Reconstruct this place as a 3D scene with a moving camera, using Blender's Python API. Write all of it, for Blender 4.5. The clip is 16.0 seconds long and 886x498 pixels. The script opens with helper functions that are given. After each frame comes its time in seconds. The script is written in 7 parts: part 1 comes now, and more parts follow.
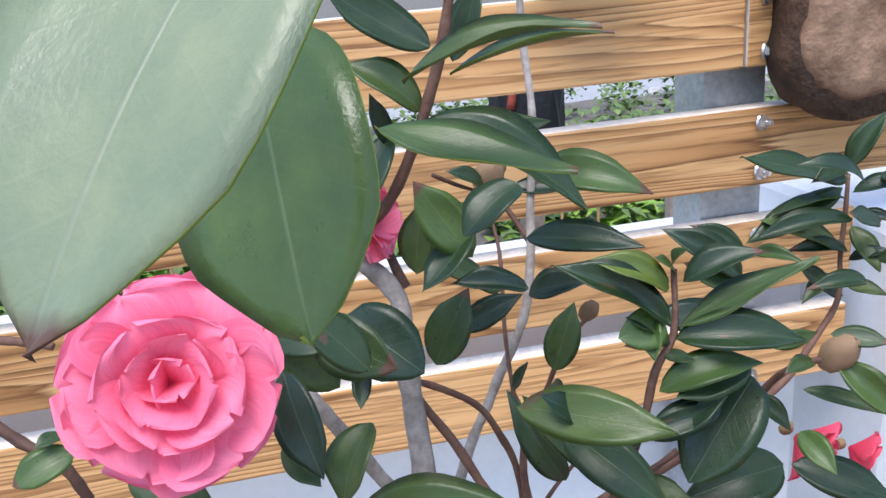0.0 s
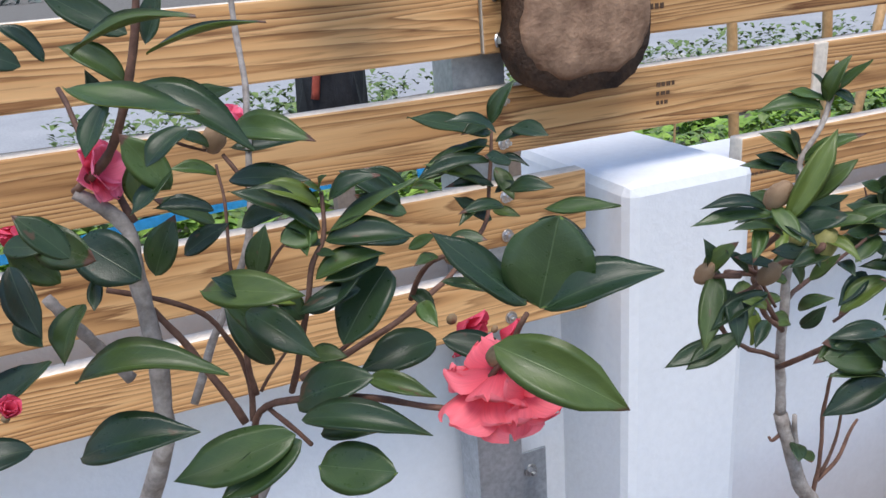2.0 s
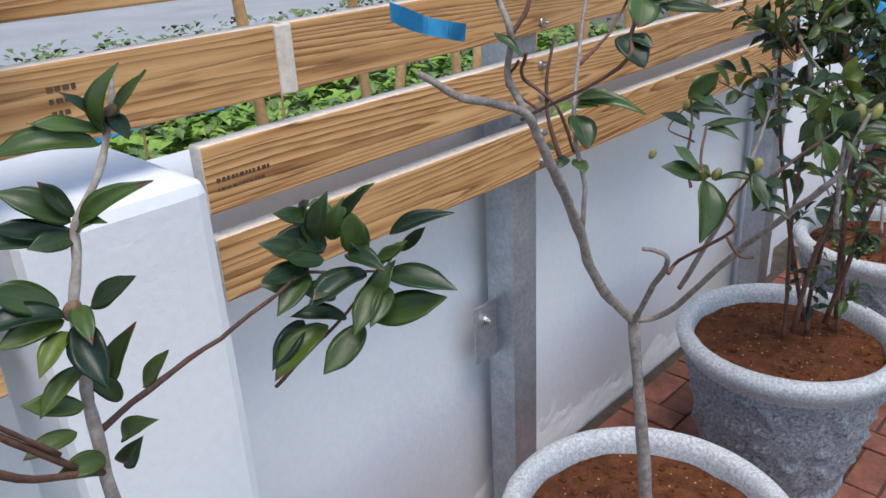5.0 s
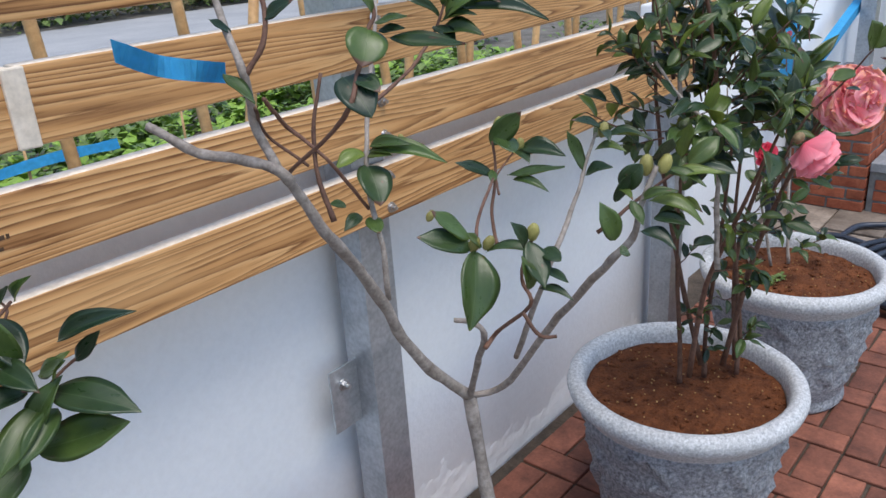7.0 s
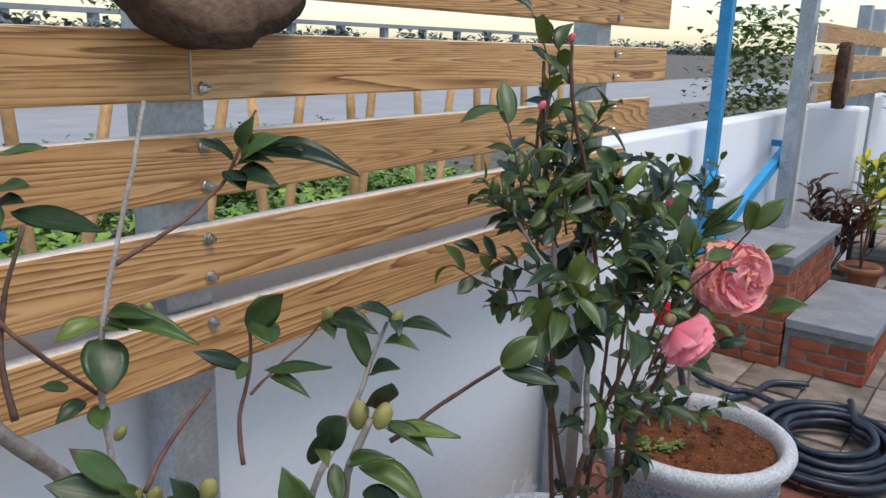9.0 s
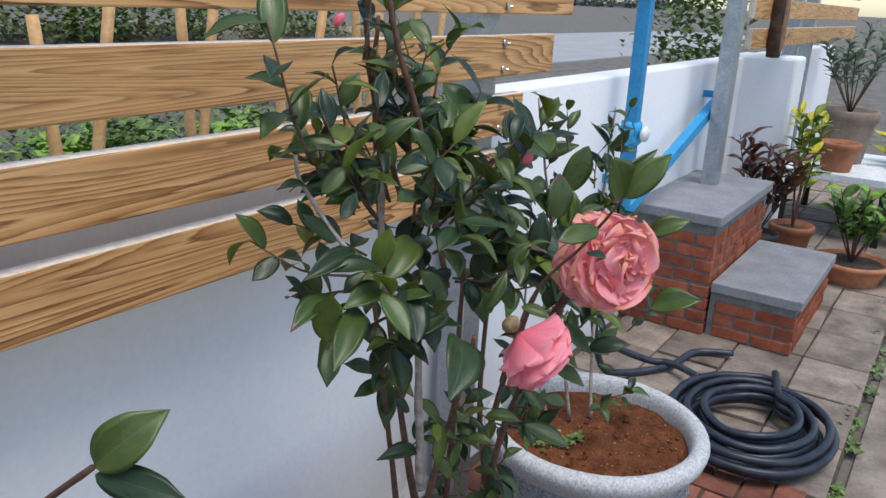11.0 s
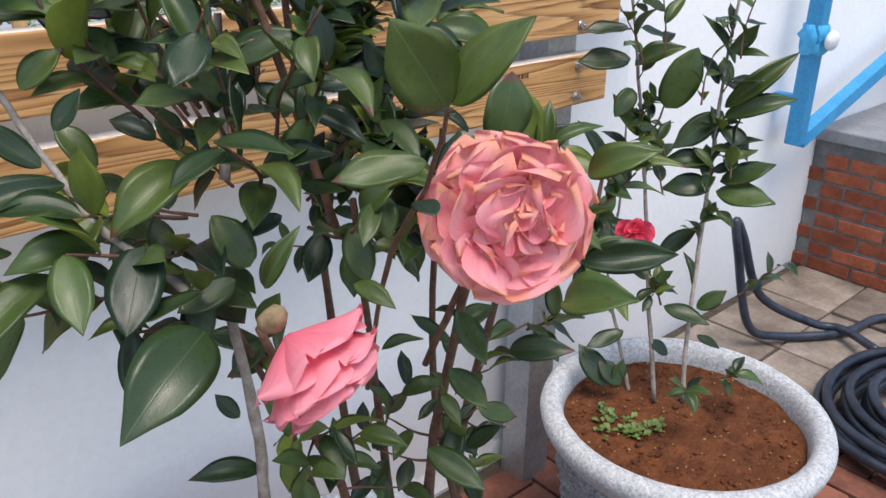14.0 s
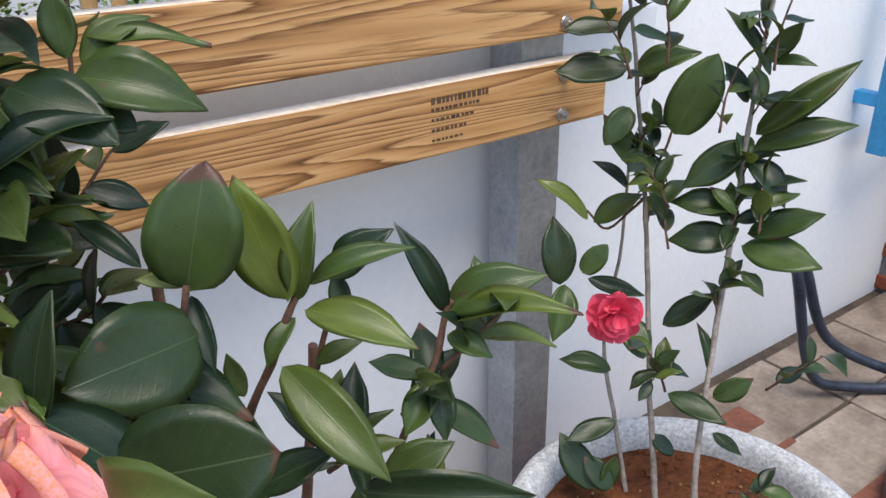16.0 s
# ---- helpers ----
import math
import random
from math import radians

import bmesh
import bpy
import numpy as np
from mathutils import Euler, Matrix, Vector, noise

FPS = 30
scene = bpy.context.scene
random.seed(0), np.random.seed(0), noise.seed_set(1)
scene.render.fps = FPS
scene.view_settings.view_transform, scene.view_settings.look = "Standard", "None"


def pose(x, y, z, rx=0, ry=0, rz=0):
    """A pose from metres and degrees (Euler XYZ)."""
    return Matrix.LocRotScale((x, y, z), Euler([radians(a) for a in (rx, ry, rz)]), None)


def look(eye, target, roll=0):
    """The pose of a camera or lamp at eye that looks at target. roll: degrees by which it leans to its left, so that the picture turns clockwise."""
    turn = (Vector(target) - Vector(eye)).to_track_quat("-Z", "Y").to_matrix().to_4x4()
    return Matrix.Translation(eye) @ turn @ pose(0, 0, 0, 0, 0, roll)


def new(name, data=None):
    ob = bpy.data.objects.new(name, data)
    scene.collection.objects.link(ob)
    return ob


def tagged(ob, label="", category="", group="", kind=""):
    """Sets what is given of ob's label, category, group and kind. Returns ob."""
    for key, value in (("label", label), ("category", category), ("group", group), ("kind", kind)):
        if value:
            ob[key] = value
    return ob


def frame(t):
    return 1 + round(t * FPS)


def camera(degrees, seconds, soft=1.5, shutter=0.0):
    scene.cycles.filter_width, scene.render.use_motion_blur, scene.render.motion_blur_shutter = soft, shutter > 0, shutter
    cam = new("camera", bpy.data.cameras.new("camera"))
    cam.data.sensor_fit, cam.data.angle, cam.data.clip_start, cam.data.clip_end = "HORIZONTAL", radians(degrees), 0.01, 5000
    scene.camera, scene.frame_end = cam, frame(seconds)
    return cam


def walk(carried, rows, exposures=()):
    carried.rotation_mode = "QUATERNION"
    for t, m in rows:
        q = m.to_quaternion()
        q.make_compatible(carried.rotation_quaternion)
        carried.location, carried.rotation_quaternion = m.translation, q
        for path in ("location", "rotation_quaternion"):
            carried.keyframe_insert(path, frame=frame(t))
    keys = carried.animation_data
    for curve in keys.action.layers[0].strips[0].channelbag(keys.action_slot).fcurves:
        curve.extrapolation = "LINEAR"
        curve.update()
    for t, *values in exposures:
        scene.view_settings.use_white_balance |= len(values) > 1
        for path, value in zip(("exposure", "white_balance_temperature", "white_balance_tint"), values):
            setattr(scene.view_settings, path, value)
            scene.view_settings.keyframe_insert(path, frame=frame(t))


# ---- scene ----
cam = camera(58.0, 16.0)
PATH = [
    (0, (0.207, 0.071, 1.773), (0.542, 1.933, 1.124), -5),
    (0.5, (0.205, 0.041, 1.801), (0.569, 1.913, 1.199), -4.3),
    (1, (0.231, -0.011, 1.794), (0.648, 1.858, 1.216), -4.5),
    (1.5, (0.252, -0.058, 1.78), (0.786, 1.769, 1.167), -4.7),
    (2, (0.267, -0.124, 1.772), (0.949, 1.626, 1.086), -4.5),
    (2.5, (0.298, -0.149, 1.763), (1.143, 1.512, 1.036), -4.8),
    (3, (0.37, -0.147, 1.736), (1.351, 1.404, 0.941), -5.1),
    (3.5, (0.458, -0.127, 1.724), (1.535, 1.348, 0.909), -4.8),
    (4, (0.572, -0.089, 1.723), (1.724, 1.324, 0.899), -4),
    (4.5, (0.687, -0.054, 1.734), (1.923, 1.284, 0.91), -3),
    (4.7, (0.729, -0.04, 1.735), (2.001, 1.271, 0.921), -2.8),
    (6.8, (1.06, -0.092, 1.706), (2.441, 1.139, 0.947), -4.1),
    (7, (1.113, -0.083, 1.702), (2.509, 1.135, 0.949), -3.9),
    (7.5, (1.226, -0.062, 1.698), (2.652, 1.126, 0.953), -4),
    (8, (1.327, -0.055, 1.688), (2.78, 1.108, 0.954), -2.1),
    (8.5, (1.38, -0.068, 1.695), (2.881, 1.093, 1.063), 0.7),
    (9, (1.425, -0.095, 1.724), (2.975, 1.066, 1.226), 1.8),
    (9.2, (1.449, -0.098, 1.727), (3.034, 1.027, 1.256), 2.1),
    (11.3, (1.941, -0.043, 1.639), (3.54, 0.97, 0.992), 3.4),
    (11.5, (1.961, -0.042, 1.626), (3.548, 0.965, 0.944), 3.3),
    (12, (2.055, -0.04, 1.594), (3.603, 0.982, 0.847), 2.7),
    (12.5, (2.191, -0.045, 1.576), (3.648, 1.09, 0.808), 2.1),
    (13, (2.316, -0.063, 1.56), (3.657, 1.211, 0.799), 2.4),
    (13.5, (2.383, -0.091, 1.552), (3.631, 1.267, 0.779), 1.5),
    (14, (2.47, -0.091, 1.554), (3.684, 1.28, 0.75), 0.4),
    (14.5, (2.588, -0.062, 1.537), (3.798, 1.307, 0.725), 0.5),
    (15, (2.769, 0.002, 1.545), (3.929, 1.405, 0.716), 0.6),
    (15.5, (2.896, 0.042, 1.537), (4.035, 1.452, 0.691), 0.4),
    (16, (2.955, 0.073, 1.531), (3.99, 1.555, 0.675), -1.2),
]
walk(cam, [(t, look(eye, target, roll)) for t, eye, target, roll in PATH],
     [(0.0, 1.15, 6550, 14), (1.5, 0.88, 6750, 13), (3.5, 0.58, 6900, 11), (7.0, 0.68, 6900, 11), (7.5, 0.78, 7000, 11), (8.5, 0.78, 7000, 11), (9.0, 0.42, 7050, 11), (11.5, 0.60, 6900, 10), (12.0, 0.70, 7000, 11), (13.5, 0.80, 7300, 13), (16.0, 0.76, 7300, 13)])

# ---- light ----
SUN_ELEV, SUN_TURN = radians(70), radians(200)
world = bpy.data.worlds.new("sky")
scene.world = world
world.use_nodes = True
wn = world.node_tree
sky = wn.nodes.new("ShaderNodeTexSky")
sky.sky_type = 'NISHITA'
sky.sun_disc = False
sky.sun_elevation = SUN_ELEV
sky.sun_rotation = SUN_TURN
sky.air_density, sky.dust_density, sky.ozone_density = 1.0, 0.7, 1.5
bg = wn.nodes["Background"]
wn.links.new(sky.outputs[0], bg.inputs[0])
bg.inputs[1].default_value = 0.15
sun = new("sun", bpy.data.lights.new("sun", 'SUN'))
sun.data.energy, sun.data.angle, sun.data.color = 1.7, radians(35), (1.0, 0.98, 0.95)
sun.matrix_world = look((0, 0, 0), (-math.sin(SUN_TURN) * math.cos(SUN_ELEV), -math.cos(SUN_TURN) * math.cos(SUN_ELEV), -math.sin(SUN_ELEV)))


# ---- materials ----
def node(nt, kind, **values):
    n = nt.nodes.new(kind)
    for key, value in values.items():
        if key.startswith("i_"):
            n.inputs[key[2:].replace("_", " ")].default_value = value
        elif key == "operation":
            n.operation = value
        elif key == "blend_type":
            n.blend_type = value
        elif key == "data_type":
            n.data_type = value
        elif key == "feature":
            n.feature = value
    return n


def base_material(name, rough=0.6, metal=0.0, spec=0.5):
    m = bpy.data.materials.new(name)
    m.use_nodes = True
    b = m.node_tree.nodes["Principled BSDF"]
    b.inputs["Roughness"].default_value = rough
    b.inputs["Metallic"].default_value = metal
    b.inputs["Specular IOR Level"].default_value = spec
    return m, m.node_tree, b


def ramp(nt, source, stops):
    r = nt.nodes.new("ShaderNodeValToRGB")
    while len(r.color_ramp.elements) < len(stops):
        r.color_ramp.elements.new(0.5)
    for e, (at, c) in zip(r.color_ramp.elements, stops):
        e.position, e.color = at, (*c, 1)
    nt.links.new(source, r.inputs[0])
    return r.outputs[0]


def shifted(nt, space="Object", by=37.0):
    """Texture coordinates moved by each object's own random number."""
    co = nt.nodes.new("ShaderNodeTexCoord").outputs[space]
    info = nt.nodes.new("ShaderNodeObjectInfo")
    mul = node(nt, "ShaderNodeMath", operation='MULTIPLY')
    mul.inputs[1].default_value = by
    nt.links.new(info.outputs["Random"], mul.inputs[0])
    add = node(nt, "ShaderNodeVectorMath", operation='ADD')
    nt.links.new(co, add.inputs[0])
    nt.links.new(mul.outputs[0], add.inputs[1])
    return add.outputs[0], info.outputs["Random"]


def noise_of(nt, co, scale, detail=4.0, rough=0.55, stretch=(1, 1, 1), distort=0.0):
    mp = nt.nodes.new("ShaderNodeMapping")
    mp.inputs["Scale"].default_value = stretch
    nt.links.new(co, mp.inputs[0])
    n = node(nt, "ShaderNodeTexNoise", i_Scale=scale, i_Detail=detail, i_Roughness=rough, i_Distortion=distort)
    nt.links.new(mp.outputs[0], n.inputs["Vector"])
    return n.outputs["Fac"]


def mixed(nt, fac, a, b, how='MIX'):
    n = node(nt, "ShaderNodeMix", data_type='RGBA', blend_type=how)
    for socket, value in ((n.inputs[0], fac), (n.inputs[6], a), (n.inputs[7], b)):
        if isinstance(value, (int, float)):
            socket.default_value = value
        elif isinstance(value, tuple):
            socket.default_value = (*value, 1)
        else:
            nt.links.new(value, socket)
    return n.outputs[2]


def bumped(nt, bsdf, height, strength=0.3, distance=0.01):
    b = node(nt, "ShaderNodeBump", i_Strength=strength, i_Distance=distance)
    nt.links.new(height, b.inputs["Height"])
    nt.links.new(b.outputs[0], bsdf.inputs["Normal"])


def mottled(name, dark, light, scale=8.0, rough=0.7, metal=0.0, bump=0.3, fine=60.0, distance=0.004, spec=0.4, vary=0.25, grainy=0.7):
    """A plain surface with stains at one scale, grain at a finer one, and a tone for each object."""
    m, nt, b = base_material(name, rough, metal, spec)
    co, rnd = shifted(nt)
    big = noise_of(nt, co, scale, 5.0, 0.6)
    small = noise_of(nt, co, fine, 3.0, 0.6)
    col = ramp(nt, big, [(0.3, dark), (0.7, light)])
    grain = ramp(nt, small, [(0.3, (0.72, 0.72, 0.72)), (0.65, (1.08, 1.08, 1.08))])
    col = mixed(nt, grainy, col, grain, 'MULTIPLY')
    tone = ramp(nt, rnd, [(0.0, (1 - vary,) * 3), (1.0, (1 + vary * 0.4,) * 3)])
    col = mixed(nt, 1.0, col, tone, 'MULTIPLY')
    nt.links.new(col, b.inputs["Base Color"])
    bumped(nt, b, small, bump, distance)
    return m


def pine(name, light, mid, dark, rings=17.0):
    m, nt, b = base_material(name, 0.5, 0.0, 0.35)
    co, rnd = shifted(nt)
    field = noise_of(nt, co, 1.0, 1.5, 0.45, (0.42, 5.0, 9.5), 0.3)
    mul = node(nt, "ShaderNodeMath", operation='MULTIPLY')
    nt.links.new(field, mul.inputs[0])
    mul.inputs[1].default_value = rings
    fine = noise_of(nt, co, 1.0, 3.0, 0.6, (6, 60, 170))
    wob = node(nt, "ShaderNodeMath", operation='MULTIPLY_ADD')
    nt.links.new(fine, wob.inputs[0])
    wob.inputs[1].default_value = 0.55
    nt.links.new(mul.outputs[0], wob.inputs[2])
    fr = node(nt, "ShaderNodeMath", operation='FRACT')
    nt.links.new(wob.outputs[0], fr.inputs[0])
    rings_col = ramp(nt, fr.outputs[0], [(0.0, light), (0.5, mid), (0.80, tuple(0.4 * p + 0.6 * q for p, q in zip(mid, dark))), (0.90, dark), (1.0, light)])
    patch = noise_of(nt, co, 2.2, 3.0, 0.5, (1, 3, 3))
    soft = ramp(nt, patch, [(0.35, light), (0.65, mid)])
    amount = ramp(nt, noise_of(nt, co, 1.6, 2.0, 0.5, (1, 4, 5)), [(0.34, (0.5, 0.5, 0.5)), (0.58, (1.0, 1.0, 1.0))])
    bw = nt.nodes.new("ShaderNodeRGBToBW")
    nt.links.new(amount, bw.inputs[0])
    col = mixed(nt, bw.outputs[0], soft, rings_col)
    fibre = ramp(nt, fine, [(0.3, (0.82, 0.8, 0.78)), (0.7, (1.06, 1.06, 1.06))])
    col = mixed(nt, 0.8, col, fibre, 'MULTIPLY')
    fleck = ramp(nt, noise_of(nt, co, 1.0, 3.0, 0.6, (6, 60, 140)), [(0.53, (1, 1, 1)), (0.66, (0.42, 0.33, 0.26))])
    col = mixed(nt, 0.6, col, fleck, 'MULTIPLY')
    tone = ramp(nt, rnd, [(0.0, (0.86, 0.84, 0.8)), (1.0, (1.08, 1.06, 1.04))])
    col = mixed(nt, 1.0, col, tone, 'MULTIPLY')
    nt.links.new(col, b.inputs["Base Color"])
    bumped(nt, b, fine, 0.25, 0.002)
    return m


def let_through(nt, bsdf, colour, share):
    """Lets some light through a thin blade."""
    out = next(n for n in nt.nodes if n.type == 'OUTPUT_MATERIAL')
    thin = nt.nodes.new("ShaderNodeBsdfTranslucent")
    nt.links.new(colour, thin.inputs[0])
    mix = nt.nodes.new("ShaderNodeMixShader")
    mix.inputs[0].default_value = share
    nt.links.new(bsdf.outputs[0], mix.inputs[1])
    nt.links.new(thin.outputs[0], mix.inputs[2])
    nt.links.new(mix.outputs[0], out.inputs[0])


def leaf_material(name, deep, fresh, vein, rough=0.3, spec=0.5):
    m, nt, b = base_material(name, rough, 0.0, spec)
    uv = nt.nodes.new("ShaderNodeUVMap").outputs[0]
    sep = nt.nodes.new("ShaderNodeSeparateXYZ")
    nt.links.new(uv, sep.inputs[0])
    off = node(nt, "ShaderNodeMath", operation='SUBTRACT')
    nt.links.new(sep.outputs[0], off.inputs[0])
    off.inputs[1].default_value = 0.5
    ab = node(nt, "ShaderNodeMath", operation='ABSOLUTE')
    nt.links.new(off.outputs[0], ab.inputs[0])
    info = nt.nodes.new("ShaderNodeObjectInfo")
    tone = ramp(nt, info.outputs["Random"], [(0.0, deep), (0.62, tuple(0.62 * a + 0.38 * c for a, c in zip(deep, fresh))), (0.9, fresh), (1.0, tuple(1.25 * c for c in fresh))])
    co, rnd = shifted(nt)
    blotch = ramp(nt, noise_of(nt, co, 3.5, 4.0, 0.6), [(0.3, (0.75, 0.8, 0.75)), (0.7, (1.15, 1.12, 1.0))])
    col = mixed(nt, 1.0, tone, blotch, 'MULTIPLY')
    # side veins run forward from the midrib
    lean = node(nt, "ShaderNodeMath", operation='MULTIPLY_ADD')
    nt.links.new(ab.outputs[0], lean.inputs[0])
    lean.inputs[1].default_value = -0.55
    nt.links.new(sep.outputs[1], lean.inputs[2])
    many = node(nt, "ShaderNodeMath", operation='MULTIPLY')
    nt.links.new(lean.outputs[0], many.inputs[0])
    many.inputs[1].default_value = 9.0
    fr = node(nt, "ShaderNodeMath", operation='FRACT')
    nt.links.new(many.outputs[0], fr.inputs[0])
    side = ramp(nt, fr.outputs[0], [(0.0, (0.06, 0.06, 0.06)), (0.08, (0, 0, 0)), (0.93, (0, 0, 0)), (1.0, (0.06, 0.06, 0.06))])
    mid = ramp(nt, ab.outputs[0], [(0.0, (0.40, 0.40, 0.40)), (0.005, (0.28, 0.28, 0.28)), (0.011, (0, 0, 0))])
    both = mixed(nt, 1.0, side, mid, 'LIGHTEN')
    bw = nt.nodes.new("ShaderNodeRGBToBW")
    nt.links.new(both, bw.inputs[0])
    col = mixed(nt, bw.outputs[0], col, vein)
    # brown scorched spots on some leaves
    spot = noise_of(nt, co, 2.2, 3.0, 0.5)
    spots = ramp(nt, spot, [(0.70, (0, 0, 0)), (0.74, (0.8, 0.8, 0.8))])
    bw2 = nt.nodes.new("ShaderNodeRGBToBW")
    nt.links.new(spots, bw2.inputs[0])
    col = mixed(nt, bw2.outputs[0], col, (0.10, 0.055, 0.03))
    # dry brown tips, on about one leaf in three
    turn = node(nt, "ShaderNodeMath", operation='MULTIPLY')
    nt.links.new(rnd, turn.inputs[0])
    turn.inputs[1].default_value = 7.31
    part_of = node(nt, "ShaderNodeMath", operation='FRACT')
    nt.links.new(turn.outputs[0], part_of.inputs[0])
    reach = node(nt, "ShaderNodeMath", operation='MULTIPLY_ADD')
    nt.links.new(part_of.outputs[0], reach.inputs[0])
    reach.inputs[1].default_value = 0.55
    nt.links.new(sep.outputs[1], reach.inputs[2])
    ragged = node(nt, "ShaderNodeMath", operation='MULTIPLY_ADD')
    nt.links.new(spot, ragged.inputs[0])
    ragged.inputs[1].default_value = 0.25
    nt.links.new(reach.outputs[0], ragged.inputs[2])
    past = node(nt, "ShaderNodeMath", operation='SUBTRACT')
    past.inputs[1].default_value = 1.50
    nt.links.new(ragged.outputs[0], past.inputs[0])
    sharp = node(nt, "ShaderNodeMath", operation='MULTIPLY')
    sharp.use_clamp = True
    sharp.inputs[1].default_value = 25.0
    nt.links.new(past.outputs[0], sharp.inputs[0])
    col = mixed(nt, sharp.outputs[0], col, (0.11, 0.05, 0.03))
    nt.links.new(col, b.inputs["Base Color"])
    grain = noise_of(nt, co, 40.0, 3.0, 0.6)
    relief = node(nt, "ShaderNodeMath", operation='MULTIPLY_ADD')
    nt.links.new(grain, relief.inputs[0])
    relief.inputs[1].default_value = 0.35
    nt.links.new(bw.outputs[0], relief.inputs[2])
    bumped(nt, b, relief.outputs[0], 0.25, 0.002)
    gloss = ramp(nt, noise_of(nt, co, 5.0, 4.0, 0.6), [(0.3, (rough - 0.07,) * 3), (0.7, (rough + 0.12,) * 3)])
    nt.links.new(gloss, b.inputs["Roughness"])
    let_through(nt, b, col, 0.10)
    return m


def petal_material(name, base, rim, brown=0.0):
    m, nt, b = base_material(name, 0.5, 0.0, 0.3)
    uv = nt.nodes.new("ShaderNodeUVMap").outputs[0]
    sep = nt.nodes.new("ShaderNodeSeparateXYZ")
    nt.links.new(uv, sep.inputs[0])
    co, rnd = shifted(nt)
    col = ramp(nt, sep.outputs[1], [(0.0, base), (0.6, tuple(0.5 * (p + q) for p, q in zip(base, rim))), (1.0, rim)])
    streak = ramp(nt, noise_of(nt, uv, 1.0, 3.0, 0.6, (26, 2, 1)), [(0.3, (0.86, 0.8, 0.82)), (0.7, (1.06, 1.06, 1.06))])
    col = mixed(nt, 0.7, col, streak, 'MULTIPLY')
    tone = ramp(nt, rnd, [(0.0, (0.95, 0.88, 0.9)), (1.0, (1.03, 1.06, 1.05))])
    col = mixed(nt, 1.0, col, tone, 'MULTIPLY')
    if brown:
        edge = node(nt, "ShaderNodeMath", operation='MULTIPLY_ADD')
        nt.links.new(noise_of(nt, co, 55.0, 3.0, 0.6), edge.inputs[0])
        edge.inputs[1].default_value = brown
        nt.links.new(sep.outputs[1], edge.inputs[2])
        low = node(nt, "ShaderNodeMath", operation='SUBTRACT')
        nt.links.new(edge.outputs[0], low.inputs[0])
        low.inputs[1].default_value = 1.08
        big = node(nt, "ShaderNodeMath", operation='MULTIPLY')
        big.use_clamp = True
        nt.links.new(low.outputs[0], big.inputs[0])
        big.inputs[1].default_value = 5.0
        col = mixed(nt, big.outputs[0], col, (0.85, 0.34, 0.12))
    nt.links.new(col, b.inputs["Base Color"])
    bumped(nt, b, noise_of(nt, uv, 1.0, 3.0, 0.6, (40, 4, 1)), 0.2, 0.002)
    let_through(nt, b, col, 0.25)
    return m


PINE = pine("oiled_pine", (0.76, 0.46, 0.215), (0.63, 0.335, 0.135), (0.20, 0.080, 0.028), 26.0)
# sawn pine, its colour whitened to paint in sky glare on slat tops
PINE_END = mottled("sky_whitened_sawn_pine", (0.78, 0.67, 0.54), (0.88, 0.79, 0.67), 9, 0.7)
WALL = mottled("white_masonry_paint", (0.77, 0.79, 0.81), (0.82, 0.835, 0.85), 1.1, 0.7, 0, 0.45, 55, 0.003, 0.3, 0.0, 0.12)
STEEL = mottled("galvanized_steel", (0.38, 0.41, 0.44), (0.55, 0.58, 0.61), 14, 0.42, 0.75, 0.06, 90, 0.001, 0.5, 0.1)
BOLT = mottled("zinc_bolt", (0.5, 0.5, 0.5), (0.7, 0.7, 0.7), 60, 0.3, 0.9, 0.05, 300, 0.0005)
BARK = mottled("log_bark", (0.038, 0.024, 0.018), (0.15, 0.085, 0.052), 22, 0.9, 0, 0.8, 90, 0.01)
CUT = mottled("weathered_cut_wood", (0.15, 0.078, 0.045), (0.42, 0.26, 0.165), 16, 0.7, 0, 0.7, 60, 0.006)
TWIG_GREY = mottled("grey_camellia_bark", (0.20, 0.165, 0.14), (0.46, 0.41, 0.37), 60, 0.8, 0, 0.4, 260, 0.002)
TWIG_BROWN = mottled("brown_camellia_bark", (0.085, 0.040, 0.028), (0.20, 0.105, 0.07), 60, 0.7, 0, 0.4, 260, 0.002)
LEAF_TOP = leaf_material("camellia_leaf_top", (0.011, 0.030, 0.016), (0.060, 0.105, 0.026), (0.13, 0.19, 0.09), 0.32, 0.5)
LEAF_UNDER = leaf_material("camellia_leaf_underside", (0.085, 0.135, 0.035), (0.19, 0.25, 0.045), (0.20, 0.27, 0.12), 0.5, 0.35)
LEAF_YOUNG = leaf_material("young_olive_leaf", (0.050, 0.085, 0.022), (0.13, 0.18, 0.034), (0.18, 0.25, 0.09), 0.33, 0.5)
# pale grey-green paints the sky's sheen into the leaf colour
LEAF_PALE = leaf_material("sky_sheen_pale_leaf", (0.15, 0.19, 0.12), (0.20, 0.24, 0.15), (0.28, 0.30, 0.22), 0.38, 0.6)
LEAF_SMALL = leaf_material("garden_leaf", (0.06, 0.14, 0.03), (0.20, 0.36, 0.06), (0.25, 0.4, 0.12), 0.5, 0.3)
LEAF_GREY = leaf_material("silvery_leaf", (0.16, 0.22, 0.18), (0.30, 0.37, 0.31), (0.35, 0.42, 0.36), 0.6, 0.3)
LEAF_RED = leaf_material("croton_leaf_dark", (0.035, 0.014, 0.014), (0.16, 0.045, 0.025), (0.22, 0.07, 0.04), 0.35, 0.5)
LEAF_YELLOW = leaf_material("croton_leaf_yellow", (0.20, 0.26, 0.03), (0.62, 0.55, 0.04), (0.65, 0.6, 0.12), 0.4, 0.4)
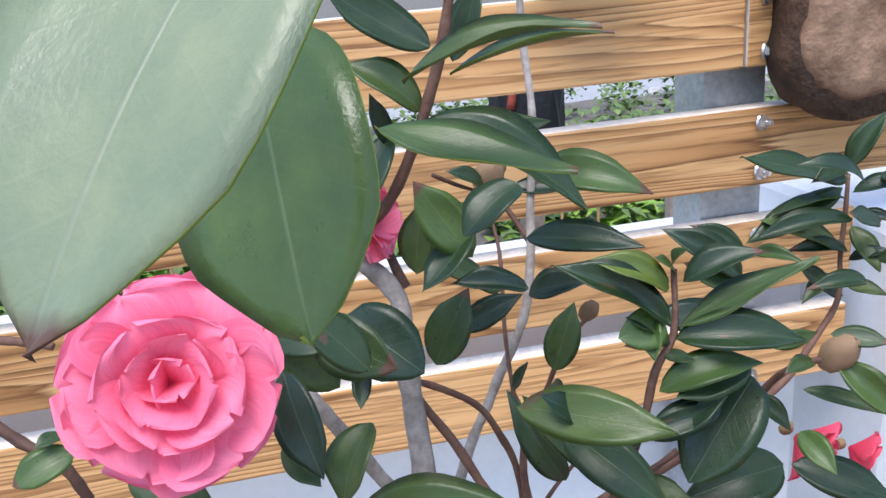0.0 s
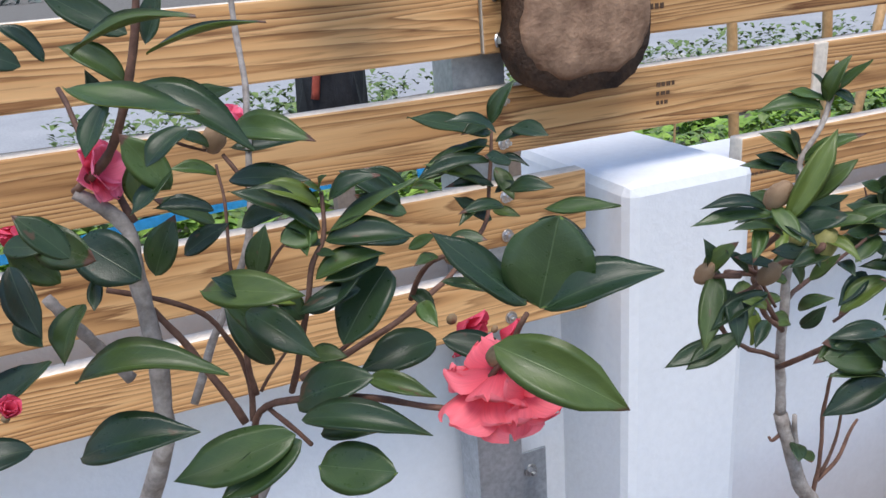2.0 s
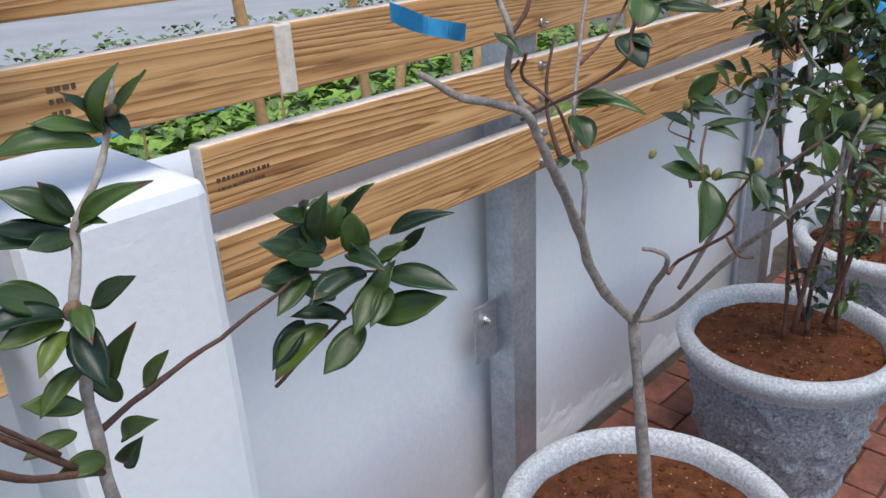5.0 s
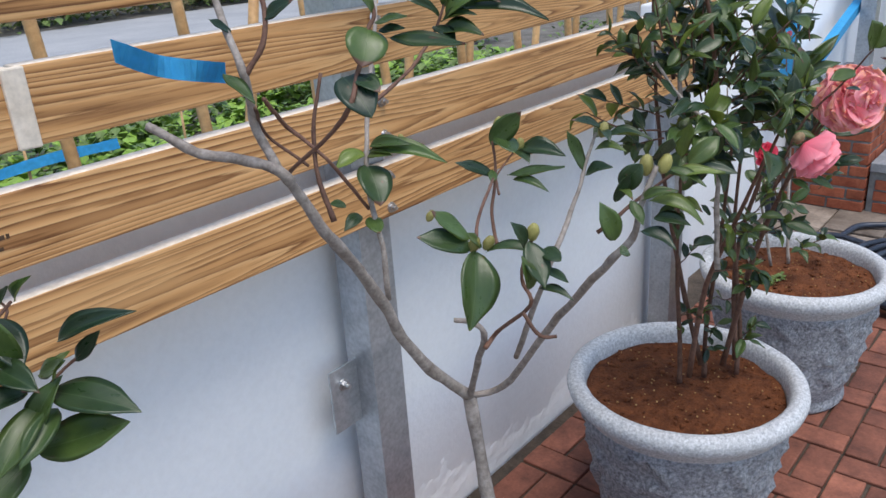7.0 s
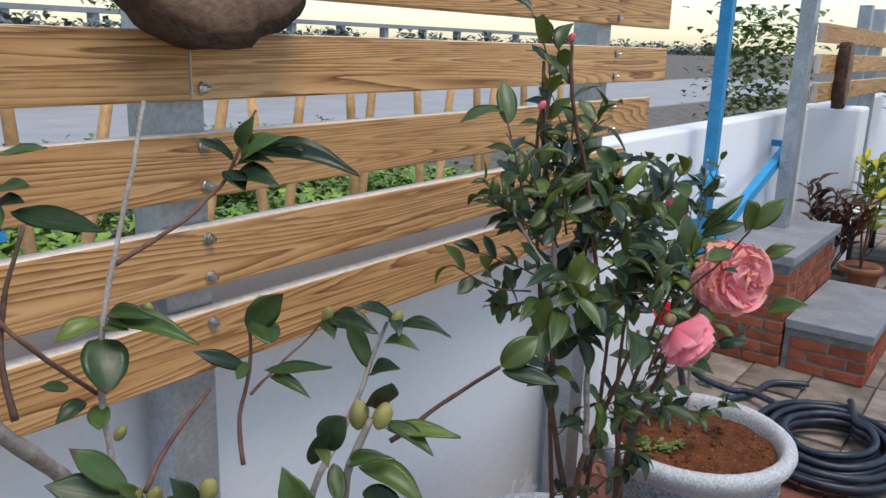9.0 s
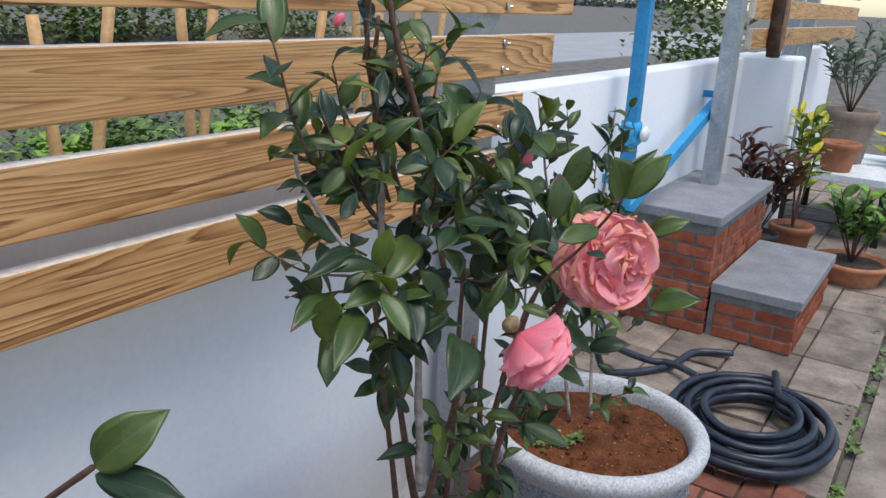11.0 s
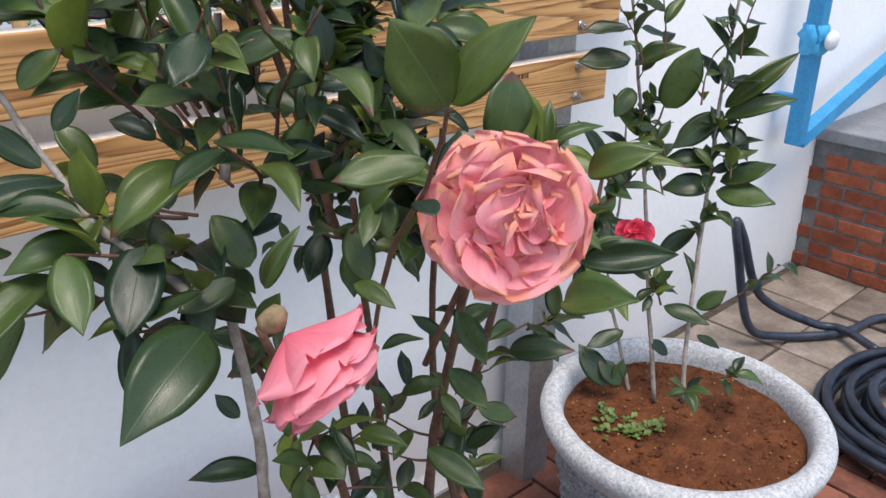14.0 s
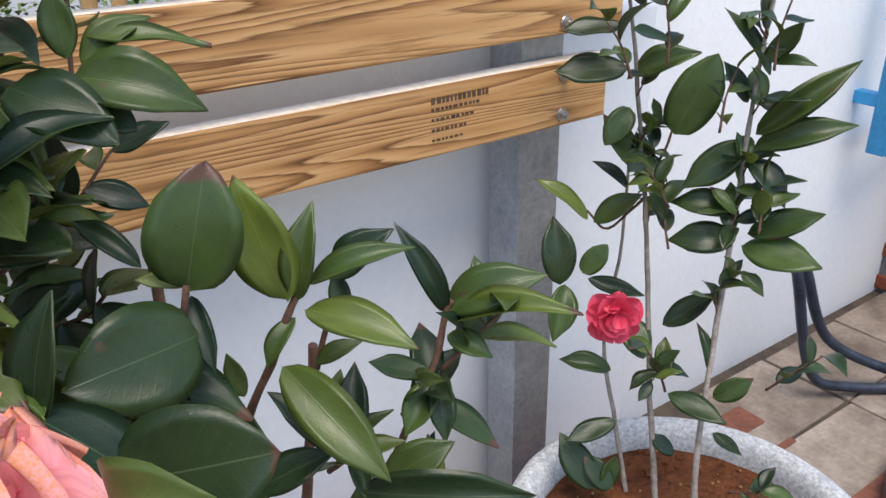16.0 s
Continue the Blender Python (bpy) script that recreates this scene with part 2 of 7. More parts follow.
PETAL = petal_material("pink_petal", (0.94, 0.12, 0.24), (1.0, 0.28, 0.42))
PETAL_PALE = petal_material("fading_pink_petal", (1.0, 0.24, 0.30), (1.0, 0.52, 0.55), 0.42)
PETAL_CORAL = petal_material("coral_pink_petal", (1.0, 0.20, 0.28), (1.0, 0.40, 0.46))
PETAL_RAGGED = petal_material("coral_red_petal", (0.90, 0.07, 0.11), (1.0, 0.24, 0.28))
PETAL_RED = petal_material("deep_red_petal", (0.72, 0.04, 0.10), (0.88, 0.12, 0.20))
STAMEN = mottled("brown_calyx", (0.16, 0.10, 0.05), (0.36, 0.26, 0.14), 80, 0.7)
BUD = mottled("brown_bud_scale", (0.16, 0.075, 0.035), (0.46, 0.32, 0.19), 130, 0.7, 0, 0.3, 200, 0.002)
BUD_GREEN = mottled("green_bud_scale", (0.20, 0.19, 0.05), (0.42, 0.38, 0.13), 70, 0.5, 0, 0.2, 200, 0.002)
POT_STONE = mottled("speckled_grey_cast_stone", (0.12, 0.13, 0.145), (0.46, 0.48, 0.52), 95, 0.75, 0, 0.8, 170, 0.006, 0.3, 0.15)
POT_RIM = mottled("pale_cast_stone_rim", (0.36, 0.38, 0.40), (0.78, 0.80, 0.82), 130, 0.7, 0, 0.5, 240, 0.004, 0.3, 0.1)
SOIL = mottled("red_laterite_soil", (0.085, 0.030, 0.014), (0.215, 0.075, 0.030), 26, 0.95, 0, 0.9, 110, 0.012, 0.2, 0.1)
GRAIN = mottled("fertiliser_grain", (0.36, 0.18, 0.06), (0.56, 0.34, 0.14), 60, 0.7)
PAVER = mottled("red_clay_paver", (0.13, 0.05, 0.035), (0.34, 0.125, 0.078), 9, 0.75, 0, 0.5, 80, 0.004, 0.35, 0.35)
SLAB = mottled("worn_concrete_slab", (0.13, 0.10, 0.08), (0.36, 0.30, 0.25), 5, 0.8, 0, 0.4, 60, 0.004, 0.3, 0.25)
JOINT = mottled("dark_sandy_joint", (0.045, 0.035, 0.028), (0.11, 0.085, 0.065), 12, 0.95, 0, 0.6, 90, 0.01)
BRICK = mottled("red_wall_brick", (0.22, 0.055, 0.03), (0.42, 0.13, 0.07), 9, 0.85, 0, 0.6, 70, 0.006, 0.2, 0.35)
MORTAR = mottled("cement_mortar", (0.14, 0.14, 0.14), (0.26, 0.26, 0.25), 12, 0.9, 0, 0.6, 80, 0.006)
TREAD = mottled("grey_cement_tread", (0.24, 0.25, 0.27), (0.36, 0.37, 0.39), 5, 0.75, 0, 0.3, 70, 0.003)
HOSE = mottled("black_rubber_hose", (0.014, 0.020, 0.032), (0.045, 0.058, 0.085), 20, 0.38, 0, 0.15, 120, 0.001)
BLUE = mottled("bright_blue_paint", (0.02, 0.30, 0.62), (0.035, 0.38, 0.72), 12, 0.45, 0, 0.08, 90, 0.001)
BLUE_PLASTIC = mottled("blue_plastic_sheet", (0.03, 0.40, 0.76), (0.07, 0.52, 0.88), 9, 0.4, 0, 0.3, 30, 0.004)
WHITE_PLASTIC = mottled("white_plastic", (0.62, 0.66, 0.68), (0.78, 0.8, 0.8), 9, 0.5)
TERRACOTTA = mottled("terracotta", (0.36, 0.13, 0.065), (0.52, 0.22, 0.12), 12, 0.8, 0, 0.3, 90, 0.003)
CLAY_GREY = mottled("weathered_clay", (0.28, 0.21, 0.16), (0.42, 0.33, 0.26), 12, 0.85, 0, 0.3, 90, 0.003)
EARTH = mottled("garden_ground", (0.10, 0.09, 0.075), (0.23, 0.21, 0.18), 3, 0.95, 0, 0.7, 40, 0.02)
ROAD = mottled("pale_concrete_road", (0.42, 0.43, 0.44), (0.54, 0.54, 0.54), 0.8, 0.85, 0, 0.3, 30, 0.006)
BAMBOO = mottled("tan_bamboo", (0.50, 0.28, 0.11), (0.70, 0.45, 0.22), 14, 0.55, 0, 0.15, 80, 0.002)
STONE = mottled("river_stone", (0.32, 0.31, 0.29), (0.58, 0.56, 0.53), 9, 0.8, 0, 0.4, 60, 0.004)
BLACK_CLOTH = mottled("black_nylon", (0.008, 0.008, 0.010), (0.022, 0.022, 0.026), 20, 0.6, 0, 0.5, 90, 0.004)
RED_TRIM = mottled("red_trim", (0.35, 0.05, 0.03), (0.5, 0.10, 0.06), 20, 0.6)
INK = mottled("burnt_stamp", (0.09, 0.05, 0.03), (0.16, 0.09, 0.05), 60, 0.8)
# tree green greyed so that distance haze sits in the colour
FAR = mottled("haze_toned_woods", (0.10, 0.13, 0.12), (0.19, 0.23, 0.21), 0.2, 0.95)
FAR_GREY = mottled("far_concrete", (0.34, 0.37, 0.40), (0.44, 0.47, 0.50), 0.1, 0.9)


# ---- mesh helpers ----
def mesh_of(bm, name, materials, smooth=True):
    me = bpy.data.meshes.new(name)
    bm.to_mesh(me)
    bm.free()
    for m in materials:
        me.materials.append(m)
    if smooth:
        for p in me.polygons:
            p.use_smooth = True
    return me


def part(name, bm, material, parent, label="", smooth=False):
    """Links a bmesh, built in world places, as one mesh object under a thing or part."""
    at = parent.matrix_world.translation.copy() if parent else Vector()
    bmesh.ops.translate(bm, verts=bm.verts, vec=-at)
    ob = new(name, mesh_of(bm, name, [material], smooth))
    if parent:
        ob.parent = parent
    if label:
        tagged(ob, label)
    return ob


def thing(name, at, label, category, group="", kind=""):
    ob = new(name)
    ob.location = at
    ob.matrix_world = Matrix.Translation(at)
    ob.empty_display_size = 0.05
    return tagged(ob, label, category, group, kind)


def solo(name, bm, material, label, category="", kind="", smooth=False, origin=None):
    if origin is not None:
        bmesh.ops.translate(bm, verts=bm.verts, vec=-Vector(origin))
    ob = new(name, mesh_of(bm, name, [material], smooth))
    if origin is not None:
        ob.location = origin
    return tagged(ob, label, category, "", kind)


def box(bm, lo, hi, bevel=0.0, turn=None):
    made = bmesh.ops.create_cube(bm, size=1.0)["verts"]
    lo, hi = Vector(lo), Vector(hi)
    for v in made:
        v.co = Vector(((lo[i] + hi[i]) / 2 + v.co[i] * (hi[i] - lo[i])) for i in range(3))
    if turn is not None:
        c = (lo + hi) / 2
        for v in made:
            v.co = c + turn @ (v.co - c)
    if bevel:
        edges = list({e for v in made for e in v.link_edges})
        bmesh.ops.bevel(bm, geom=edges, offset=bevel, segments=2, profile=0.5, affect='EDGES')
    return made


def boxed(lo, hi, bevel=0.0, turn=None):
    bm = bmesh.new()
    box(bm, lo, hi, bevel, turn)
    return bm


def smooth_line(points, steps):
    pts = [Vector(p) for p in points]
    if len(pts) < 3:
        return [pts[0].lerp(pts[-1], i / steps) for i in range(steps + 1)]
    out = []
    ext = [2 * pts[0] - pts[1]] + pts + [2 * pts[-1] - pts[-2]]
    for i in range(1, len(ext) - 2):
        a, b, c, d = ext[i - 1:i + 3]
        for k in range(steps):
            t = k / steps
            out.append(0.5 * (2 * b + (c - a) * t + (2 * a - 5 * b + 4 * c - d) * t * t + (3 * b - a - 3 * c + d) * t ** 3))
    out.append(pts[-1])
    return out


def tube(bm, line, r0, r1, sides=7, knots=0.0, rng=None, capped=True):
    rings = []
    side = None
    n = len(line)
    for i, p in enumerate(line):
        way = (line[min(i + 1, n - 1)] - line[max(i - 1, 0)]).normalized()
        if side is None:
            side = way.orthogonal().normalized()
        side = (side - way * side.dot(way)).normalized()
        up = way.cross(side)
        r = r0 + (r1 - r0) * i / max(n - 1, 1)
        if knots and rng:
            r *= 1 + rng.uniform(-knots * 0.4, knots)
        rings.append([bm.verts.new(p + r * (math.cos(2 * math.pi * k / sides) * side + math.sin(2 * math.pi * k / sides) * up)) for k in range(sides)])
    for a, b in zip(rings, rings[1:]):
        for k in range(sides):
            bm.faces.new((a[k], a[(k + 1) % sides], b[(k + 1) % sides], b[k]))
    if capped:
        bm.faces.new(list(reversed(rings[0])))
        bm.faces.new(rings[-1])


def lathe(bm, profile, around=48, at=(0, 0, 0), rough=None):
    at = Vector(at)
    rings = []
    for j, (r, z) in enumerate(profile):
        ring = []
        for k in range(around):
            a = 2 * math.pi * k / around
            rr = r + (rough(a, z) if rough else 0.0)
            ring.append(bm.verts.new(at + Vector((rr * math.cos(a), rr * math.sin(a), z))))
        rings.append(ring)
    for a, b in zip(rings, rings[1:]):
        for k in range(around):
            bm.faces.new((a[k], a[(k + 1) % around], b[(k + 1) % around], b[k]))
    return rings


def origin_of(ob):
    at = Vector()
    while ob:
        at += ob.location
        ob = ob.parent
    return at


def placed(name, mesh, parent, m):
    """A shared mesh as a part of its own, at the world pose m."""
    ob = new(name, mesh)
    ob.parent = parent
    ob.matrix_basis = Matrix.Translation(-origin_of(parent)) @ m
    return ob


# ---- ground, wall and paving bed ----
bm = bmesh.new()
box(bm, (-2500, -2500, -0.6), (2500, 2500, -0.045))
solo("ground", bm, EARTH, "bare grey garden ground with scattered dirt", "ground", "structure")
bm = boxed((-3.0, 0.10, -0.2), (12.0, 1.42, -0.012), 0.01)
solo("paving_bed", bm, JOINT, "dark sandy bed of the brick path", "path", "structure")
bm = boxed((-3.0, -3.5, -0.2), (12.0, 0.06, -0.03))
solo("pavement", bm, SLAB, "worn grey concrete yard beside the brick path", "pavement", "structure")

WALL_Y = 1.27
bm = bmesh.new()
box(bm, (-3.0, WALL_Y, -0.3), (4.38, WALL_Y + 0.26, 1.265), 0.012)
box(bm, (4.33, WALL_Y + 0.11, -0.3), (12.0, WALL_Y + 0.264, 1.335), 0.012)
wall = solo("wall_north", bm, WALL, "low white-painted rough rendered garden wall", "wall", "structure", True)

# lumpy patched render that peels along the foot of the wall
bm = bmesh.new()
NX, NZ = 420, 34
grid = []
for i in range(NX + 1):
    col = []
    for j in range(NZ + 1):
        x, z = -0.9 + 5.0 * i / NX, 0.002 + 0.40 * j / NZ
        lump = noise.noise(Vector((x * 9, 0, z * 9))) + 0.6 * noise.noise(Vector((x * 31, 2, z * 31))) + 0.35 * noise.noise(Vector((x * 70, 5, z * 70)))
        high = 0.55 * lump + 0.85 - 5.5 * z + 0.4 * noise.noise(Vector((x * 2.1, 9, 0)))
        y = WALL_Y + 0.002 - min(0.010, max(0.0, 0.006 * high))
        col.append(bm.verts.new((x, y, z)))
    grid.append(col)
for a, b in zip(grid, grid[1:]):
    for j in range(NZ):
        bm.faces.new((a[j], b[j], b[j + 1], a[j + 1]))
part("peeling_render", bm, WALL, wall, "rough peeling white render")


def pillar(x0, x1):
    bm = bmesh.new()
    box(bm, (x0, 1.02, -0.3), (x1, 1.45, 1.365), 0.024)
    return solo("pillar", bm, WALL, "square white rendered pillar with rounded edges", "pillar", "structure")


pillar(1.075, 1.365)
pillar(7.9, 8.2)

# ---- pine fence on galvanized posts ----
fence = thing("fence", (2.2, 1.16, 0.0), "oiled pine slat fence bolted to galvanized posts", "fence", kind="structure")
SLATS = {0: (1.108, 1.226), 1: (1.271, 1.388), 2: (1.441, 1.557), 3: (1.614, 1.732), 4: (1.800, 1.915)}
RUNS = [(0, -2.6, 1.037), (1, -2.6, 1.037), (0, 1.402, 4.05), (1, 1.400, 4.08), (2, -2.6, 1.583), (2, 1.589, 4.26),
        (3, -2.6, 0.84), (3, 0.844, 2.28), (3, 2.284, 4.38), (4, -2.6, 0.84), (4, 0.844, 2.28), (4, 2.284, 4.38),
        (2, 6.82, 11.0), (3, 6.80, 11.0), (4, 6.78, 11.0)]


def slat(parent, row, x0, x1):
    z0, z1 = SLATS[row]
    bm = boxed((x0, 1.10, z0), (x1, 1.138, z1), 0.004)
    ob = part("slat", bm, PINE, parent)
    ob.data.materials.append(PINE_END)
    # top and end faces take the paler pine with sky light in its colour
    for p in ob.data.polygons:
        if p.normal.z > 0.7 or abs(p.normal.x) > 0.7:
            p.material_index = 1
    return ob


for row, x0, x1 in RUNS:
    slat(fence, row, x0, x1)
part("batten", boxed((1.568, 1.094, 1.44), (1.602, 1.103, 1.556), 0.003), PINE_END, fence, "narrow pale pine joint strip")

bolt_bm = bmesh.new()
bmesh.ops.create_cone(bolt_bm, segments=20, radius1=0.0125, radius2=0.0115, depth=0.003, cap_ends=True)
bmesh.ops.create_cone(bolt_bm, segments=6, radius1=0.0088, radius2=0.0085, depth=0.008, cap_ends=True, matrix=Matrix.Translation((0, 0, 0.005)))
bmesh.ops.create_cone(bolt_bm, segments=10, radius1=0.0048, radius2=0.004, depth=0.008, cap_ends=True, matrix=Matrix.Translation((0, 0, 0.012)))
BOLT_MESH = mesh_of(bolt_bm, "bolt", [BOLT], False)


def steel_post(parent, x, z1=2.1):
    """A lipped channel of folded sheet with a light front flange."""
    outer = [(0.020, 1.228), (0.049, 1.228), (0.049, 1.140), (-0.049, 1.140), (-0.049, 1.228), (-0.020, 1.228)]
    inner = [(-0.020, 1.224), (-0.045, 1.224), (-0.045, 1.144), (0.045, 1.144), (0.045, 1.224), (0.020, 1.224)]
    bm = bmesh.new()
    low, high = ([bm.verts.new((x + u, y, z)) for u, y in outer + inner] for z in (-0.02, z1))
    n = len(low)
    for k in range(n):
        bm.faces.new((low[k], low[(k + 1) % n], high[(k + 1) % n], high[k]))
    bm.faces.new(high)
    bmesh.ops.recalc_face_normals(bm, faces=bm.faces[:])
    return part("post", bm, STEEL, parent, "galvanized folded steel channel")


def bracket(parent, x, side=-1, z=0.663):
    """An angle plate on the wall, bolted, beside a post."""
    inner = x + side * 0.049
    x0, x1 = sorted((inner, inner + side * 0.088))
    mid = (x0 + x1) / 2 + side * 0.004
    ob = part("bracket", boxed((x0, 1.198, z - 0.085), (x1, 1.204, z + 0.085), 0.0015), STEEL, parent)
    slot = bmesh.new()
    bmesh.ops.create_cone(slot, segments=16, radius1=0.012, radius2=0.012, depth=0.002, cap_ends=True, matrix=pose(mid, 1.1965, z - 0.045, 90) @ Matrix.Diagonal((0.8, 1.4, 1, 1)))
    part("slot", slot, WALL, ob)
    part("wall_plug", boxed((mid - 0.012, 1.204, z + 0.025), (mid + 0.012, 1.272, z + 0.049)), STEEL, ob)
    placed("bolt", BOLT_MESH, ob, pose(mid, 1.196, z + 0.037, 90) @ Matrix.Scale(1.25, 4))


POSTS = (-0.55, 0.85, 2.285, 3.925)
for x in POSTS:
    steel_post(fence, x)
    if x < 3:
        bracket(fence, x, 1 if x < 1 else -1)
    for row, (z0, z1) in SLATS.items():
        for dz in (0.021, 0.094):
            if row == 3 and x == 2.285 and dz > 0.05:
                continue
            placed("bolt", BOLT_MESH, fence, pose(x + 0.017 + 0.004 * math.sin(7 * dz * row + x), 1.0985, z0 + dz, 90, 0, 13 * row))
for x in (6.72, 8.4, 9.0):
    steel_post(fence, x)


def stamp(parent, x, z, rows, wide):
    """Unreadable burnt grading marks as short bars."""
    rng = random.Random(int(x * 100))
    bm = bmesh.new()
    for r, h in enumerate(rows):
        u = 0.0
        while u < wide * (1 - 0.12 * r):
            w = rng.uniform(0.004, 0.009)
            box(bm, (x + u, 1.0990, z - 0.017 * r - h), (x + u + w, 1.0998, z - 0.017 * r))
            u += w + rng.uniform(0.002, 0.004)
    part("grading_stamp", bm, INK, parent, "burnt dark grading marks")


stamp(fence, 3.655, 1.206, (0.011, 0.005, 0.005, 0.005, 0.004), 0.11)
stamp(fence, 1.42, 1.330, (0.007, 0.005), 0.10)
stamp(fence, 1.16, 1.700, (0.012, 0.010, 0.010), 0.05)
stamp(fence, 1.19, 1.525, (0.008, 0.007, 0.007), 0.035)


# ---- log slices hung on the fence ----
def log_slice(x, z, w, h, lean, label, square):
    rng = random.Random(int(x * 77))
    at = (x, 1.05, z)
    root = thing("log_slice", at, label, "log slice", "log slices on the fence")

    def outline(a, s, lift=0.0):
        n = 1 + 0.07 * noise.noise((3 * math.cos(a) + x, 3 * math.sin(a), 1)) + 0.025 * noise.noise((11 * math.cos(a), 11 * math.sin(a), x))
        u, v = math.copysign(abs(math.cos(a)) ** square, math.cos(a)), math.copysign(abs(math.sin(a)) ** square, math.sin(a))
        return Vector((w / 2 * n * s * u * (1 - lean * v), 0, h / 2 * n * s * v + lift * h * max(0.0, -v) ** 0.5))

    for name, mat, y0, y1, s0, s1, up in (("bark", BARK, 0.046, -0.028, 1.0, 1.0, 0.0), ("cut_face", CUT, -0.020, -0.036, 0.97, 0.93, 0.06)):
        bm = bmesh.new()
        rings = []
        for y, s in ((y0, s0), ((y0 + y1) / 2, 1.02 * s0), (y1, s1)):
            rings.append([bm.verts.new(Vector(at) + outline(2 * math.pi * k / 56, s, up) + Vector((0, y + 0.004 * noise.noise((k, y * 40, x)), 0))) for k in range(56)])
        for a, b in zip(rings, rings[1:]):
            for k in range(56):
                bm.faces.new((a[k], a[(k + 1) % 56], b[(k + 1) % 56], b[k]))
        prev = rings[-1]
        for s in (0.75, 0.5, 0.25):
            ring = [bm.verts.new(Vector(at) + outline(2 * math.pi * k / 56, s, up * s) + Vector((0, y1 - 0.003 + 0.003 * noise.noise((k * 0.3, s * 9, x)), 0))) for k in range(56)]
            for k in range(56):
                bm.faces.new((prev[k], prev[(k + 1) % 56], ring[(k + 1) % 56], ring[k]))
            prev = ring
        bm.faces.new(prev)
        bm.faces.new(list(reversed(rings[0])))
        bmesh.ops.recalc_face_normals(bm, faces=bm.faces[:])
        part(name, bm, mat, root, smooth=True)


log_slice(0.995, 1.743, 0.235, 0.40, 0.17, "thick brown log slice with dark bark on the fence", 0.62)
log_slice(0.60, 1.90, 0.16, 0.29, 0.0, "small dark log slice hung on the fence", 0.95)
log_slice(2.305, 1.87, 0.40, 0.33, 0.02, "broad reddish log slice with ragged bark", 1.0)
log_slice(7.25, 1.60, 0.10, 0.42, 0.05, "narrow dark bark strip on the far fence", 0.8)


# ---- stone pots ----
def stone_pot(at, label):
    root = thing("planter_pot", at, label, "pot", "cast stone pots by the wall")
    body = [(0.205, 0.0), (0.215, 0.012), (0.212, 0.03), (0.205, 0.045)]
    body += [(0.208 + 0.075 * (i / 22) ** 0.85, 0.05 + 0.37 * i / 22) for i in range(23)]

    def relief(a, z):
        k = 0.0
        for band in (0.10, 0.115, 0.255, 0.27, 0.285, 0.405):
            k += 0.006 * math.exp(-((z - band) / 0.005) ** 2)
        if 0.12 < z < 0.25 or 0.29 < z < 0.40:
            p = Vector((8 * math.cos(a), 8 * math.sin(a), z * 26))
            swirl = math.sin(9 * a + 5 * noise.noise(p * 0.35) + 40 * z) * math.sin(46 * z + 3 * math.sin(9 * a))
            k += 0.019 * max(0.0, swirl) + 0.002 * noise.noise(p * 3)
        return k + 0.0015 * noise.noise(Vector((20 * math.cos(a), 20 * math.sin(a), z * 60)))

    bm = bmesh.new()
    rings = lathe(bm, body, 120, at, relief)
    bm.faces.new(list(reversed(rings[0])))
    part("pot_body", bm, POT_STONE, root, smooth=True)
    bm = bmesh.new()
    rim = [(0.283, 0.415), (0.292, 0.43), (0.306, 0.445), (0.318, 0.462), (0.323, 0.482), (0.319, 0.497), (0.306, 0.507), (0.288, 0.507), (0.276, 0.498), (0.270, 0.475), (0.266, 0.42)]
    lathe(bm, rim, 96, at, lambda a, z: 0.0015 * noise.noise(Vector((14 * math.cos(a), 14 * math.sin(a), z * 40))))
    part("pot_rim", bm, POT_RIM, root, "pale rounded rim", True)
    bm = bmesh.new()
    rings = lathe(bm, [(0.2672, 0.452)] + [(0.265 * (1 - i / 12), 0.455) for i in range(12)], 60, at)
    bm.faces.new(rings[-1])
    for v in bm.verts:
        d = v.co - Vector(at)
        v.co.z += 0.014 * noise.noise(d * 9) + 0.006 * noise.noise(d * 34) + 0.012 * (1 - d.xy.length / 0.27)
    part("soil", bm, SOIL, root, "damp red soil", True)
    bm = bmesh.new()
    rng = random.Random(int(at[0] * 50))
    for i in range(110):
        a, r = rng.uniform(0, 6.283), 0.255 * math.sqrt(rng.random())
        d = Vector((r * math.cos(a), r * math.sin(a), 0))
        z = 0.457 + 0.014 * noise.noise((d + Vector((0, 0, 0.455))) * 9) + 0.012 * (1 - r / 0.27)
        s = rng.uniform(0.0015, 0.0036)
        bmesh.ops.create_icosphere(bm, subdivisions=1, radius=s, matrix=Matrix.Translation(Vector(at) + d + Vector((0, 0, z))))
    crumbs = bmesh.new()
    for i in range(330):
        a, r = rng.uniform(0, 6.283), 0.258 * rng.random() ** 0.4
        d = Vector((r * math.cos(a), r * math.sin(a), 0))
        z = 0.457 + 0.014 * noise.noise((d + Vector((0, 0, 0.455))) * 9) + 0.012 * (1 - r / 0.27)
        s = 0.002 + 0.007 * rng.random() ** 3
        made = bmesh.ops.create_icosphere(crumbs, subdivisions=1, radius=s, matrix=Matrix.Translation(Vector(at) + d + Vector((0, 0, z))) @ Matrix.Diagonal((1.2, 1, 0.75, 1)))
        for v in made["verts"]:
            v.co += 0.4 * s * noise.noise_vector(v.co * 300)
    tagged(part("soil_crumb", crumbs, SOIL, root, "loose red soil crumbs"), kind="stuff")
    ob = part("fertiliser_grain", bm, GRAIN, root, "pale fertiliser grains")
    tagged(ob, kind="stuff")
    return root


POT_AT = [(0.10, 0.60, 0.0), (1.02, 0.60, 0.0), (2.02, 0.60, 0.0), (2.975, 0.685, 0.0), (3.885, 0.68, 0.0)]
for at in POT_AT:
    stone_pot(at, "grey cast stone planter with scrolled relief and red soil")


